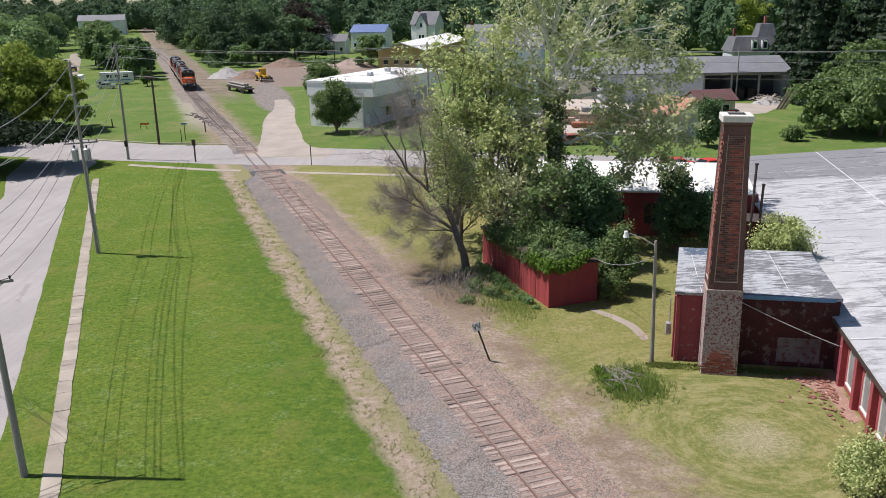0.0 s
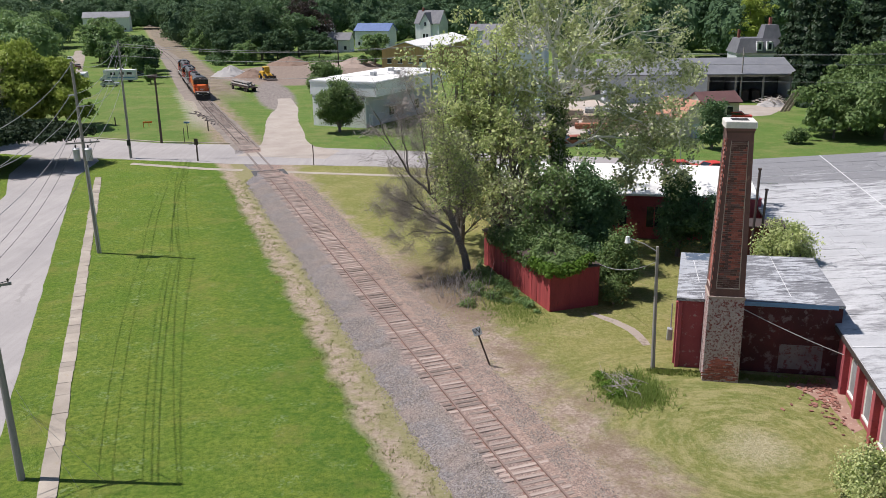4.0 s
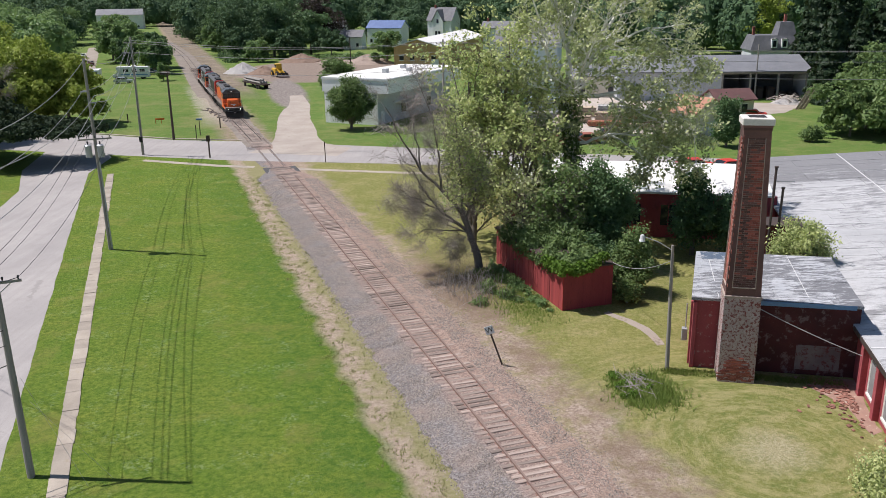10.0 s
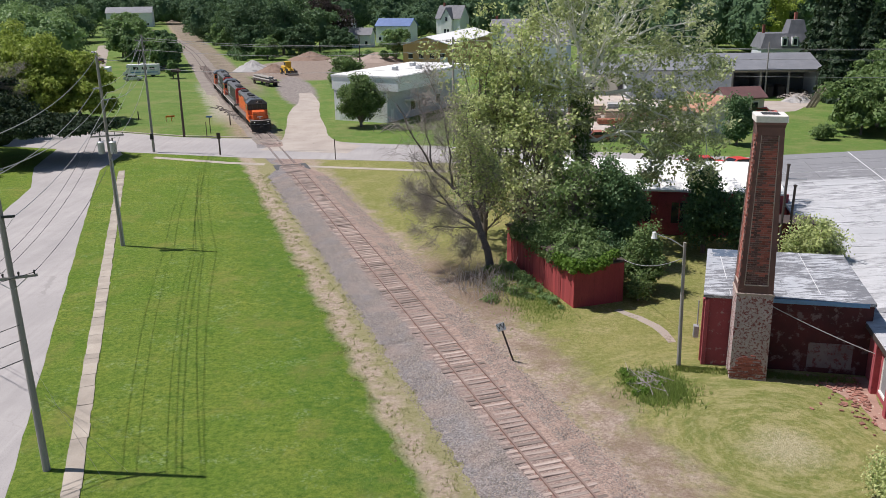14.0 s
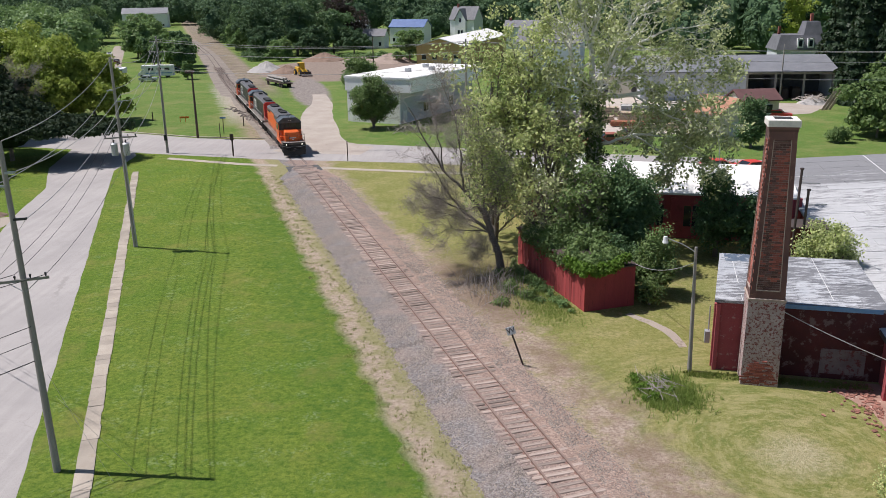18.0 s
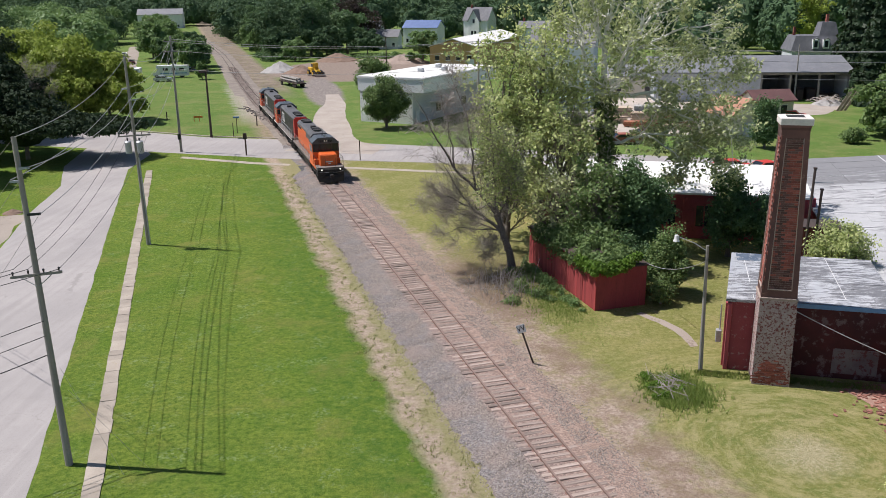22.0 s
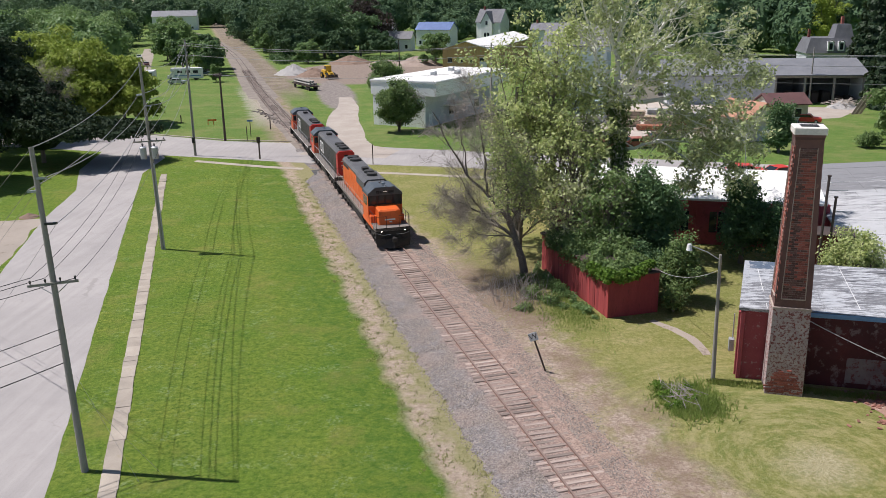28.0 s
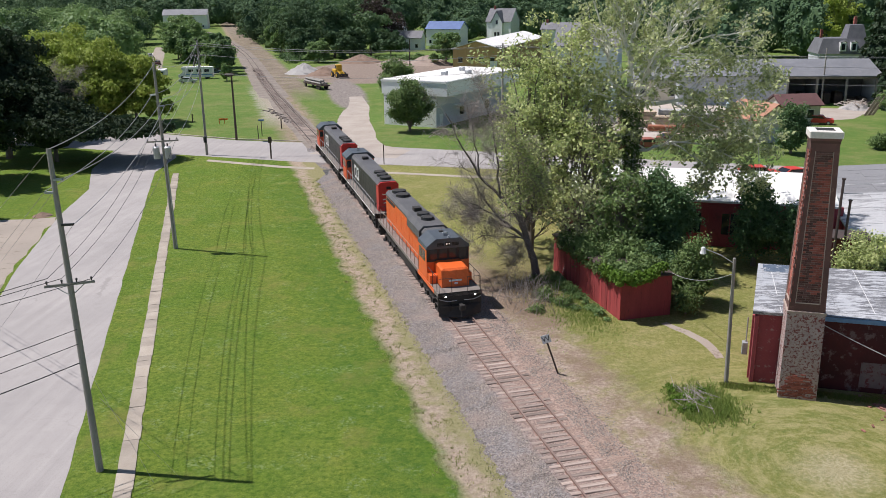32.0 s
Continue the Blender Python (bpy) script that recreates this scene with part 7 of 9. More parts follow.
def mansard_house():
    root = thing("mansard_house", "large grey house with slate mansard roof and dormers", "house", pose(86.2, 222, 0, 0, 0, -6) @ Matrix.Diagonal((0.77, 1, 1, 1)))
    part("wall", Mesh().box(-7.5, 7.5, -5, 5, -0.1, 5.8), M["greywall"], root)
    roof = Mesh()
    roof.add([(-8, -5.5, 5.8), (8, -5.5, 5.8), (8, 5.5, 5.8), (-8, 5.5, 5.8), (-6.4, -4, 9.4), (6.4, -4, 9.4), (6.4, 4, 9.4), (-6.4, 4, 9.4)],
             [(3, 2, 1, 0), (4, 5, 6, 7), (0, 1, 5, 4), (1, 2, 6, 5), (2, 3, 7, 6), (3, 0, 4, 7)])
    part("mansard_roof", roof, M["darkroof"], root)
    t = Mesh()
    t.add([(0.5, -4.2, 8.8), (6.8, -4.2, 8.8), (6.8, 2, 8.8), (0.5, 2, 8.8), (1.6, -3, 12.6), (5.7, -3, 12.6), (5.7, 1, 12.6), (1.6, 1, 12.6)],
          [(3, 2, 1, 0), (4, 5, 6, 7), (0, 1, 5, 4), (1, 2, 6, 5), (2, 3, 7, 6), (3, 0, 4, 7)])
    part("tower_roof", t, M["darkroof"], root)
    part("chimney", Mesh().box(3.8, 4.6, 0, 0.8, 11, 14.4), M["barebrick"], root)
    part("chimney", Mesh().box(-6.0, -5.3, 0, 0.8, 8.5, 11.4), M["barebrick"], root)
    for x in (-0.6, 2.6):
        d = part("dormer", Mesh().box(x - 0.9, x + 0.9, -5.6, -4, 6.4, 8.6), M["white"], root)
        part("pane", Mesh().box(x - 0.5, x + 0.5, -5.66, -5.6, 6.7, 8.2), M["glass"], d)
        part("hood", Mesh().tube([(x - 1.0, -5.7, 8.5), (x, -5.7, 9.0), (x + 1.0, -5.7, 8.5)], 0.16, 5), M["greyroof"], d)
    for x in (-5, -2, 1, 4):
        part("window", Mesh().box(x, x + 1.2, -5.06, -5, 2.0, 4.0), M["glass"], root)


open_shed()
mansard_house()
gable_house("depot_building", "distant pale depot with grey roof", -217, 612, 12, 30, 14, 9.5, 3.6, M["white"], M["longroof"], 5, "building")
gable_house("distant_store", "distant pale flat store building", -300, 640, 12, 30, 14, 10.5, 1.6, M["white"], M["whiteroof"], 5, "building")
gable_house("distant_red_store", "distant dark red building roof", -335, 620, 12, 26, 14, 14.0, 1.6, M["darkred"], M["greyroof"], 5, "building")


# ---- yard: heaps, loader, flat wagon, vehicles ----
def heap(name, x, y, r, h, material, label, seed):
    g = random.Random(seed)
    v, f, n = [(x, y, h)], [], 26
    for ring in range(1, 7):
        for k in range(n):
            a = 2 * math.pi * k / n
            rr = r * ring / 6 * (1 + g.uniform(-0.07, 0.07))
            z = h * (1 - ring / 6) ** 1.05 + g.uniform(-0.05, 0.09) * h * (ring < 6)
            v.append((x + rr * math.cos(a), y + rr * math.sin(a), z if ring < 6 else -0.05))
    f += [(0, 1 + k, 1 + (k + 1) % n) for k in range(n)]
    for ring in range(5):
        o = 1 + ring * n
        f += [(o + k, o + n + k, o + n + (k + 1) % n, o + (k + 1) % n) for k in range(n)]
    tagged(part(name, Mesh().add(v, f), material), label, "heap", "yard heaps")


M["greyheap"] = surface("grey_gravel_heap", (0.36, 0.35, 0.34), (0.43, 0.41, 0.39), 0.95, big=0.4, small=6, world_space=True)
M["brownheap"] = surface("brown_earth_heap", (0.20, 0.135, 0.10), (0.26, 0.18, 0.135), 0.95, big=0.4, small=6, world_space=True)
M["sandheap"] = surface("pinkish_sand_heap", (0.30, 0.235, 0.195), (0.36, 0.285, 0.24), 0.95, big=0.4, small=6, world_space=True)
heap("gravel_mound", -53.5, 243, 5.5, 3.0, M["greyheap"], "pale grey gravel heap in the yard", 1)
heap("earth_mound", -46.5, 238, 5.0, 2.2, M["brownheap"], "brown earth heap in the yard", 2)
heap("sand_mound", -31.0, 276, 6.0, 1.7, M["sandheap"], "broad pinkish sand heap", 3)
heap("sand_mound", -20.5, 272, 8.0, 2.8, M["sandheap"], "broad pinkish sand heap", 4)
heap("earth_mound", -43, 282, 7.5, 2.6, M["brownheap"], "brown earth heap at the yard's back", 5)
heap("rubble_mound", 66.2, 159.5, 2.9, 1.5, M["greyheap"], "heap of pale rubble before the open shed", 6)
drift = thing("branch_heap", "heap of bleached cut branches before the open shed", "branches")
gh = random.Random(35)
for i in range(46):
    a, l = gh.uniform(0, 6.28), gh.uniform(1.2, 2.8)
    bx, by, bz = 66.2 + gh.gauss(0, 1.1), 159.2 + gh.gauss(0, 0.8), gh.uniform(0.25, 1.3)
    part("branch", Mesh().tube([(bx, by, bz), (bx + math.cos(a) * l * 0.5, by + math.sin(a) * l * 0.5, bz + gh.uniform(-0.1, 0.7)), (bx + math.cos(a) * l, by + math.sin(a) * l, bz + gh.uniform(-0.3, 0.8))], [0.09, 0.06, 0.02], 4), M["deadstick"], drift)
for k in range(3):
    plank_ = part("leaning_plank", Mesh().box(-0.22, 0.22, -0.06, 0.06, 0.0, 4.6, 0.02), M["tie"])
    plank_.matrix_basis = pose(64.2 + 0.75 * k, 150.5 + 0.3 * k, -0.03, 4, 27, -10)
    tagged(plank_, "weathered plank leaning towards the spruce", "plank", "leaning planks")
heap("straw_heap", 86, 160, 3.5, 1.4, M["sandheap"], "low yellowish heap on the grass", 7)
heap("stone_mound", -45.6, 81.0, 1.0, 0.45, M["brownheap"], "small heap of stones by the lot", 8)


def wheel_loader():
    root = thing("wheel_loader", "yellow wheel loader parked in the yard", "loader", pose(-41.0, 229, 0, 0, 0, -60))
    part("rear_body", Mesh().box(-3.2, -0.2, -0.9, 0.9, 0.9, 2.2, 0.15), M["yellow"], root)
    part("cab", Mesh().box(-1.2, 0.4, -0.75, 0.75, 2.0, 3.4, 0.1), M["yellow"], root)
    for sy in (-1, 1):
        part("cab_window", Mesh().box(-1.0, 0.2, sy * 0.77 - 0.01, sy * 0.77 + 0.01, 2.4, 3.2), M["glass"], root)
        for x in (-2.3, 1.3):
            w = part("wheel", Mesh().tube([(x, sy * 0.75, 0.8), (x, sy * 0.85, 0.8), (x, sy * 1.3, 0.8)], [0.75, 0.8, 0.78], 16), M["undercarriage"], root)
            part("rim", Mesh().tube([(x, sy * 1.3, 0.8), (x, sy * 1.33, 0.8)], 0.4, 12), M["yellow"], w)
        part("lift_arm", Mesh().side([(0.3, 1.9), (0.6, 2.0), (3.2, 0.9), (3.1, 0.6)], sy * 0.55 - 0.1, sy * 0.55 + 0.1), M["yellow"], root)
    part("front_frame", Mesh().box(0.0, 2.0, -0.55, 0.55, 0.8, 1.6, 0.1), M["yellow"], root)
    part("bucket", Mesh().side([(2.9, 0.1), (4.2, 0.1), (4.0, 0.3), (3.2, 0.5), (3.1, 1.2), (2.8, 1.2)], -1.4, 1.4), M["darkmetal"], root)


def flat_trailer(x, y, yaw):
    root = thing("pole_trailer", "long trailer loaded with weathered grey poles", "trailer", pose(x, y, 0, 0, 0, yaw))
    part("bed", Mesh().box(-6, 6, -1.2, 1.2, 0.9, 1.15), M["darkmetal"], root)
    for k, (yy, z) in enumerate(((-0.8, 1.45), (0.0, 1.45), (0.8, 1.45), (-0.4, 1.95), (0.4, 1.95))):
        part("log", Mesh().tube([(-5.6 - 0.3 * (k % 2), yy, z), (5.6 - 0.4 * k, yy * 1.1, z)], 0.24, 8), M["pole"], root)
    for xx in (-4.6, 3.4, 4.6):
        for sy in (-1, 1):
            part("wheel", Mesh().tube([(xx, sy * 0.8, 0.5), (xx, sy * 1.1, 0.5)], 0.5, 14), M["undercarriage"], root)


def car(x, y, yaw, paint, label, name="car", scale=1.0, category="car"):
    root = thing(name, label, category, pose(x, y, 0, 0, 0, yaw), "parked vehicles")
    part("body", Mesh().side([(-2.2, 0.35), (2.2, 0.35), (2.25, 0.75), (2.1, 0.9), (1.0, 1.0), (0.5, 1.45), (-1.2, 1.48), (-1.9, 1.05), (-2.25, 0.95)], -0.88, 0.88), paint, root)
    for sy in (-1, 1):
        part("side_window", Mesh().side([(0.85, 1.02), (0.45, 1.38), (-1.15, 1.4), (-1.6, 1.05)], sy * 0.89 - 0.01, sy * 0.89 + 0.01), M["glass"], root)
        for xx in (-1.4, 1.4):
            w = part("wheel", Mesh().tube([(xx, sy * 0.68, 0.33), (xx, sy * 0.92, 0.33)], 0.33, 14), M["undercarriage"], root)
            part("rim", Mesh().tube([(xx, sy * 0.92, 0.33), (xx, sy * 0.93, 0.33)], 0.2, 10), M["steel"], w)
    part("windscreen", Mesh().add([(0.98, -0.75, 1.03), (0.98, 0.75, 1.03), (0.54, 0.7, 1.44), (0.54, -0.7, 1.44)], [(0, 1, 2, 3)]), M["glass"], root)
    part("rear_window", Mesh().add([(-1.88, -0.75, 1.1), (-1.88, 0.75, 1.1), (-1.26, 0.7, 1.475), (-1.26, -0.7, 1.475)], [(3, 2, 1, 0)]), M["glass"], root)
    return root


def motorhome(x, y, yaw):
    root = thing("motorhome", "white motorhome with blue stripe parked on the grass", "motorhome", pose(x, y, 0, 0, 0, yaw), "parked vehicles")
    part("body", Mesh().side([(-4.2, 0.5), (3.0, 0.5), (3.0, 2.2), (3.9, 2.4), (3.9, 3.2), (-4.2, 3.2)], -1.2, 1.2), M["white"], root)
    part("cab", Mesh().side([(3.0, 0.45), (4.9, 0.45), (4.9, 1.25), (4.2, 1.4), (3.7, 2.1), (3.0, 2.2)], -1.05, 1.05), M["white"], root)
    for sy in (-1, 1):
        part("stripe", Mesh().box(-4.1, 2.9, sy * 1.205 - 0.01, sy * 1.205 + 0.01, 1.1, 1.35), M["signblue"], root)
        for a in (-3.4, -1.4, 0.8):
            part("side_window", Mesh().box(a, a + 1.3, sy * 1.205 - 0.01, sy * 1.205 + 0.01, 1.9, 2.6), M["glass"], root)
        for xx in (-2.6, 3.9):
            part("wheel", Mesh().tube([(xx, sy * 0.85, 0.42), (xx, sy * 1.12, 0.42)], 0.42, 14), M["undercarriage"], root)
    part("windscreen", Mesh().add([(4.22, -0.95, 1.42), (4.22, 0.95, 1.42), (3.74, 0.9, 2.1), (3.74, -0.9, 2.1)], [(0, 1, 2, 3)]), M["glass"], root)
    part("roof_unit", Mesh().box(-1.0, 0.2, -0.5, 0.5, 3.2, 3.5, 0.1), M["white"], root)


def camper(x, y, yaw):
    root = thing("camper_trailer", "small white camper trailer beside parked cars", "camper", pose(x, y, 0, 0, 0, yaw), "parked vehicles")
    part("body", Mesh().side([(-2.6, 0.6), (2.3, 0.5), (2.7, 1.2), (2.5, 2.7), (-2.4, 2.8), (-2.7, 1.6)], -1.1, 1.1), M["white"], root)
    part("end_window", Mesh().box(2.55, 2.68, -0.7, 0.7, 1.6, 2.3), M["glass"], root)
    part("hitch", Mesh().box(2.5, 3.6, -0.06, 0.06, 0.45, 0.6), M["undercarriage"], root)
    for sy in (-1, 1):
        part("wheel", Mesh().tube([(-0.2, sy * 0.85, 0.36), (-0.2, sy * 1.08, 0.36)], 0.36, 14), M["undercarriage"], root)


M["boothblue"] = surface("faded_blue_plastic", (0.16, 0.30, 0.38), (0.2, 0.34, 0.42), 0.6)
M["yellow"] = surface("yellow_machine_paint", (0.62, 0.36, 0.02), (0.68, 0.42, 0.03), 0.5)
M["silver"] = surface("silver_car_paint", (0.48, 0.52, 0.56), (0.52, 0.56, 0.6), 0.3, metal=0.4)
M["bluecar"] = surface("dark_blue_car_paint", (0.04, 0.07, 0.13), (0.05, 0.09, 0.16), 0.3)
M["maroncar"] = surface("dark_maroon_car_paint", (0.09, 0.03, 0.03), (0.11, 0.04, 0.035), 0.3)
M["redpaint"] = surface("red_machine_paint", (0.55, 0.04, 0.03), (0.6, 0.06, 0.04), 0.5)
wheel_loader()
flat_trailer(-42.0, 203, -58)
motorhome(-79.6, 229, 185)
camper(-88.6, 227, -78)
car(-78.2, 217.5, 8, M["silver"], "silver car parked before the motorhome")
car(-86, 246, 20, M["bluecar"], "dark blue pickup parked behind the campers")
car(-79.5, 243, 20, M["bluecar"], "dark blue car parked behind the campers")
car(-110, 279, 110, M["maroncar"], "dark maroon car on the lane")
car(-127, 316, 110, M["white"], "white car on the lane")
car(31.0, 99.0, 0, M["redpaint"], "red machine parked behind the mill", "red_machine", category="vehicle")
car(34.8, 98.0, 20, M["redpaint"], "red machine parked behind the mill", "red_machine", category="vehicle")
car(53.0, 141, -20, M["redpaint"], "red tractor parked near the shed", "red_tractor", category="tractor")
M["dullred"] = surface("dull_red_machine_paint", (0.27, 0.075, 0.05), (0.35, 0.12, 0.08), 0.8, big=1, small=8)
for tx, ty in ((22, 119), (26, 123), (17, 117)):
    car(tx, ty, 10, M["dullred"], "dull red farm machine behind the big tree", "field_machine", category="vehicle")


# ---- lumber yard behind the big tree ----
M["board"] = surface("stacked_boards", (0.42, 0.32, 0.22), (0.52, 0.42, 0.31), 0.9, big=0.6, small=9, stretch=(0.4, 5, 5), per_piece=0.35)
M["rustboard"] = surface("rusty_stacked_steel", (0.40, 0.16, 0.085), (0.30, 0.12, 0.075), 0.85, big=0.8, small=8, per_piece=0.35)
M["greyboard"] = surface("grey_stacked_boards", (0.40, 0.39, 0.37), (0.50, 0.49, 0.47), 0.9, big=0.6, small=9, stretch=(0.4, 5, 5), per_piece=0.3)
M["tarpblue"] = surface("pale_blue_container", (0.33, 0.42, 0.47), (0.42, 0.50, 0.54), 0.7, big=0.6, small=6, worn=(0.50, 0.50, 0.49), wear=0.6)


def lumber_stack(x, y, yaw, length, rows, cols, mat, label):
    root = thing("lumber_stack", label, "stack", pose(x, y, 0, 0, 0, yaw), "yard stacks")
    g = random.Random(int(x * 10 + y))
    data = [Mesh().box(-length / 2, length / 2 + 0.1 * i, -0.26, 0.26, 0, 0.16).data("board", M[mat]) for i in range(3)]
    for k in (-0.38, 0.0, 0.38):
        part("bearer", Mesh().box(k * length - 0.08, k * length + 0.08, -cols * 0.29, cols * 0.29, -0.05, 0.14), M["darkpole"], root)
    for r in range(rows):
        for c in range(cols):
            ob = new("board", data[g.randrange(3)])
            ob.parent, ob.matrix_basis = root, pose(g.uniform(-0.15, 0.15), (c - (cols - 1) / 2) * 0.58, 0.14 + r * 0.19, 0, 0, g.uniform(-0.8, 0.8))


def storage_box(x, y, yaw, w, d, h, mat, label):
    root = thing("storage_container", label, "container", pose(x, y, 0, 0, 0, yaw), "yard containers")
    part("body", Mesh().box(-w / 2, w / 2, -d / 2, d / 2, 0.1, h, 0.05), M[mat], root)
    for k in range(int(w / 0.6)):
        part("rib", Mesh().box(-w / 2 + 0.3 + k * 0.6, -w / 2 + 0.5 + k * 0.6, -d / 2 - 0.05, -d / 2, 0.2, h - 0.15), M[mat], root)
    part("door", Mesh().box(-w / 2 - 0.04, -w / 2, -d / 2 + 0.1, d / 2 - 0.1, 0.15, h - 0.1), M[mat], root)


for i, (x, y, yaw, ln, rows, cols, mat) in enumerate(((27.5, 134.5, -8, 6.0, 4, 3, "rustboard"), (34.0, 137.0, -12, 5.0, 6, 3, "rustboard"), (29.5, 140.5, -10, 5.5, 7, 4, "board"), (23.0, 139.0, -6, 5.0, 5, 3, "board"),
                                                      (36.5, 142.0, -14, 6.0, 8, 3, "greyboard"), (40.5, 136.0, -10, 4.5, 5, 3, "rustboard"), (31.5, 146.0, -10, 6.5, 9, 4, "greyboard"), (24.5, 146.0, -10, 6.0, 8, 4, "board"),
                                                      (33.0, 132.0, -12, 5.5, 3, 3, "board"), (18.0, 143.5, -6, 5.0, 6, 3, "greyboard"))):
    lumber_stack(x, y, yaw, ln, rows, cols, mat, {"rustboard": "stack of rusty orange steel lengths in the yard", "board": "stack of tan boards in the yard", "greyboard": "stack of weathered grey boards in the yard"}[mat])
storage_box(43.0, 148.0, -12, 6.0, 2.4, 2.6, "tarpblue", "pale blue storage container in the lumber yard")
storage_box(20.0, 150.5, -12, 8.0, 2.6, 2.9, "tarpblue", "long pale storage container behind the stacks")
sheet("yard_pad", [(14, 131), (44, 124), (50, 148), (58, 168), (24, 176), (18, 156)], 0.006, M["palegravel"], "pale trodden gravel of the lumber yard", "yard", 1.0)


# ---- trees ----
M["ash"] = leafy("yellow_green_ash_leaves", (0.24, 0.32, 0.11), (0.80, 0.83, 0.40), vary=0.8, glow=0.45, gloss=0.6)
M["twigbark"] = surface("dark_grey_bark", (0.13, 0.112, 0.10), (0.19, 0.165, 0.15), 0.95, big=2, small=14, bump=0.6)
M["tallgrass"] = leafy("tall_green_grass", (0.17, 0.27, 0.05), (0.38, 0.44, 0.14), glow=0.5)
M["syc"] = leafy("sycamore_leaves", (0.23, 0.285, 0.125), (0.71, 0.74, 0.40), vary=0.8, glow=0.42, gloss=0.6)


def sycamore():
    """The big open-crowned tree: ivy-clad bole, pale limbs fanning from one fork."""
    f = (-0.3, 0, 12.4)
    limbs = [([f, (-1.7, 0, 14.4), (-2.2, 0.3, 17.0), (-3.4, 0.5, 20.5)], 0.24), ([f, (-0.4, 0.3, 16.2), (0.2, 0.6, 19.0), (0.5, 0.5, 23.5)], 0.27),
             ([f, (1.2, -0.3, 15.2), (2.6, -0.5, 18.2), (3.6, -1.0, 22.5)], 0.25), ([f, (2.9, -0.6, 12.7), (5.0, -1.0, 13.4), (7.3, -1.2, 13.8), (9.2, -1.5, 13.2)], 0.19),
             ([(0.0, 0, 8.6), (1.2, -0.6, 8.9), (2.9, -1.3, 9.6), (6.0, -1.8, 9.4), (8.4, -2.2, 8.0)], 0.15), ([(1.2, -0.3, 15.2), (3.2, 0.4, 16.6), (6.0, 0.7, 17.6), (8.8, 0.8, 18.0)], 0.14),
             ([f, (0.0, 2.4, 15.4), (0.6, 4.6, 19.5)], 0.18), ([f, (0.3, -2.3, 14.6), (0.9, -4.6, 17.2)], 0.17), ([(-0.1, 0, 9.6), (-2.0, -0.8, 10.3), (-4.0, -1.5, 9.8)], 0.12),
             ([(-0.4, 0.3, 16.2), (-1.4, 0.0, 19.0), (-2.2, 0.2, 22.5)], 0.14), ([(2.0, -0.4, 16.8), (4.2, 0.8, 19.6), (6.6, 1.2, 22.0)], 0.15),
             ([(2.9, -0.6, 12.7), (5.6, -2.4, 11.2), (8.0, -3.0, 10.4)], 0.11), ([f, (2.2, 1.6, 13.9), (5.4, 2.2, 15.4), (8.2, 2.4, 15.8)], 0.15), ([f, (-2.6, -1.4, 13.4), (-4.6, -2.2, 14.6)], 0.13),
             ([(5.0, -1.0, 13.4), (7.6, -2.6, 12.0), (9.2, -3.0, 9.6), (9.6, -3.2, 7.2)], 0.08), ([(2.9, -1.3, 9.6), (5.0, -2.6, 8.4), (6.8, -3.0, 6.6)], 0.07), ([(6.0, 0.7, 17.6), (8.6, 0.0, 15.6), (10.2, -0.4, 13.0)], 0.08),
             ([(7.3, -1.2, 13.8), (8.8, -1.6, 11.8), (9.4, -1.8, 8.8)], 0.06), ([(5.0, -1.0, 13.4), (6.2, -0.4, 11.4), (7.0, 0.0, 8.8)], 0.06), ([(6.0, -1.8, 9.4), (7.6, -1.4, 7.8), (8.2, -1.2, 5.6)], 0.05), ([(2.9, -0.6, 12.7), (3.8, 0.8, 11.0), (4.6, 1.4, 9.0)], 0.06), ([(6.0, -1.8, 9.4), (5.2, -2.6, 7.6), (4.8, -3.0, 6.0)], 0.05)]
    root, ends = guided_tree("sycamore_tree", "tall thin-leaved sycamore with pale mottled limbs and an ivy-clad bole", 11.2, 68.8,
                             [(0.35, 0, -0.2), (0.3, 0, 5.0), (0.0, 0.05, 9.0), (-0.3, 0, 12.6)], 0.52, limbs, M["sycbark"], 21, 8, 0.30, 3, 2, 0.05, 0.6, spray="sycbark", sprays=1)
    hang_leaves(root, ends, 18000, 0.165, M["syc"], 0.27, 0.7, 0.54, 4)
    k = 5200
    z = 1.0 + 11.6 * rng.random(k)
    a = rng.uniform(0, 6.283, k)
    r = 0.5 + 0.7 * rng.random(k) ** 1.5 * (0.75 + 0.5 * np.sin(z * 1.9 + a))
    p = np.stack([0.35 - 0.65 * (z / 12.6) ** 2 + r * np.cos(a), r * np.sin(a), z], 1)
    part("ivy", quads("ivy", leaf_quads(p, np.stack([np.cos(a), np.sin(a), np.full(k, 0.5)], 1), 0.13), M["ivy"]), None, root, "dark ivy climbing the bole")


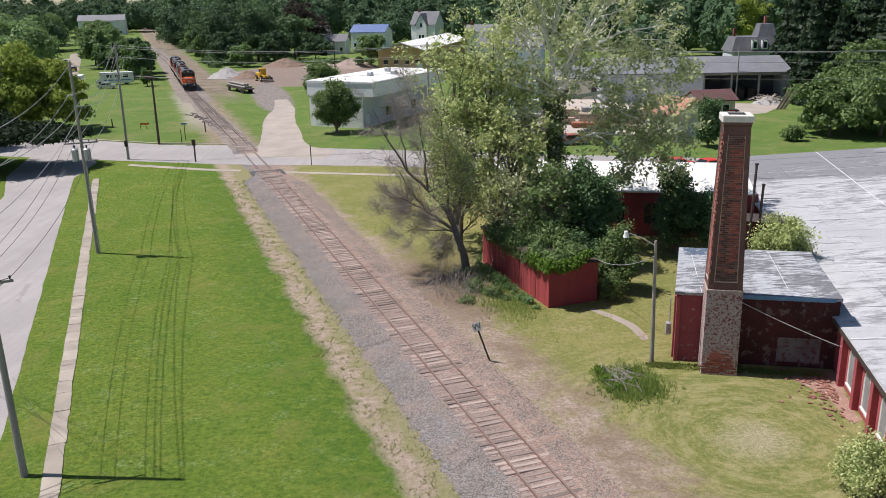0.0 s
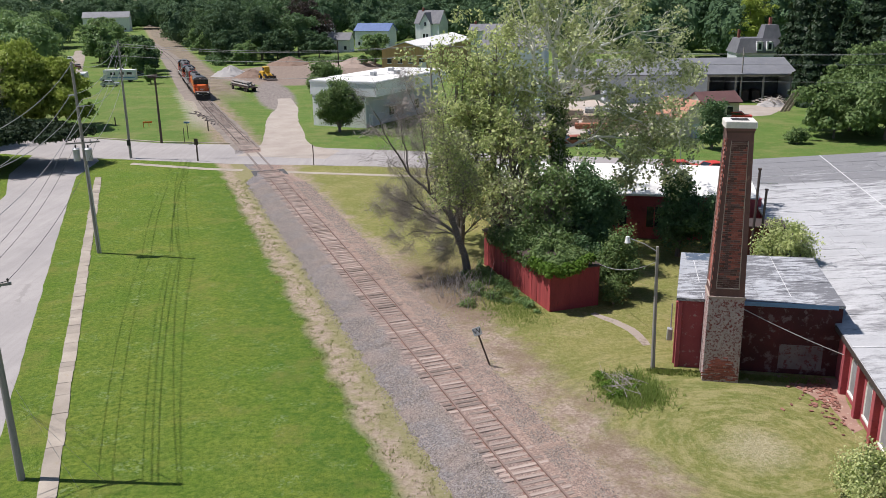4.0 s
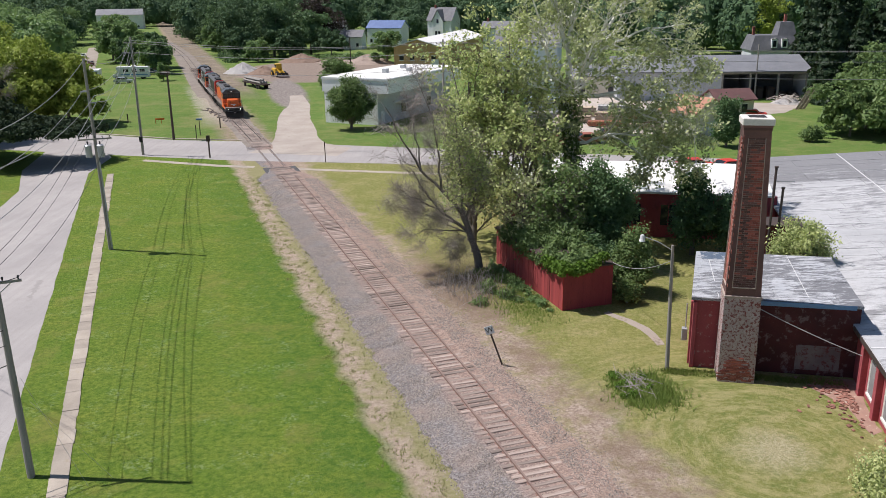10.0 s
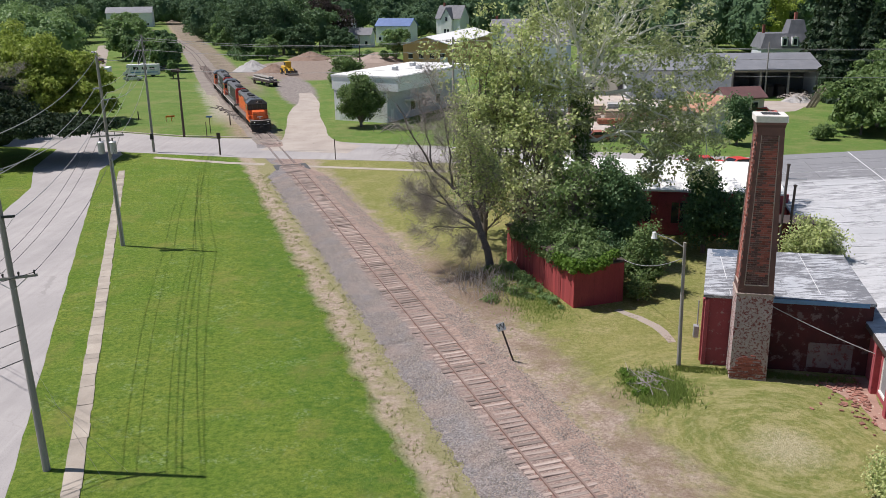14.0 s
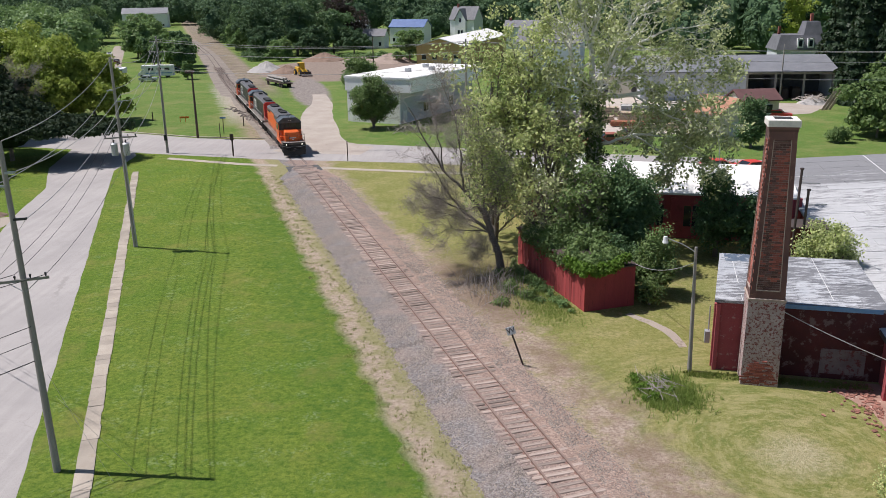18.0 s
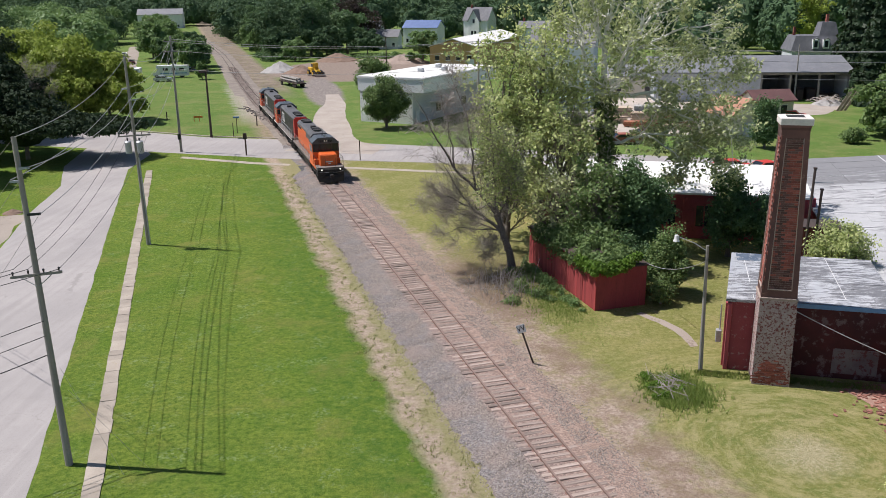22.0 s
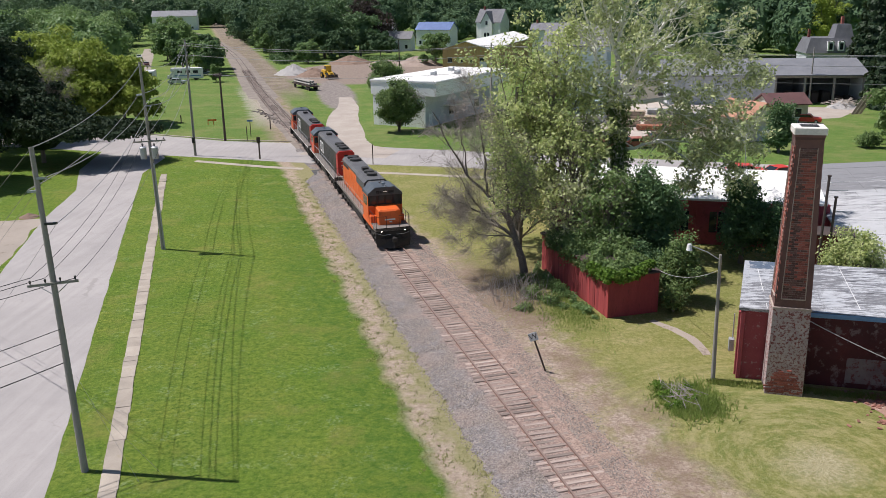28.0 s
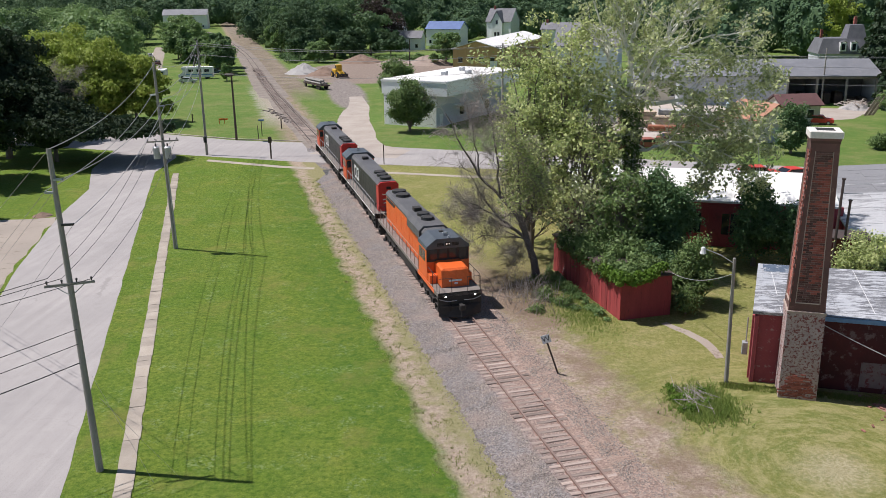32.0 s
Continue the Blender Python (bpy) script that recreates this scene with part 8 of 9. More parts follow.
def ash_tree(x, y, height, spread, seed, count, label, material="ash", gaps=0.46, leaf=0.17):
    g = random.Random(seed)
    limbs = []
    for k in range(11):
        a, f = k * 2.4 + g.uniform(-0.4, 0.4), k / 10
        z0 = height * (0.14 + 0.42 * f)
        out = spread * (1.05 - 0.55 * f) * g.uniform(0.8, 1.1)
        z1 = z0 + height * (0.22 + 0.22 * f) * g.uniform(0.85, 1.1)
        limbs.append(([(0, 0, z0), (out * 0.45 * math.cos(a), out * 0.45 * math.sin(a), z0 + (z1 - z0) * 0.55), (out * math.cos(a), out * math.sin(a), min(z1, height * 0.97))], 0.09 + 0.03 * g.random()))
    root, ends = guided_tree("green_ash_tree", label, x, y, [(0, 0, -0.2), (0.15, 0, height * 0.3), (-0.1, 0.1, height * 0.58), (0.05, 0, height * 0.85)], 0.20, limbs, M["bark"], seed, 6, 0.36, 3, 2, 0.03, 0.6, sprays=1)
    hang_leaves(root, ends, int(count * 0.40), leaf, M[material], 0.30, 0.45, gaps, seed)


def stem_bush(name, label, x, y, height, spread, seed, count, leaf, material, stems=9, category="bush", low=0.0, gaps=0.05, puff=0.26, bark="bark"):
    """A bush or low tree of many stems that part near the ground, leafy to its uneven edge."""
    g = random.Random(seed)
    limbs = []
    for k in range(stems):
        a = k * 2.4 + g.uniform(-0.5, 0.5)
        f = math.sqrt((k + 0.5) / stems)
        top = height * (1.0 - 0.55 * f ** 2) * g.uniform(0.82, 1.05)
        out = spread * f * g.uniform(0.75, 1.1)
        z0 = low + 0.12 * height * g.random()
        limbs.append(([(0, 0, z0), (out * 0.5 * math.cos(a), out * 0.5 * math.sin(a), z0 + (top - z0) * 0.55), (out * math.cos(a), out * math.sin(a), top)], 0.03 + 0.012 * height))
    root, ends = guided_tree(name, label, x, y, [(0, 0, -0.15), (0, 0, max(0.3, low + 0.2 * height))], 0.05 + 0.02 * height, limbs, M[bark], seed, 8, 0.2, 3, 2, 0.01, 0.0, category)
    hang_leaves(root, ends, count, leaf, M[material], puff, 0.35, gaps, seed)


def bare_tree():
    """Half-dead leaning tree: long dark limbs reaching to the track side, a mist of grey twigs, leaves on the lee side."""
    limbs = [([(-1.05, 0, 3.4), (-2.0, 0.2, 4.1), (-3.2, 0.2, 5.1), (-4.1, 0, 6.4), (-5.2, 0.2, 8.2)], 0.15), ([(-1.1, 0, 3.9), (-1.6, 0.1, 5.0), (-2.9, 0.2, 6.5), (-4.4, 0.3, 8.0), (-5.6, 0.2, 10.2), (-6.9, 0.3, 12.7)], 0.17),
             ([(-1.3, 0, 4.8), (-1.5, 0.2, 6.8), (-1.5, 0.4, 9.0), (-1.9, 0.5, 12.6)], 0.12), ([(-2.9, 0.2, 6.5), (-3.1, -0.3, 9.0), (-3.4, -0.4, 12.0), (-4.6, -0.5, 14.8)], 0.09),
             ([(-4.4, 0.3, 8.0), (-4.7, 0.8, 10.4), (-5.4, 1.2, 13.6)], 0.07), ([(-1.2, 0, 4.2), (-0.5, -0.2, 6.0), (0.2, -0.3, 8.6)], 0.09), ([(-3.2, 0.2, 5.1), (-4.6, -0.6, 6.0), (-6.2, -1.0, 6.8)], 0.07),
             ([(-1.05, 0, 3.3), (-2.4, -0.8, 3.7), (-4.2, -1.4, 3.9), (-5.6, -1.6, 3.3)], 0.06), ([(-1.0, 0, 3.2), (-2.2, 0.9, 3.5), (-4.0, 1.6, 4.2), (-5.4, 2.0, 3.8)], 0.06), ([(-1.0, 0, 3.1), (-1.6, -0.5, 2.6), (-2.0, -0.8, 1.4)], 0.035),
             ([(-1.1, 0, 3.6), (-3.0, 0.3, 4.3), (-5.2, 0.4, 4.9), (-6.6, 0.4, 4.6)], 0.05)]
    root, ends = guided_tree("bare_tree", "half-dead leaning tree with dark limbs and bare grey twigs", 3.5, 61.8, [(0, 0, -0.2), (-0.3, 0, 1.6), (-0.9, 0, 3.3), (-1.3, 0, 4.9)], 0.29, limbs, M["twigbark"], 9, 9, 0.25, 3, 2, 0.02, 1.2, "tree", 0.3)
    lee = ends[(ends[:, 0] > -2.6) & (ends[:, 2] > 6.0)]
    hang_leaves(root, lee, 3600, 0.13, M["ash"], 0.4, 0.4)


sycamore()
ash_tree(6.0, 69.5, 18.6, 3.6, 22, 18000, "leafy yellow-green tree beside the big sycamore")
ash_tree(3.0, 70.5, 16.0, 3.2, 26, 15000, "leafy yellow-green tree beside the big sycamore")
ash_tree(7.4, 66.0, 13.0, 3.0, 23, 12000, "leafy yellow-green tree beside the big sycamore")
ash_tree(3.2, 67.5, 9.5, 2.6, 27, 3200, "thin pale-leaved tree behind the leaning one", "syc", 0.3)
ash_tree(7.0, 63.2, 7.4, 2.4, 24, 4200, "thin pale-leaved tree overhanging the red fence wall", "syc", 0.2)
ash_tree(9.6, 61.8, 8.2, 2.6, 25, 8500, "small leafy green tree overhanging the red shed", "maple", 0.1)
bare_tree()


def foliage(name, blobs, count, leaf, material, label, category="shrub", trunk=None):
    root = thing(name, label, category)
    if trunk:
        x, y, h, r = trunk
        part("trunk", Mesh().tube([(x, y, -0.1), (x, y, h)], [r, r * 0.6], 8), M["bark"], root)
    p, d = crown_points(blobs, count)
    keep = p[:, 2] > 0.02
    part("crown", quads("crown", leaf_quads(p[keep], d[keep], leaf), material), None, root)


# dense growth round the shed and the big tree
stem_bush("dark_maple", "dense dark green maple behind the shed", 13.0, 62.8, 8.4, 1.9, 3, 40000, 0.125, "deep", 16, "tree", 0.6, 0.03, 0.34)
stem_bush("dark_maple", "dense green maple by the sycamore's trunk", 10.4, 64.2, 7.0, 2.4, 5, 26000, 0.125, "maple", 13, "tree", 0.6, 0.08, 0.3)
stem_bush("sapling", "green sapling crowding over the shed roof", 9.8, 59.4, 4.6, 1.7, 41, 9000, 0.105, "maple", 9, "sapling")
stem_bush("sapling", "dark green sapling crowding over the shed roof", 11.6, 58.0, 4.2, 1.7, 42, 9000, 0.105, "deep", 9, "sapling")
stem_bush("sapling", "thin sapling leaning out over the red fence wall", 7.6, 60.8, 4.2, 1.3, 43, 4500, 0.105, "maple", 8, "sapling", 0.0, 0.2)
stem_bush("yard_bush", "green bush behind the red shed", 13.8, 56.8, 4.4, 1.6, 6, 16000, 0.10, "maple", 12)
stem_bush("yard_bush", "small green bush at the shed's corner", 13.2, 54.8, 2.1, 0.6, 46, 3000, 0.08, "maple", 8)
stem_bush("wing_tree", "dark pointed tree before the mill wing", 20.8, 65.6, 7.4, 1.9, 7, 17000, 0.125, "deep", 13, "tree", 0.5, 0.05, 0.28)
stem_bush("wing_tree", "dark tree before the mill wing", 23.2, 64.2, 5.6, 1.5, 28, 10000, 0.12, "deep", 10, "tree", 0.4, 0.05, 0.28)
stem_bush("roof_bush", "bright green bush growing against the mill roof", 24.2, 53.6, 6.5, 2.6, 9, 17000, 0.10, "ash", 12, "bush", 0.5, 0.08, 0.26)
stem_bush("corner_bush", "bright green bush by the mill wall", 19.0, 30.0, 2.6, 1.9, 10, 12000, 0.075, "ash", 10)
foliage("tree_foot_scrub", [(3.0 + (i * 0.37) % 3.1, 61.8 - i * 0.4, 0.05, 0.3 + 0.16 * (i % 3), 0.25 + 0.2 * (i % 4)) for i in range(18)], 6500, 0.075, M["maple"], "low green scrub at the foot of the bare tree", "scrub")
foliage("wall_scrub", [(7.7 - i * 0.36, 53.4 + i * 1.05, 0.0, 0.3 + 0.16 * (i % 3), 0.25 + 0.2 * (i % 2) + 0.05 * i) for i in range(10)], 4500, 0.075, M["mid"], "low scrub along the red shed wall", "scrub")
foliage("weed_clump", [(9.9 + 0.5 * (i % 4), 40.6 + 0.62 * (i // 2), 0.05, 0.22 + 0.12 * (i % 3), 0.25 + 0.14 * (i % 2)) for i in range(9)], 3200, 0.06, M["vine"], "clump of leafy green weeds round the brush pile", "weeds")
brush = thing("brush_pile", "pile of cut dead branches among tall grass", "brush pile")
gb = random.Random(31)
for i in range(45):
    a, l = gb.gauss(2.3, 0.7), gb.uniform(0.6, 1.5)
    bx, by = 10.7 + gb.gauss(0, 0.45), 41.8 + gb.gauss(0, 0.55)
    part("stick", Mesh().tube([(bx - math.cos(a) * l / 2, by - math.sin(a) * l / 2, 0.2 + gb.uniform(0, 0.25)), (bx + math.cos(a) * l / 2, by + math.sin(a) * l / 2, 0.25 + gb.uniform(0.0, 0.4))], [0.02, 0.006], 4), M["twig"], brush)
brush = thing("fallen_branches", "grey fallen branches under the bare tree", "branches")
for i in range(90):
    a, l = gb.uniform(0, 6.28), gb.uniform(0.4, 1.4)
    bx, by = 1.8 + gb.gauss(0, 1.8), 58.6 + gb.gauss(0, 2.0)
    part("branch", Mesh().tube([(bx, by, 0.03), (bx + math.cos(a) * l / 2, by + math.sin(a) * l / 2, gb.uniform(0.05, 0.5)), (bx + math.cos(a) * l, by + math.sin(a) * l, gb.uniform(0.02, 0.5))], [0.018, 0.012, 0.005], 4), M["twig"], brush)
brush = thing("dead_shrub", "leafless grey shrub under the leaning tree", "shrub")
for i in range(110):
    bx, by = 2.6 + gb.gauss(0, 1.1), 57.6 + gb.gauss(0, 1.5)
    lean, a = gb.uniform(0.3, 1.2), gb.uniform(0, 6.28)
    top = gb.uniform(0.6, 2.0)
    part("stem", Mesh().tube([(bx, by, -0.05), (bx + lean * 0.4 * math.cos(a), by + lean * 0.4 * math.sin(a), top * 0.6), (bx + lean * math.cos(a), by + lean * math.sin(a), top)], [0.02, 0.014, 0.005], 4, caps=False), M["twig"], brush)
brush = thing("dead_brush", "heap of grey dead brush beside the white building", "brush")
for i in range(70):
    a, l = gb.uniform(0, 6.28), gb.uniform(1.2, 3.2)
    bx, by = -6.5 + gb.gauss(0, 2.4), 131.5 + gb.gauss(0, 1.2)
    part("branch", Mesh().tube([(bx, by, 0.05), (bx + math.cos(a) * l / 2, by + math.sin(a) * l / 2, gb.uniform(0.3, 1.3)), (bx + math.cos(a) * l, by + math.sin(a) * l, gb.uniform(0.2, 1.6))], [0.05, 0.035, 0.015], 4), M["twig"], brush)
# beyond the street
stem_bush("street_tree", "round green tree before the white building", -13.2, 135.6, 8.6, 3.6, 31, 28000, 0.17, "maple", 18, "tree", 0.3, 0.02, 0.36)
stem_bush("yard_tree", "green tree behind the white building", -19.5, 176, 8.6, 4.4, 32, 20000, 0.24, "maple", 16, "tree", 0.4, 0.02, 0.45)
simple_tree("yard_tree", -14.5, 270, 10, 5.0, M["mid"], 4000, 0.55, 34, "green tree by the tan hall", low=0.05)
for i, (x, y, h, r, mat, low) in enumerate(((-69.0, 145.5, 15.2, 8.0, "lime", 0.03), (-62.0, 145.0, 10.6, 6.3, "lime", 0.04), (-77.5, 151, 16.5, 8, "lime", 0.03), (-82, 139, 13, 6.5, "lime", 0.03), (-67.0, 141.8, 9.0, 5.2, "lime", 0.05))):
    simple_tree("corner_tree", x, y, h, r, M[mat], 26000, 0.27, 40 + i, "full yellow-green tree at the street corner" if mat == "lime" else "dense green tree at the street corner", low=low, lobes=22)
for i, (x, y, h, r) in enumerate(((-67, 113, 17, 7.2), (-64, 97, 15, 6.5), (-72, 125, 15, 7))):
    simple_tree("shade_tree", x, y, h, r, M["shade"], 26000, 0.27, 60 + i, "shade tree beside the side street, leaves darkened with shade", low=0.05, lobes=20)
simple_tree("shade_tree", -59.0, 110.5, 11.0, 6.4, M["shade"], 38000, 0.26, 71, "spreading tree overhanging the side street, leaves darkened with shade",
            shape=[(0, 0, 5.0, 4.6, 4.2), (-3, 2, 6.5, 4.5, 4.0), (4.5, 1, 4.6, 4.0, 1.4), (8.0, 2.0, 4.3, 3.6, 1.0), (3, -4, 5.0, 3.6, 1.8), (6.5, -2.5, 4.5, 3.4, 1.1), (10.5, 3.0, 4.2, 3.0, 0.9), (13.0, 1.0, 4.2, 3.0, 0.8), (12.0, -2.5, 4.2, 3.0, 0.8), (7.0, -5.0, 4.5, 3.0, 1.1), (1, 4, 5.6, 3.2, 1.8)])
for i, (x, y, h, r, mat) in enumerate(((-76.5, 242, 9.5, 3.6, "deep"), (-81, 251, 10, 4.5, "mid"), (-86, 266, 9, 5, "mid"), (-84, 262, 11, 4, "deep"), (-97, 292, 8, 6, "vine"), (-172, 412, 18, 10, "mid"), (-108, 335, 6, 6, "mid"), (-131, 365, 13, 9, "mid"),
                                       (-69.5, 222, 4.2, 1.5, "mid"), (-150, 300, 20, 12, "mid"), (-172, 330, 22, 14, "woods"), (-128, 262, 15, 9, "mid"), (-150, 262, 18, 12, "woods"), (-110, 232, 13, 8, "mid"), (-100, 205, 13, 7, "mid"),
                                       (-112, 200, 16, 9, "woods"), (-128, 225, 17, 10, "woods"), (-178, 285, 20, 13, "woods"), (-98, 178, 14, 8, "mid"), (-118, 172, 16, 9, "deep"), (-90, 262, 10, 5, "mid"), (-105, 287, 12, 5.5, "mid"), (-150, 408, 13, 8, "mid"), (-112, 304, 12, 5, "maple"), (-92, 262, 10, 4.0, "deep"), (-140, 398, 11, 7, "maple"), (-190, 395, 20, 11, "woods"))):
    simple_tree("lane_tree", x, y, h, r, M[mat], 7500, 0.40, 80 + i, "green tree beside the gravel lane", low=0.02, lobes=16)
for i, (x, y, h, r, mat) in enumerate(((-64, 296, 11, 6, "woods"), (-70, 318, 18, 8, "woods"), (-56, 306, 17, 8, "woods"), (-44, 312, 17, 8, "deep"), (-57, 282, 7.5, 4.2, "mid"), (-84, 358, 19, 9, "deep"), (-46, 345, 21, 10, "purple"),
                                       (-49, 296, 10, 6, "woods"), (-98, 392, 18, 9, "woods"), (-64, 345, 22, 10, "deep"), (-36, 306, 9, 6, "woods"), (-76, 338, 19, 9, "woods"), (-58, 330, 20, 9, "deep"), (-92, 375, 17, 8, "woods"), (-110, 420, 17, 9, "woods"), (-78, 322, 10, 5, "mid"), (-88, 350, 10, 5, "mid"))):
    simple_tree("line_tree", x, y, h, r, M[mat], 9000, 0.40, 120 + i, "large dark green tree beside the line", low=0.0, lobes=18)
for i, (x, y, h, r) in enumerate(((73.5, 159, 21, 4.4), (81, 183, 27, 7), (88, 188, 30, 8), (97, 184, 28, 8), (106, 193, 30, 8), (85, 172, 17, 5), (117, 200, 30, 9), (92, 168, 20, 6))):
    conifer("spruce", x, y, h, r, M["conifer"], 9000, 0.5, i, "tall dark spruce behind the houses")
for i, (x, y, h, r, mat) in enumerate(((65.5, 128, 8.6, 6.5, "maple"), (77, 146, 12, 7, "maple"), (77, 126, 9.5, 7.5, "maple"), (66.5, 119.5, 9.0, 6.2, "maple"), (60.0, 121.5, 6.6, 4.6, "maple"), (99, 258, 22, 6, "lime"), (58, 205, 4.5, 4, "vine"))):
    simple_tree("garden_tree", x, y, h, r, M[mat], 8000, 0.32, 150 + i, "dense green garden tree on the lawn", low=0.0, lobes=15)


snag, snag_ends = guided_tree("dead_snag", "bare grey snag standing among the corner trees", -66.0, 128.5, [(0, 0, -0.2), (0.2, 0, 4.0), (0.1, 0, 7.0)], 0.2,
                              [([(0.1, 0, 3 + k), (1.5 * math.cos(k * 2.2), 1.2 * math.sin(k * 2.2), 5.0 + k), (2.6 * math.cos(k * 2.2), 2.0 * math.sin(k * 2.2), 7.2 + k)], 0.10) for k in range(5)], M["twig"], 5, 7, 0.3, 3, 2, 0.0, 1.3, "tree", 0.5)
stem_bush("yard_cedar", "dense dark green cedar bush before the cottage", 39.8, 114.5, 6.6, 1.9, 88, 15000, 0.17, "deep", 16, "bush", 0.0, 0.0, 0.3)
stem_bush("lawn_bush", "low green bush beside the mill roof", 53.0, 117.6, 2.2, 1.6, 89, 6000, 0.14, "maple", 10)
gy_ = random.Random(91)
scrub = [along(gy_.uniform(256, 285), gy_.uniform(11.0, 24.0)) for _ in range(26)]
foliage("yard_scrub", [(p_.x, p_.y, 0.3, gy_.uniform(0.8, 2.0), gy_.uniform(0.6, 1.6)) for p_ in scrub], 6000, 0.3, M["deep"], "low scrub behind the gravel heap", "scrub")
bank = [along(s_, gy_.uniform(13.5, 25.0), 0) for s_ in range(284, 500, 3)]
foliage("bank_thicket", [(p_.x, p_.y, gy_.uniform(0.5, 4.0), gy_.uniform(2.2, 4.2), gy_.uniform(2.0, 5.0)) for p_ in bank], 42000, 0.36, M["deep"], "dark green thicket on the bank beside the line", "thicket")
bank = [along(s_, -gy_.uniform(7.0, 11.0), 0) for s_ in range(290, 480, 7)]
foliage("bank_thicket", [(p_.x, p_.y, 0.5, gy_.uniform(1.4, 2.8), gy_.uniform(1.0, 2.6)) for p_ in bank], 9000, 0.42, M["mid"], "green thicket between the lane and the line", "thicket")
foliage("yard_scrub", [(gy_.uniform(-50, -10), gy_.uniform(286, 296), 0.3, gy_.uniform(1.0, 2.6), gy_.uniform(0.8, 1.8)) for _ in range(26)], 6000, 0.35, M["mid"], "green scrub at the back of the yard", "scrub")


def leafy_body(name, label, blobs, count, leaf, material):
    """Crowns that nobody could count: a loose shell of leaves round rough inner masses."""
    root = thing(name, label, "woods", kind="stuff")
    core = Mesh()
    for x, y, z, w, h in blobs:
        core.ball((x, y, z), w * 0.74, 5, 8, h / w)
    me = bpy.data.meshes.new("inner_foliage")
    me.from_pydata(core.v, [], core.f)
    me.materials.append(M[material])
    tagged(part("inner_foliage", me, None, root), kind="stuff")
    p, d = crown_points(blobs, count, 0.2, 0.25)
    keep = p[:, 2] > 0
    tagged(part("leaves", quads("leaves", leaf_quads(p[keep], d[keep], leaf, 0.4), M[material]), None, root), kind="stuff")


def woods():
    """The wooded rise behind the town, as one body of crowns."""
    g = random.Random(77)
    blobs = []

    def crown(x, y, h, w):
        if abs(x) > 0.64 * y + 25:
            return
        blobs.append((x, y, h * 0.45, w, h * 0.5))
        for _ in range(7):
            a, e = g.uniform(0, 6.283), g.uniform(-0.1, 1.4)
            k = g.uniform(0.75, 1.02)
            blobs.append((x + w * k * math.cos(a) * math.cos(e), y + w * k * math.sin(a) * math.cos(e), h * 0.45 + h * 0.5 * k * math.sin(e), w * g.uniform(0.2, 0.42), w * g.uniform(0.16, 0.34)))

    for x in range(-520, 520, 10):
        for row in range(5):
            near = 402 if x < 30 else 350 if x < 70 else 262
            y = near + row * 26 + g.uniform(-9, 9)
            if -0.405 * y < x < -0.29 * y + 6 and y < 600:
                continue
            crown(x + g.uniform(-5, 5), y, g.uniform(13, 22) + row * 2.2, g.uniform(6, 9))
    for x in range(-330, -120, 9):
        for row in range(2):
            crown(x, 650 + row * 25 + g.uniform(-8, 8), g.uniform(14, 24), g.uniform(7, 10))
    for x in range(-560, -120, 11):
        crown(x, 730 + g.uniform(-20, 20), g.uniform(20, 30), g.uniform(9, 13))
    leafy_body("far_woods", "dense green woods on the rise behind the town", blobs, 460000, 0.62, "woods")
    blobs.clear()
    for i in range(150):
        y = g.uniform(215, 400)
        crown(-0.43 * y - g.uniform(0, 190), y, g.uniform(11, 19), g.uniform(5, 8))
    leafy_body("lane_woods", "mid-green woods west of the gravel lane", blobs, 120000, 0.5, "mid")


woods()


def tufts(name, xs, ys, h, spread, material, label, blades=4):
    """Loose blades of grass and weeds."""
    k = len(xs) * blades
    x = np.repeat(xs, blades) + rng.normal(0, spread, k)
    y = np.repeat(ys, blades) + rng.normal(0, spread, k)
    hh = np.repeat(h, blades) * rng.uniform(0.5, 1.2, k)
    a = rng.uniform(0, 6.28, k)
    w = np.minimum(hh * 0.2 + 0.006, 0.026)
    lx, ly = rng.normal(0, 0.35, k) * hh, rng.normal(0, 0.35, k) * hh
    c, s = np.cos(a) * w, np.sin(a) * w
    z = np.zeros(k)
    q = np.stack([np.stack([x - c, y - s, z], 1), np.stack([x + c, y + s, z], 1), np.stack([x + lx + c * 0.3, y + ly + s * 0.3, hh], 1), np.stack([x + lx - c * 0.3, y + ly - s * 0.3, hh], 1)], 1)
    tagged(part(name, quads(name, q, material), None), label, "grass", kind="stuff")


def strip(k, s0, s1, c0, c1, power=1.0):
    s = s0 + (s1 - s0) * rng.random(k) ** power
    c = c0 + (c1 - c0) * rng.random(k)
    return P0.x + U.x * s + N.x * c, P0.y + U.y * s + N.y * c


gx, gy = strip(700, -8, 72, -6.2, -3.4)
gx, gy = np.repeat(gx, 3) + rng.normal(0, 0.16, len(gx) * 3), np.repeat(gy, 3) + rng.normal(0, 0.16, len(gy) * 3)
tufts("verge_weeds", gx, gy, np.full(len(gx), 0.08), 0.07, M["strawgrass"], "sparse weeds and straw along the ballast", 5)
gx, gy = 11.3 + rng.normal(0, 0.8, 1500), 41.3 + rng.normal(0, 1.0, 1500)
tufts("tall_grass", gx, gy, rng.uniform(0.12, 0.4, len(gx)), 0.09, M["tallgrass"], "patch of tall green grass and weeds near the pole", 4)
gx, gy = 13.6 + rng.uniform(-0.8, 8.5, 900), 43.6 + rng.uniform(-0.5, 0.2, 900)
gy = gy - (gx - 14.17) * 0.22
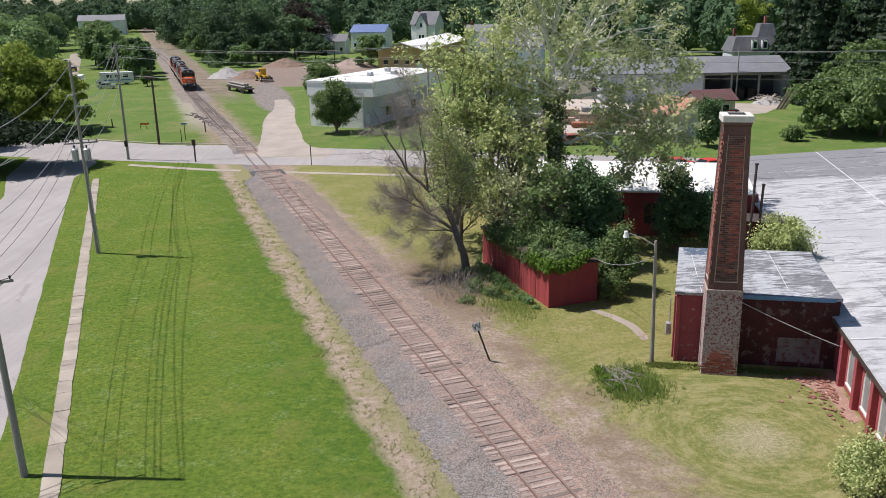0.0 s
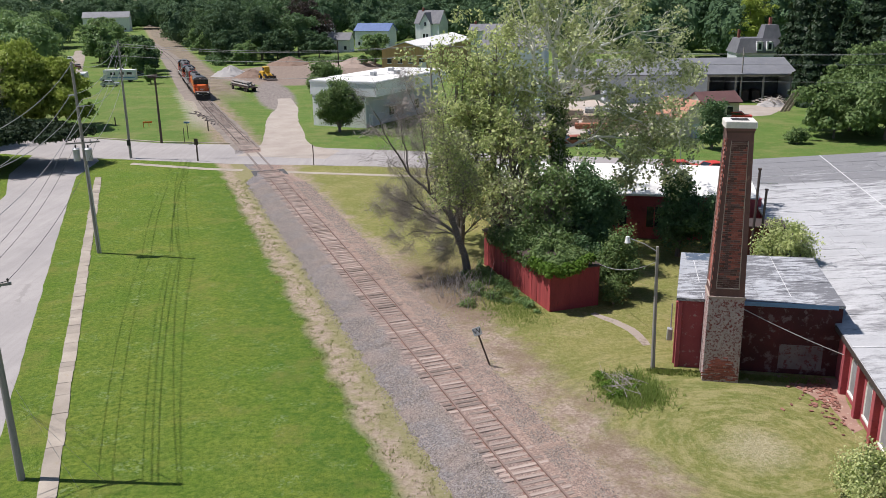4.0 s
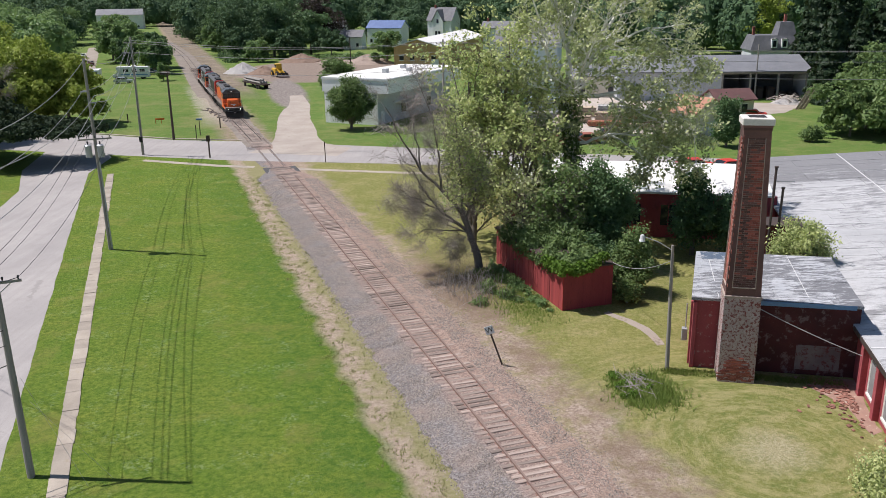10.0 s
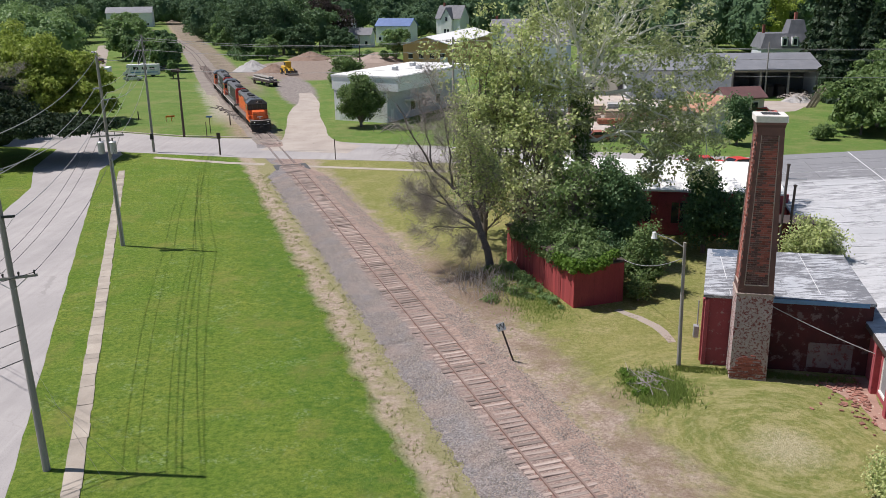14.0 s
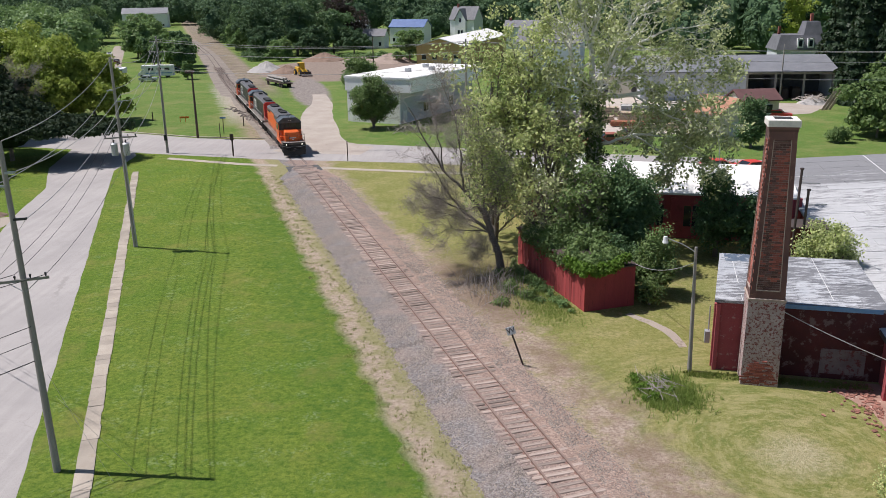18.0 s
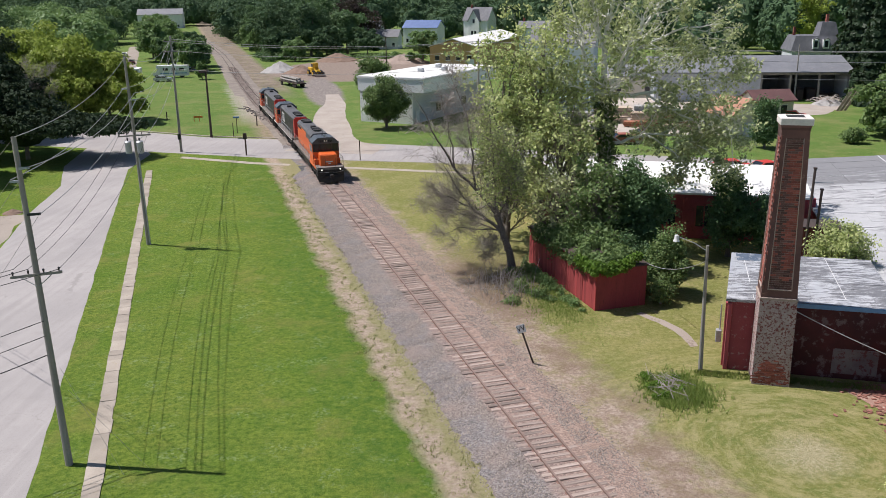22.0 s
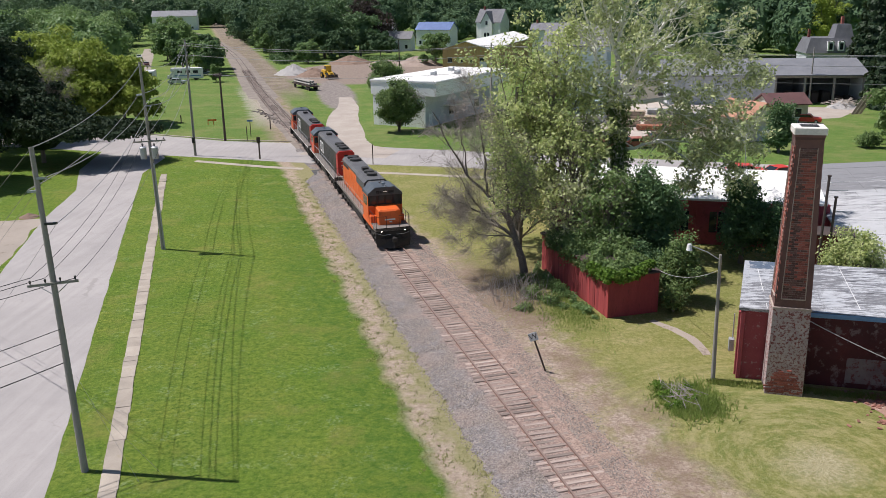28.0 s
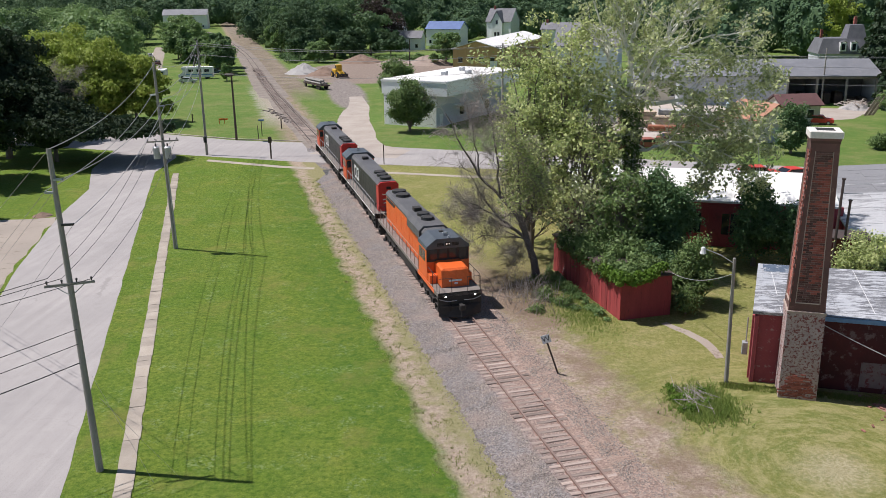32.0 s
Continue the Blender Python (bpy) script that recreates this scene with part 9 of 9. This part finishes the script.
tufts("tall_grass", gx, gy, np.full(len(gx), 0.16), 0.06, M["grass"], "uncut grass along the boiler house wall", 3)
gx, gy = 6.6 + rng.normal(0, 1.3, 1500), 55.4 + rng.normal(0, 2.2, 1500)
keep = (gx + 0.34 * (gy - 53.4)) < 8.2
gx, gy = gx[keep], gy[keep]
tufts("tall_grass", gx, gy, np.full(len(gx), 0.10), 0.22, M["tallgrass"], "longer green grass before the red shed", 5)


gx, gy = strip(16000, -8, 60, -19.0, -5.7, 1.4)
tufts("lawn_grass", gx, gy, np.full(len(gx), 0.018), 0.14, M["grass"], "short mown lawn grass", 4)
booth = thing("blue_booth", "small blue booth with pale roof at the parking lot", "booth", pose(-50.2, 79.5, 0, 0, 0, 18))
part("body", Mesh().box(-0.6, 0.6, -0.6, 0.6, 0, 2.1, 0.03), M["boothblue"], booth)
part("roof", Mesh().box(-0.75, 0.75, -0.75, 0.75, 2.1, 2.25, 0.03), M["white"], booth)
part("door", Mesh().box(-0.35, 0.35, -0.63, -0.6, 0.05, 1.9), M["steel"], booth)


# ---- movement of the train ----
RUN_T = [0, 1, 3, 6, 9, 11, 13, 15, 17, 20, 23, 25, 28, 30, 32]
RUN_S = [182.0, 175.8, 163.2, 144.4, 127.6, 117.6, 107.4, 97.2, 87.0, 72.4, 58.9, 50.5, 38.1, 29.9, 21.4]


def head(t):
    """How far along the line the front coupler is at t seconds."""
    return float(np.mean([np.interp(t + d, RUN_T, RUN_S) for d in (-0.6, -0.3, 0, 0.3, 0.6)])) if 0.6 < t < 31.4 else float(np.interp(t, RUN_T, RUN_S))


def motions():
    times = [i * 0.8 for i in range(41)]
    for unit, back in ((LEAD, 11.15), (SECOND, 33.3), (THIRD, 55.4)):
        rows = []
        for t in times:
            s = head(t) + back
            z = 0.36 if s < 72 else 0.36 - 0.11 * min(1, (s - 72) / 10)
            p = along(s, 0.0, z)
            rows.append((t, pose(p.x, p.y, p.z, 0, 0, heading(s) + 180)))
        walk(unit, rows)


motions()
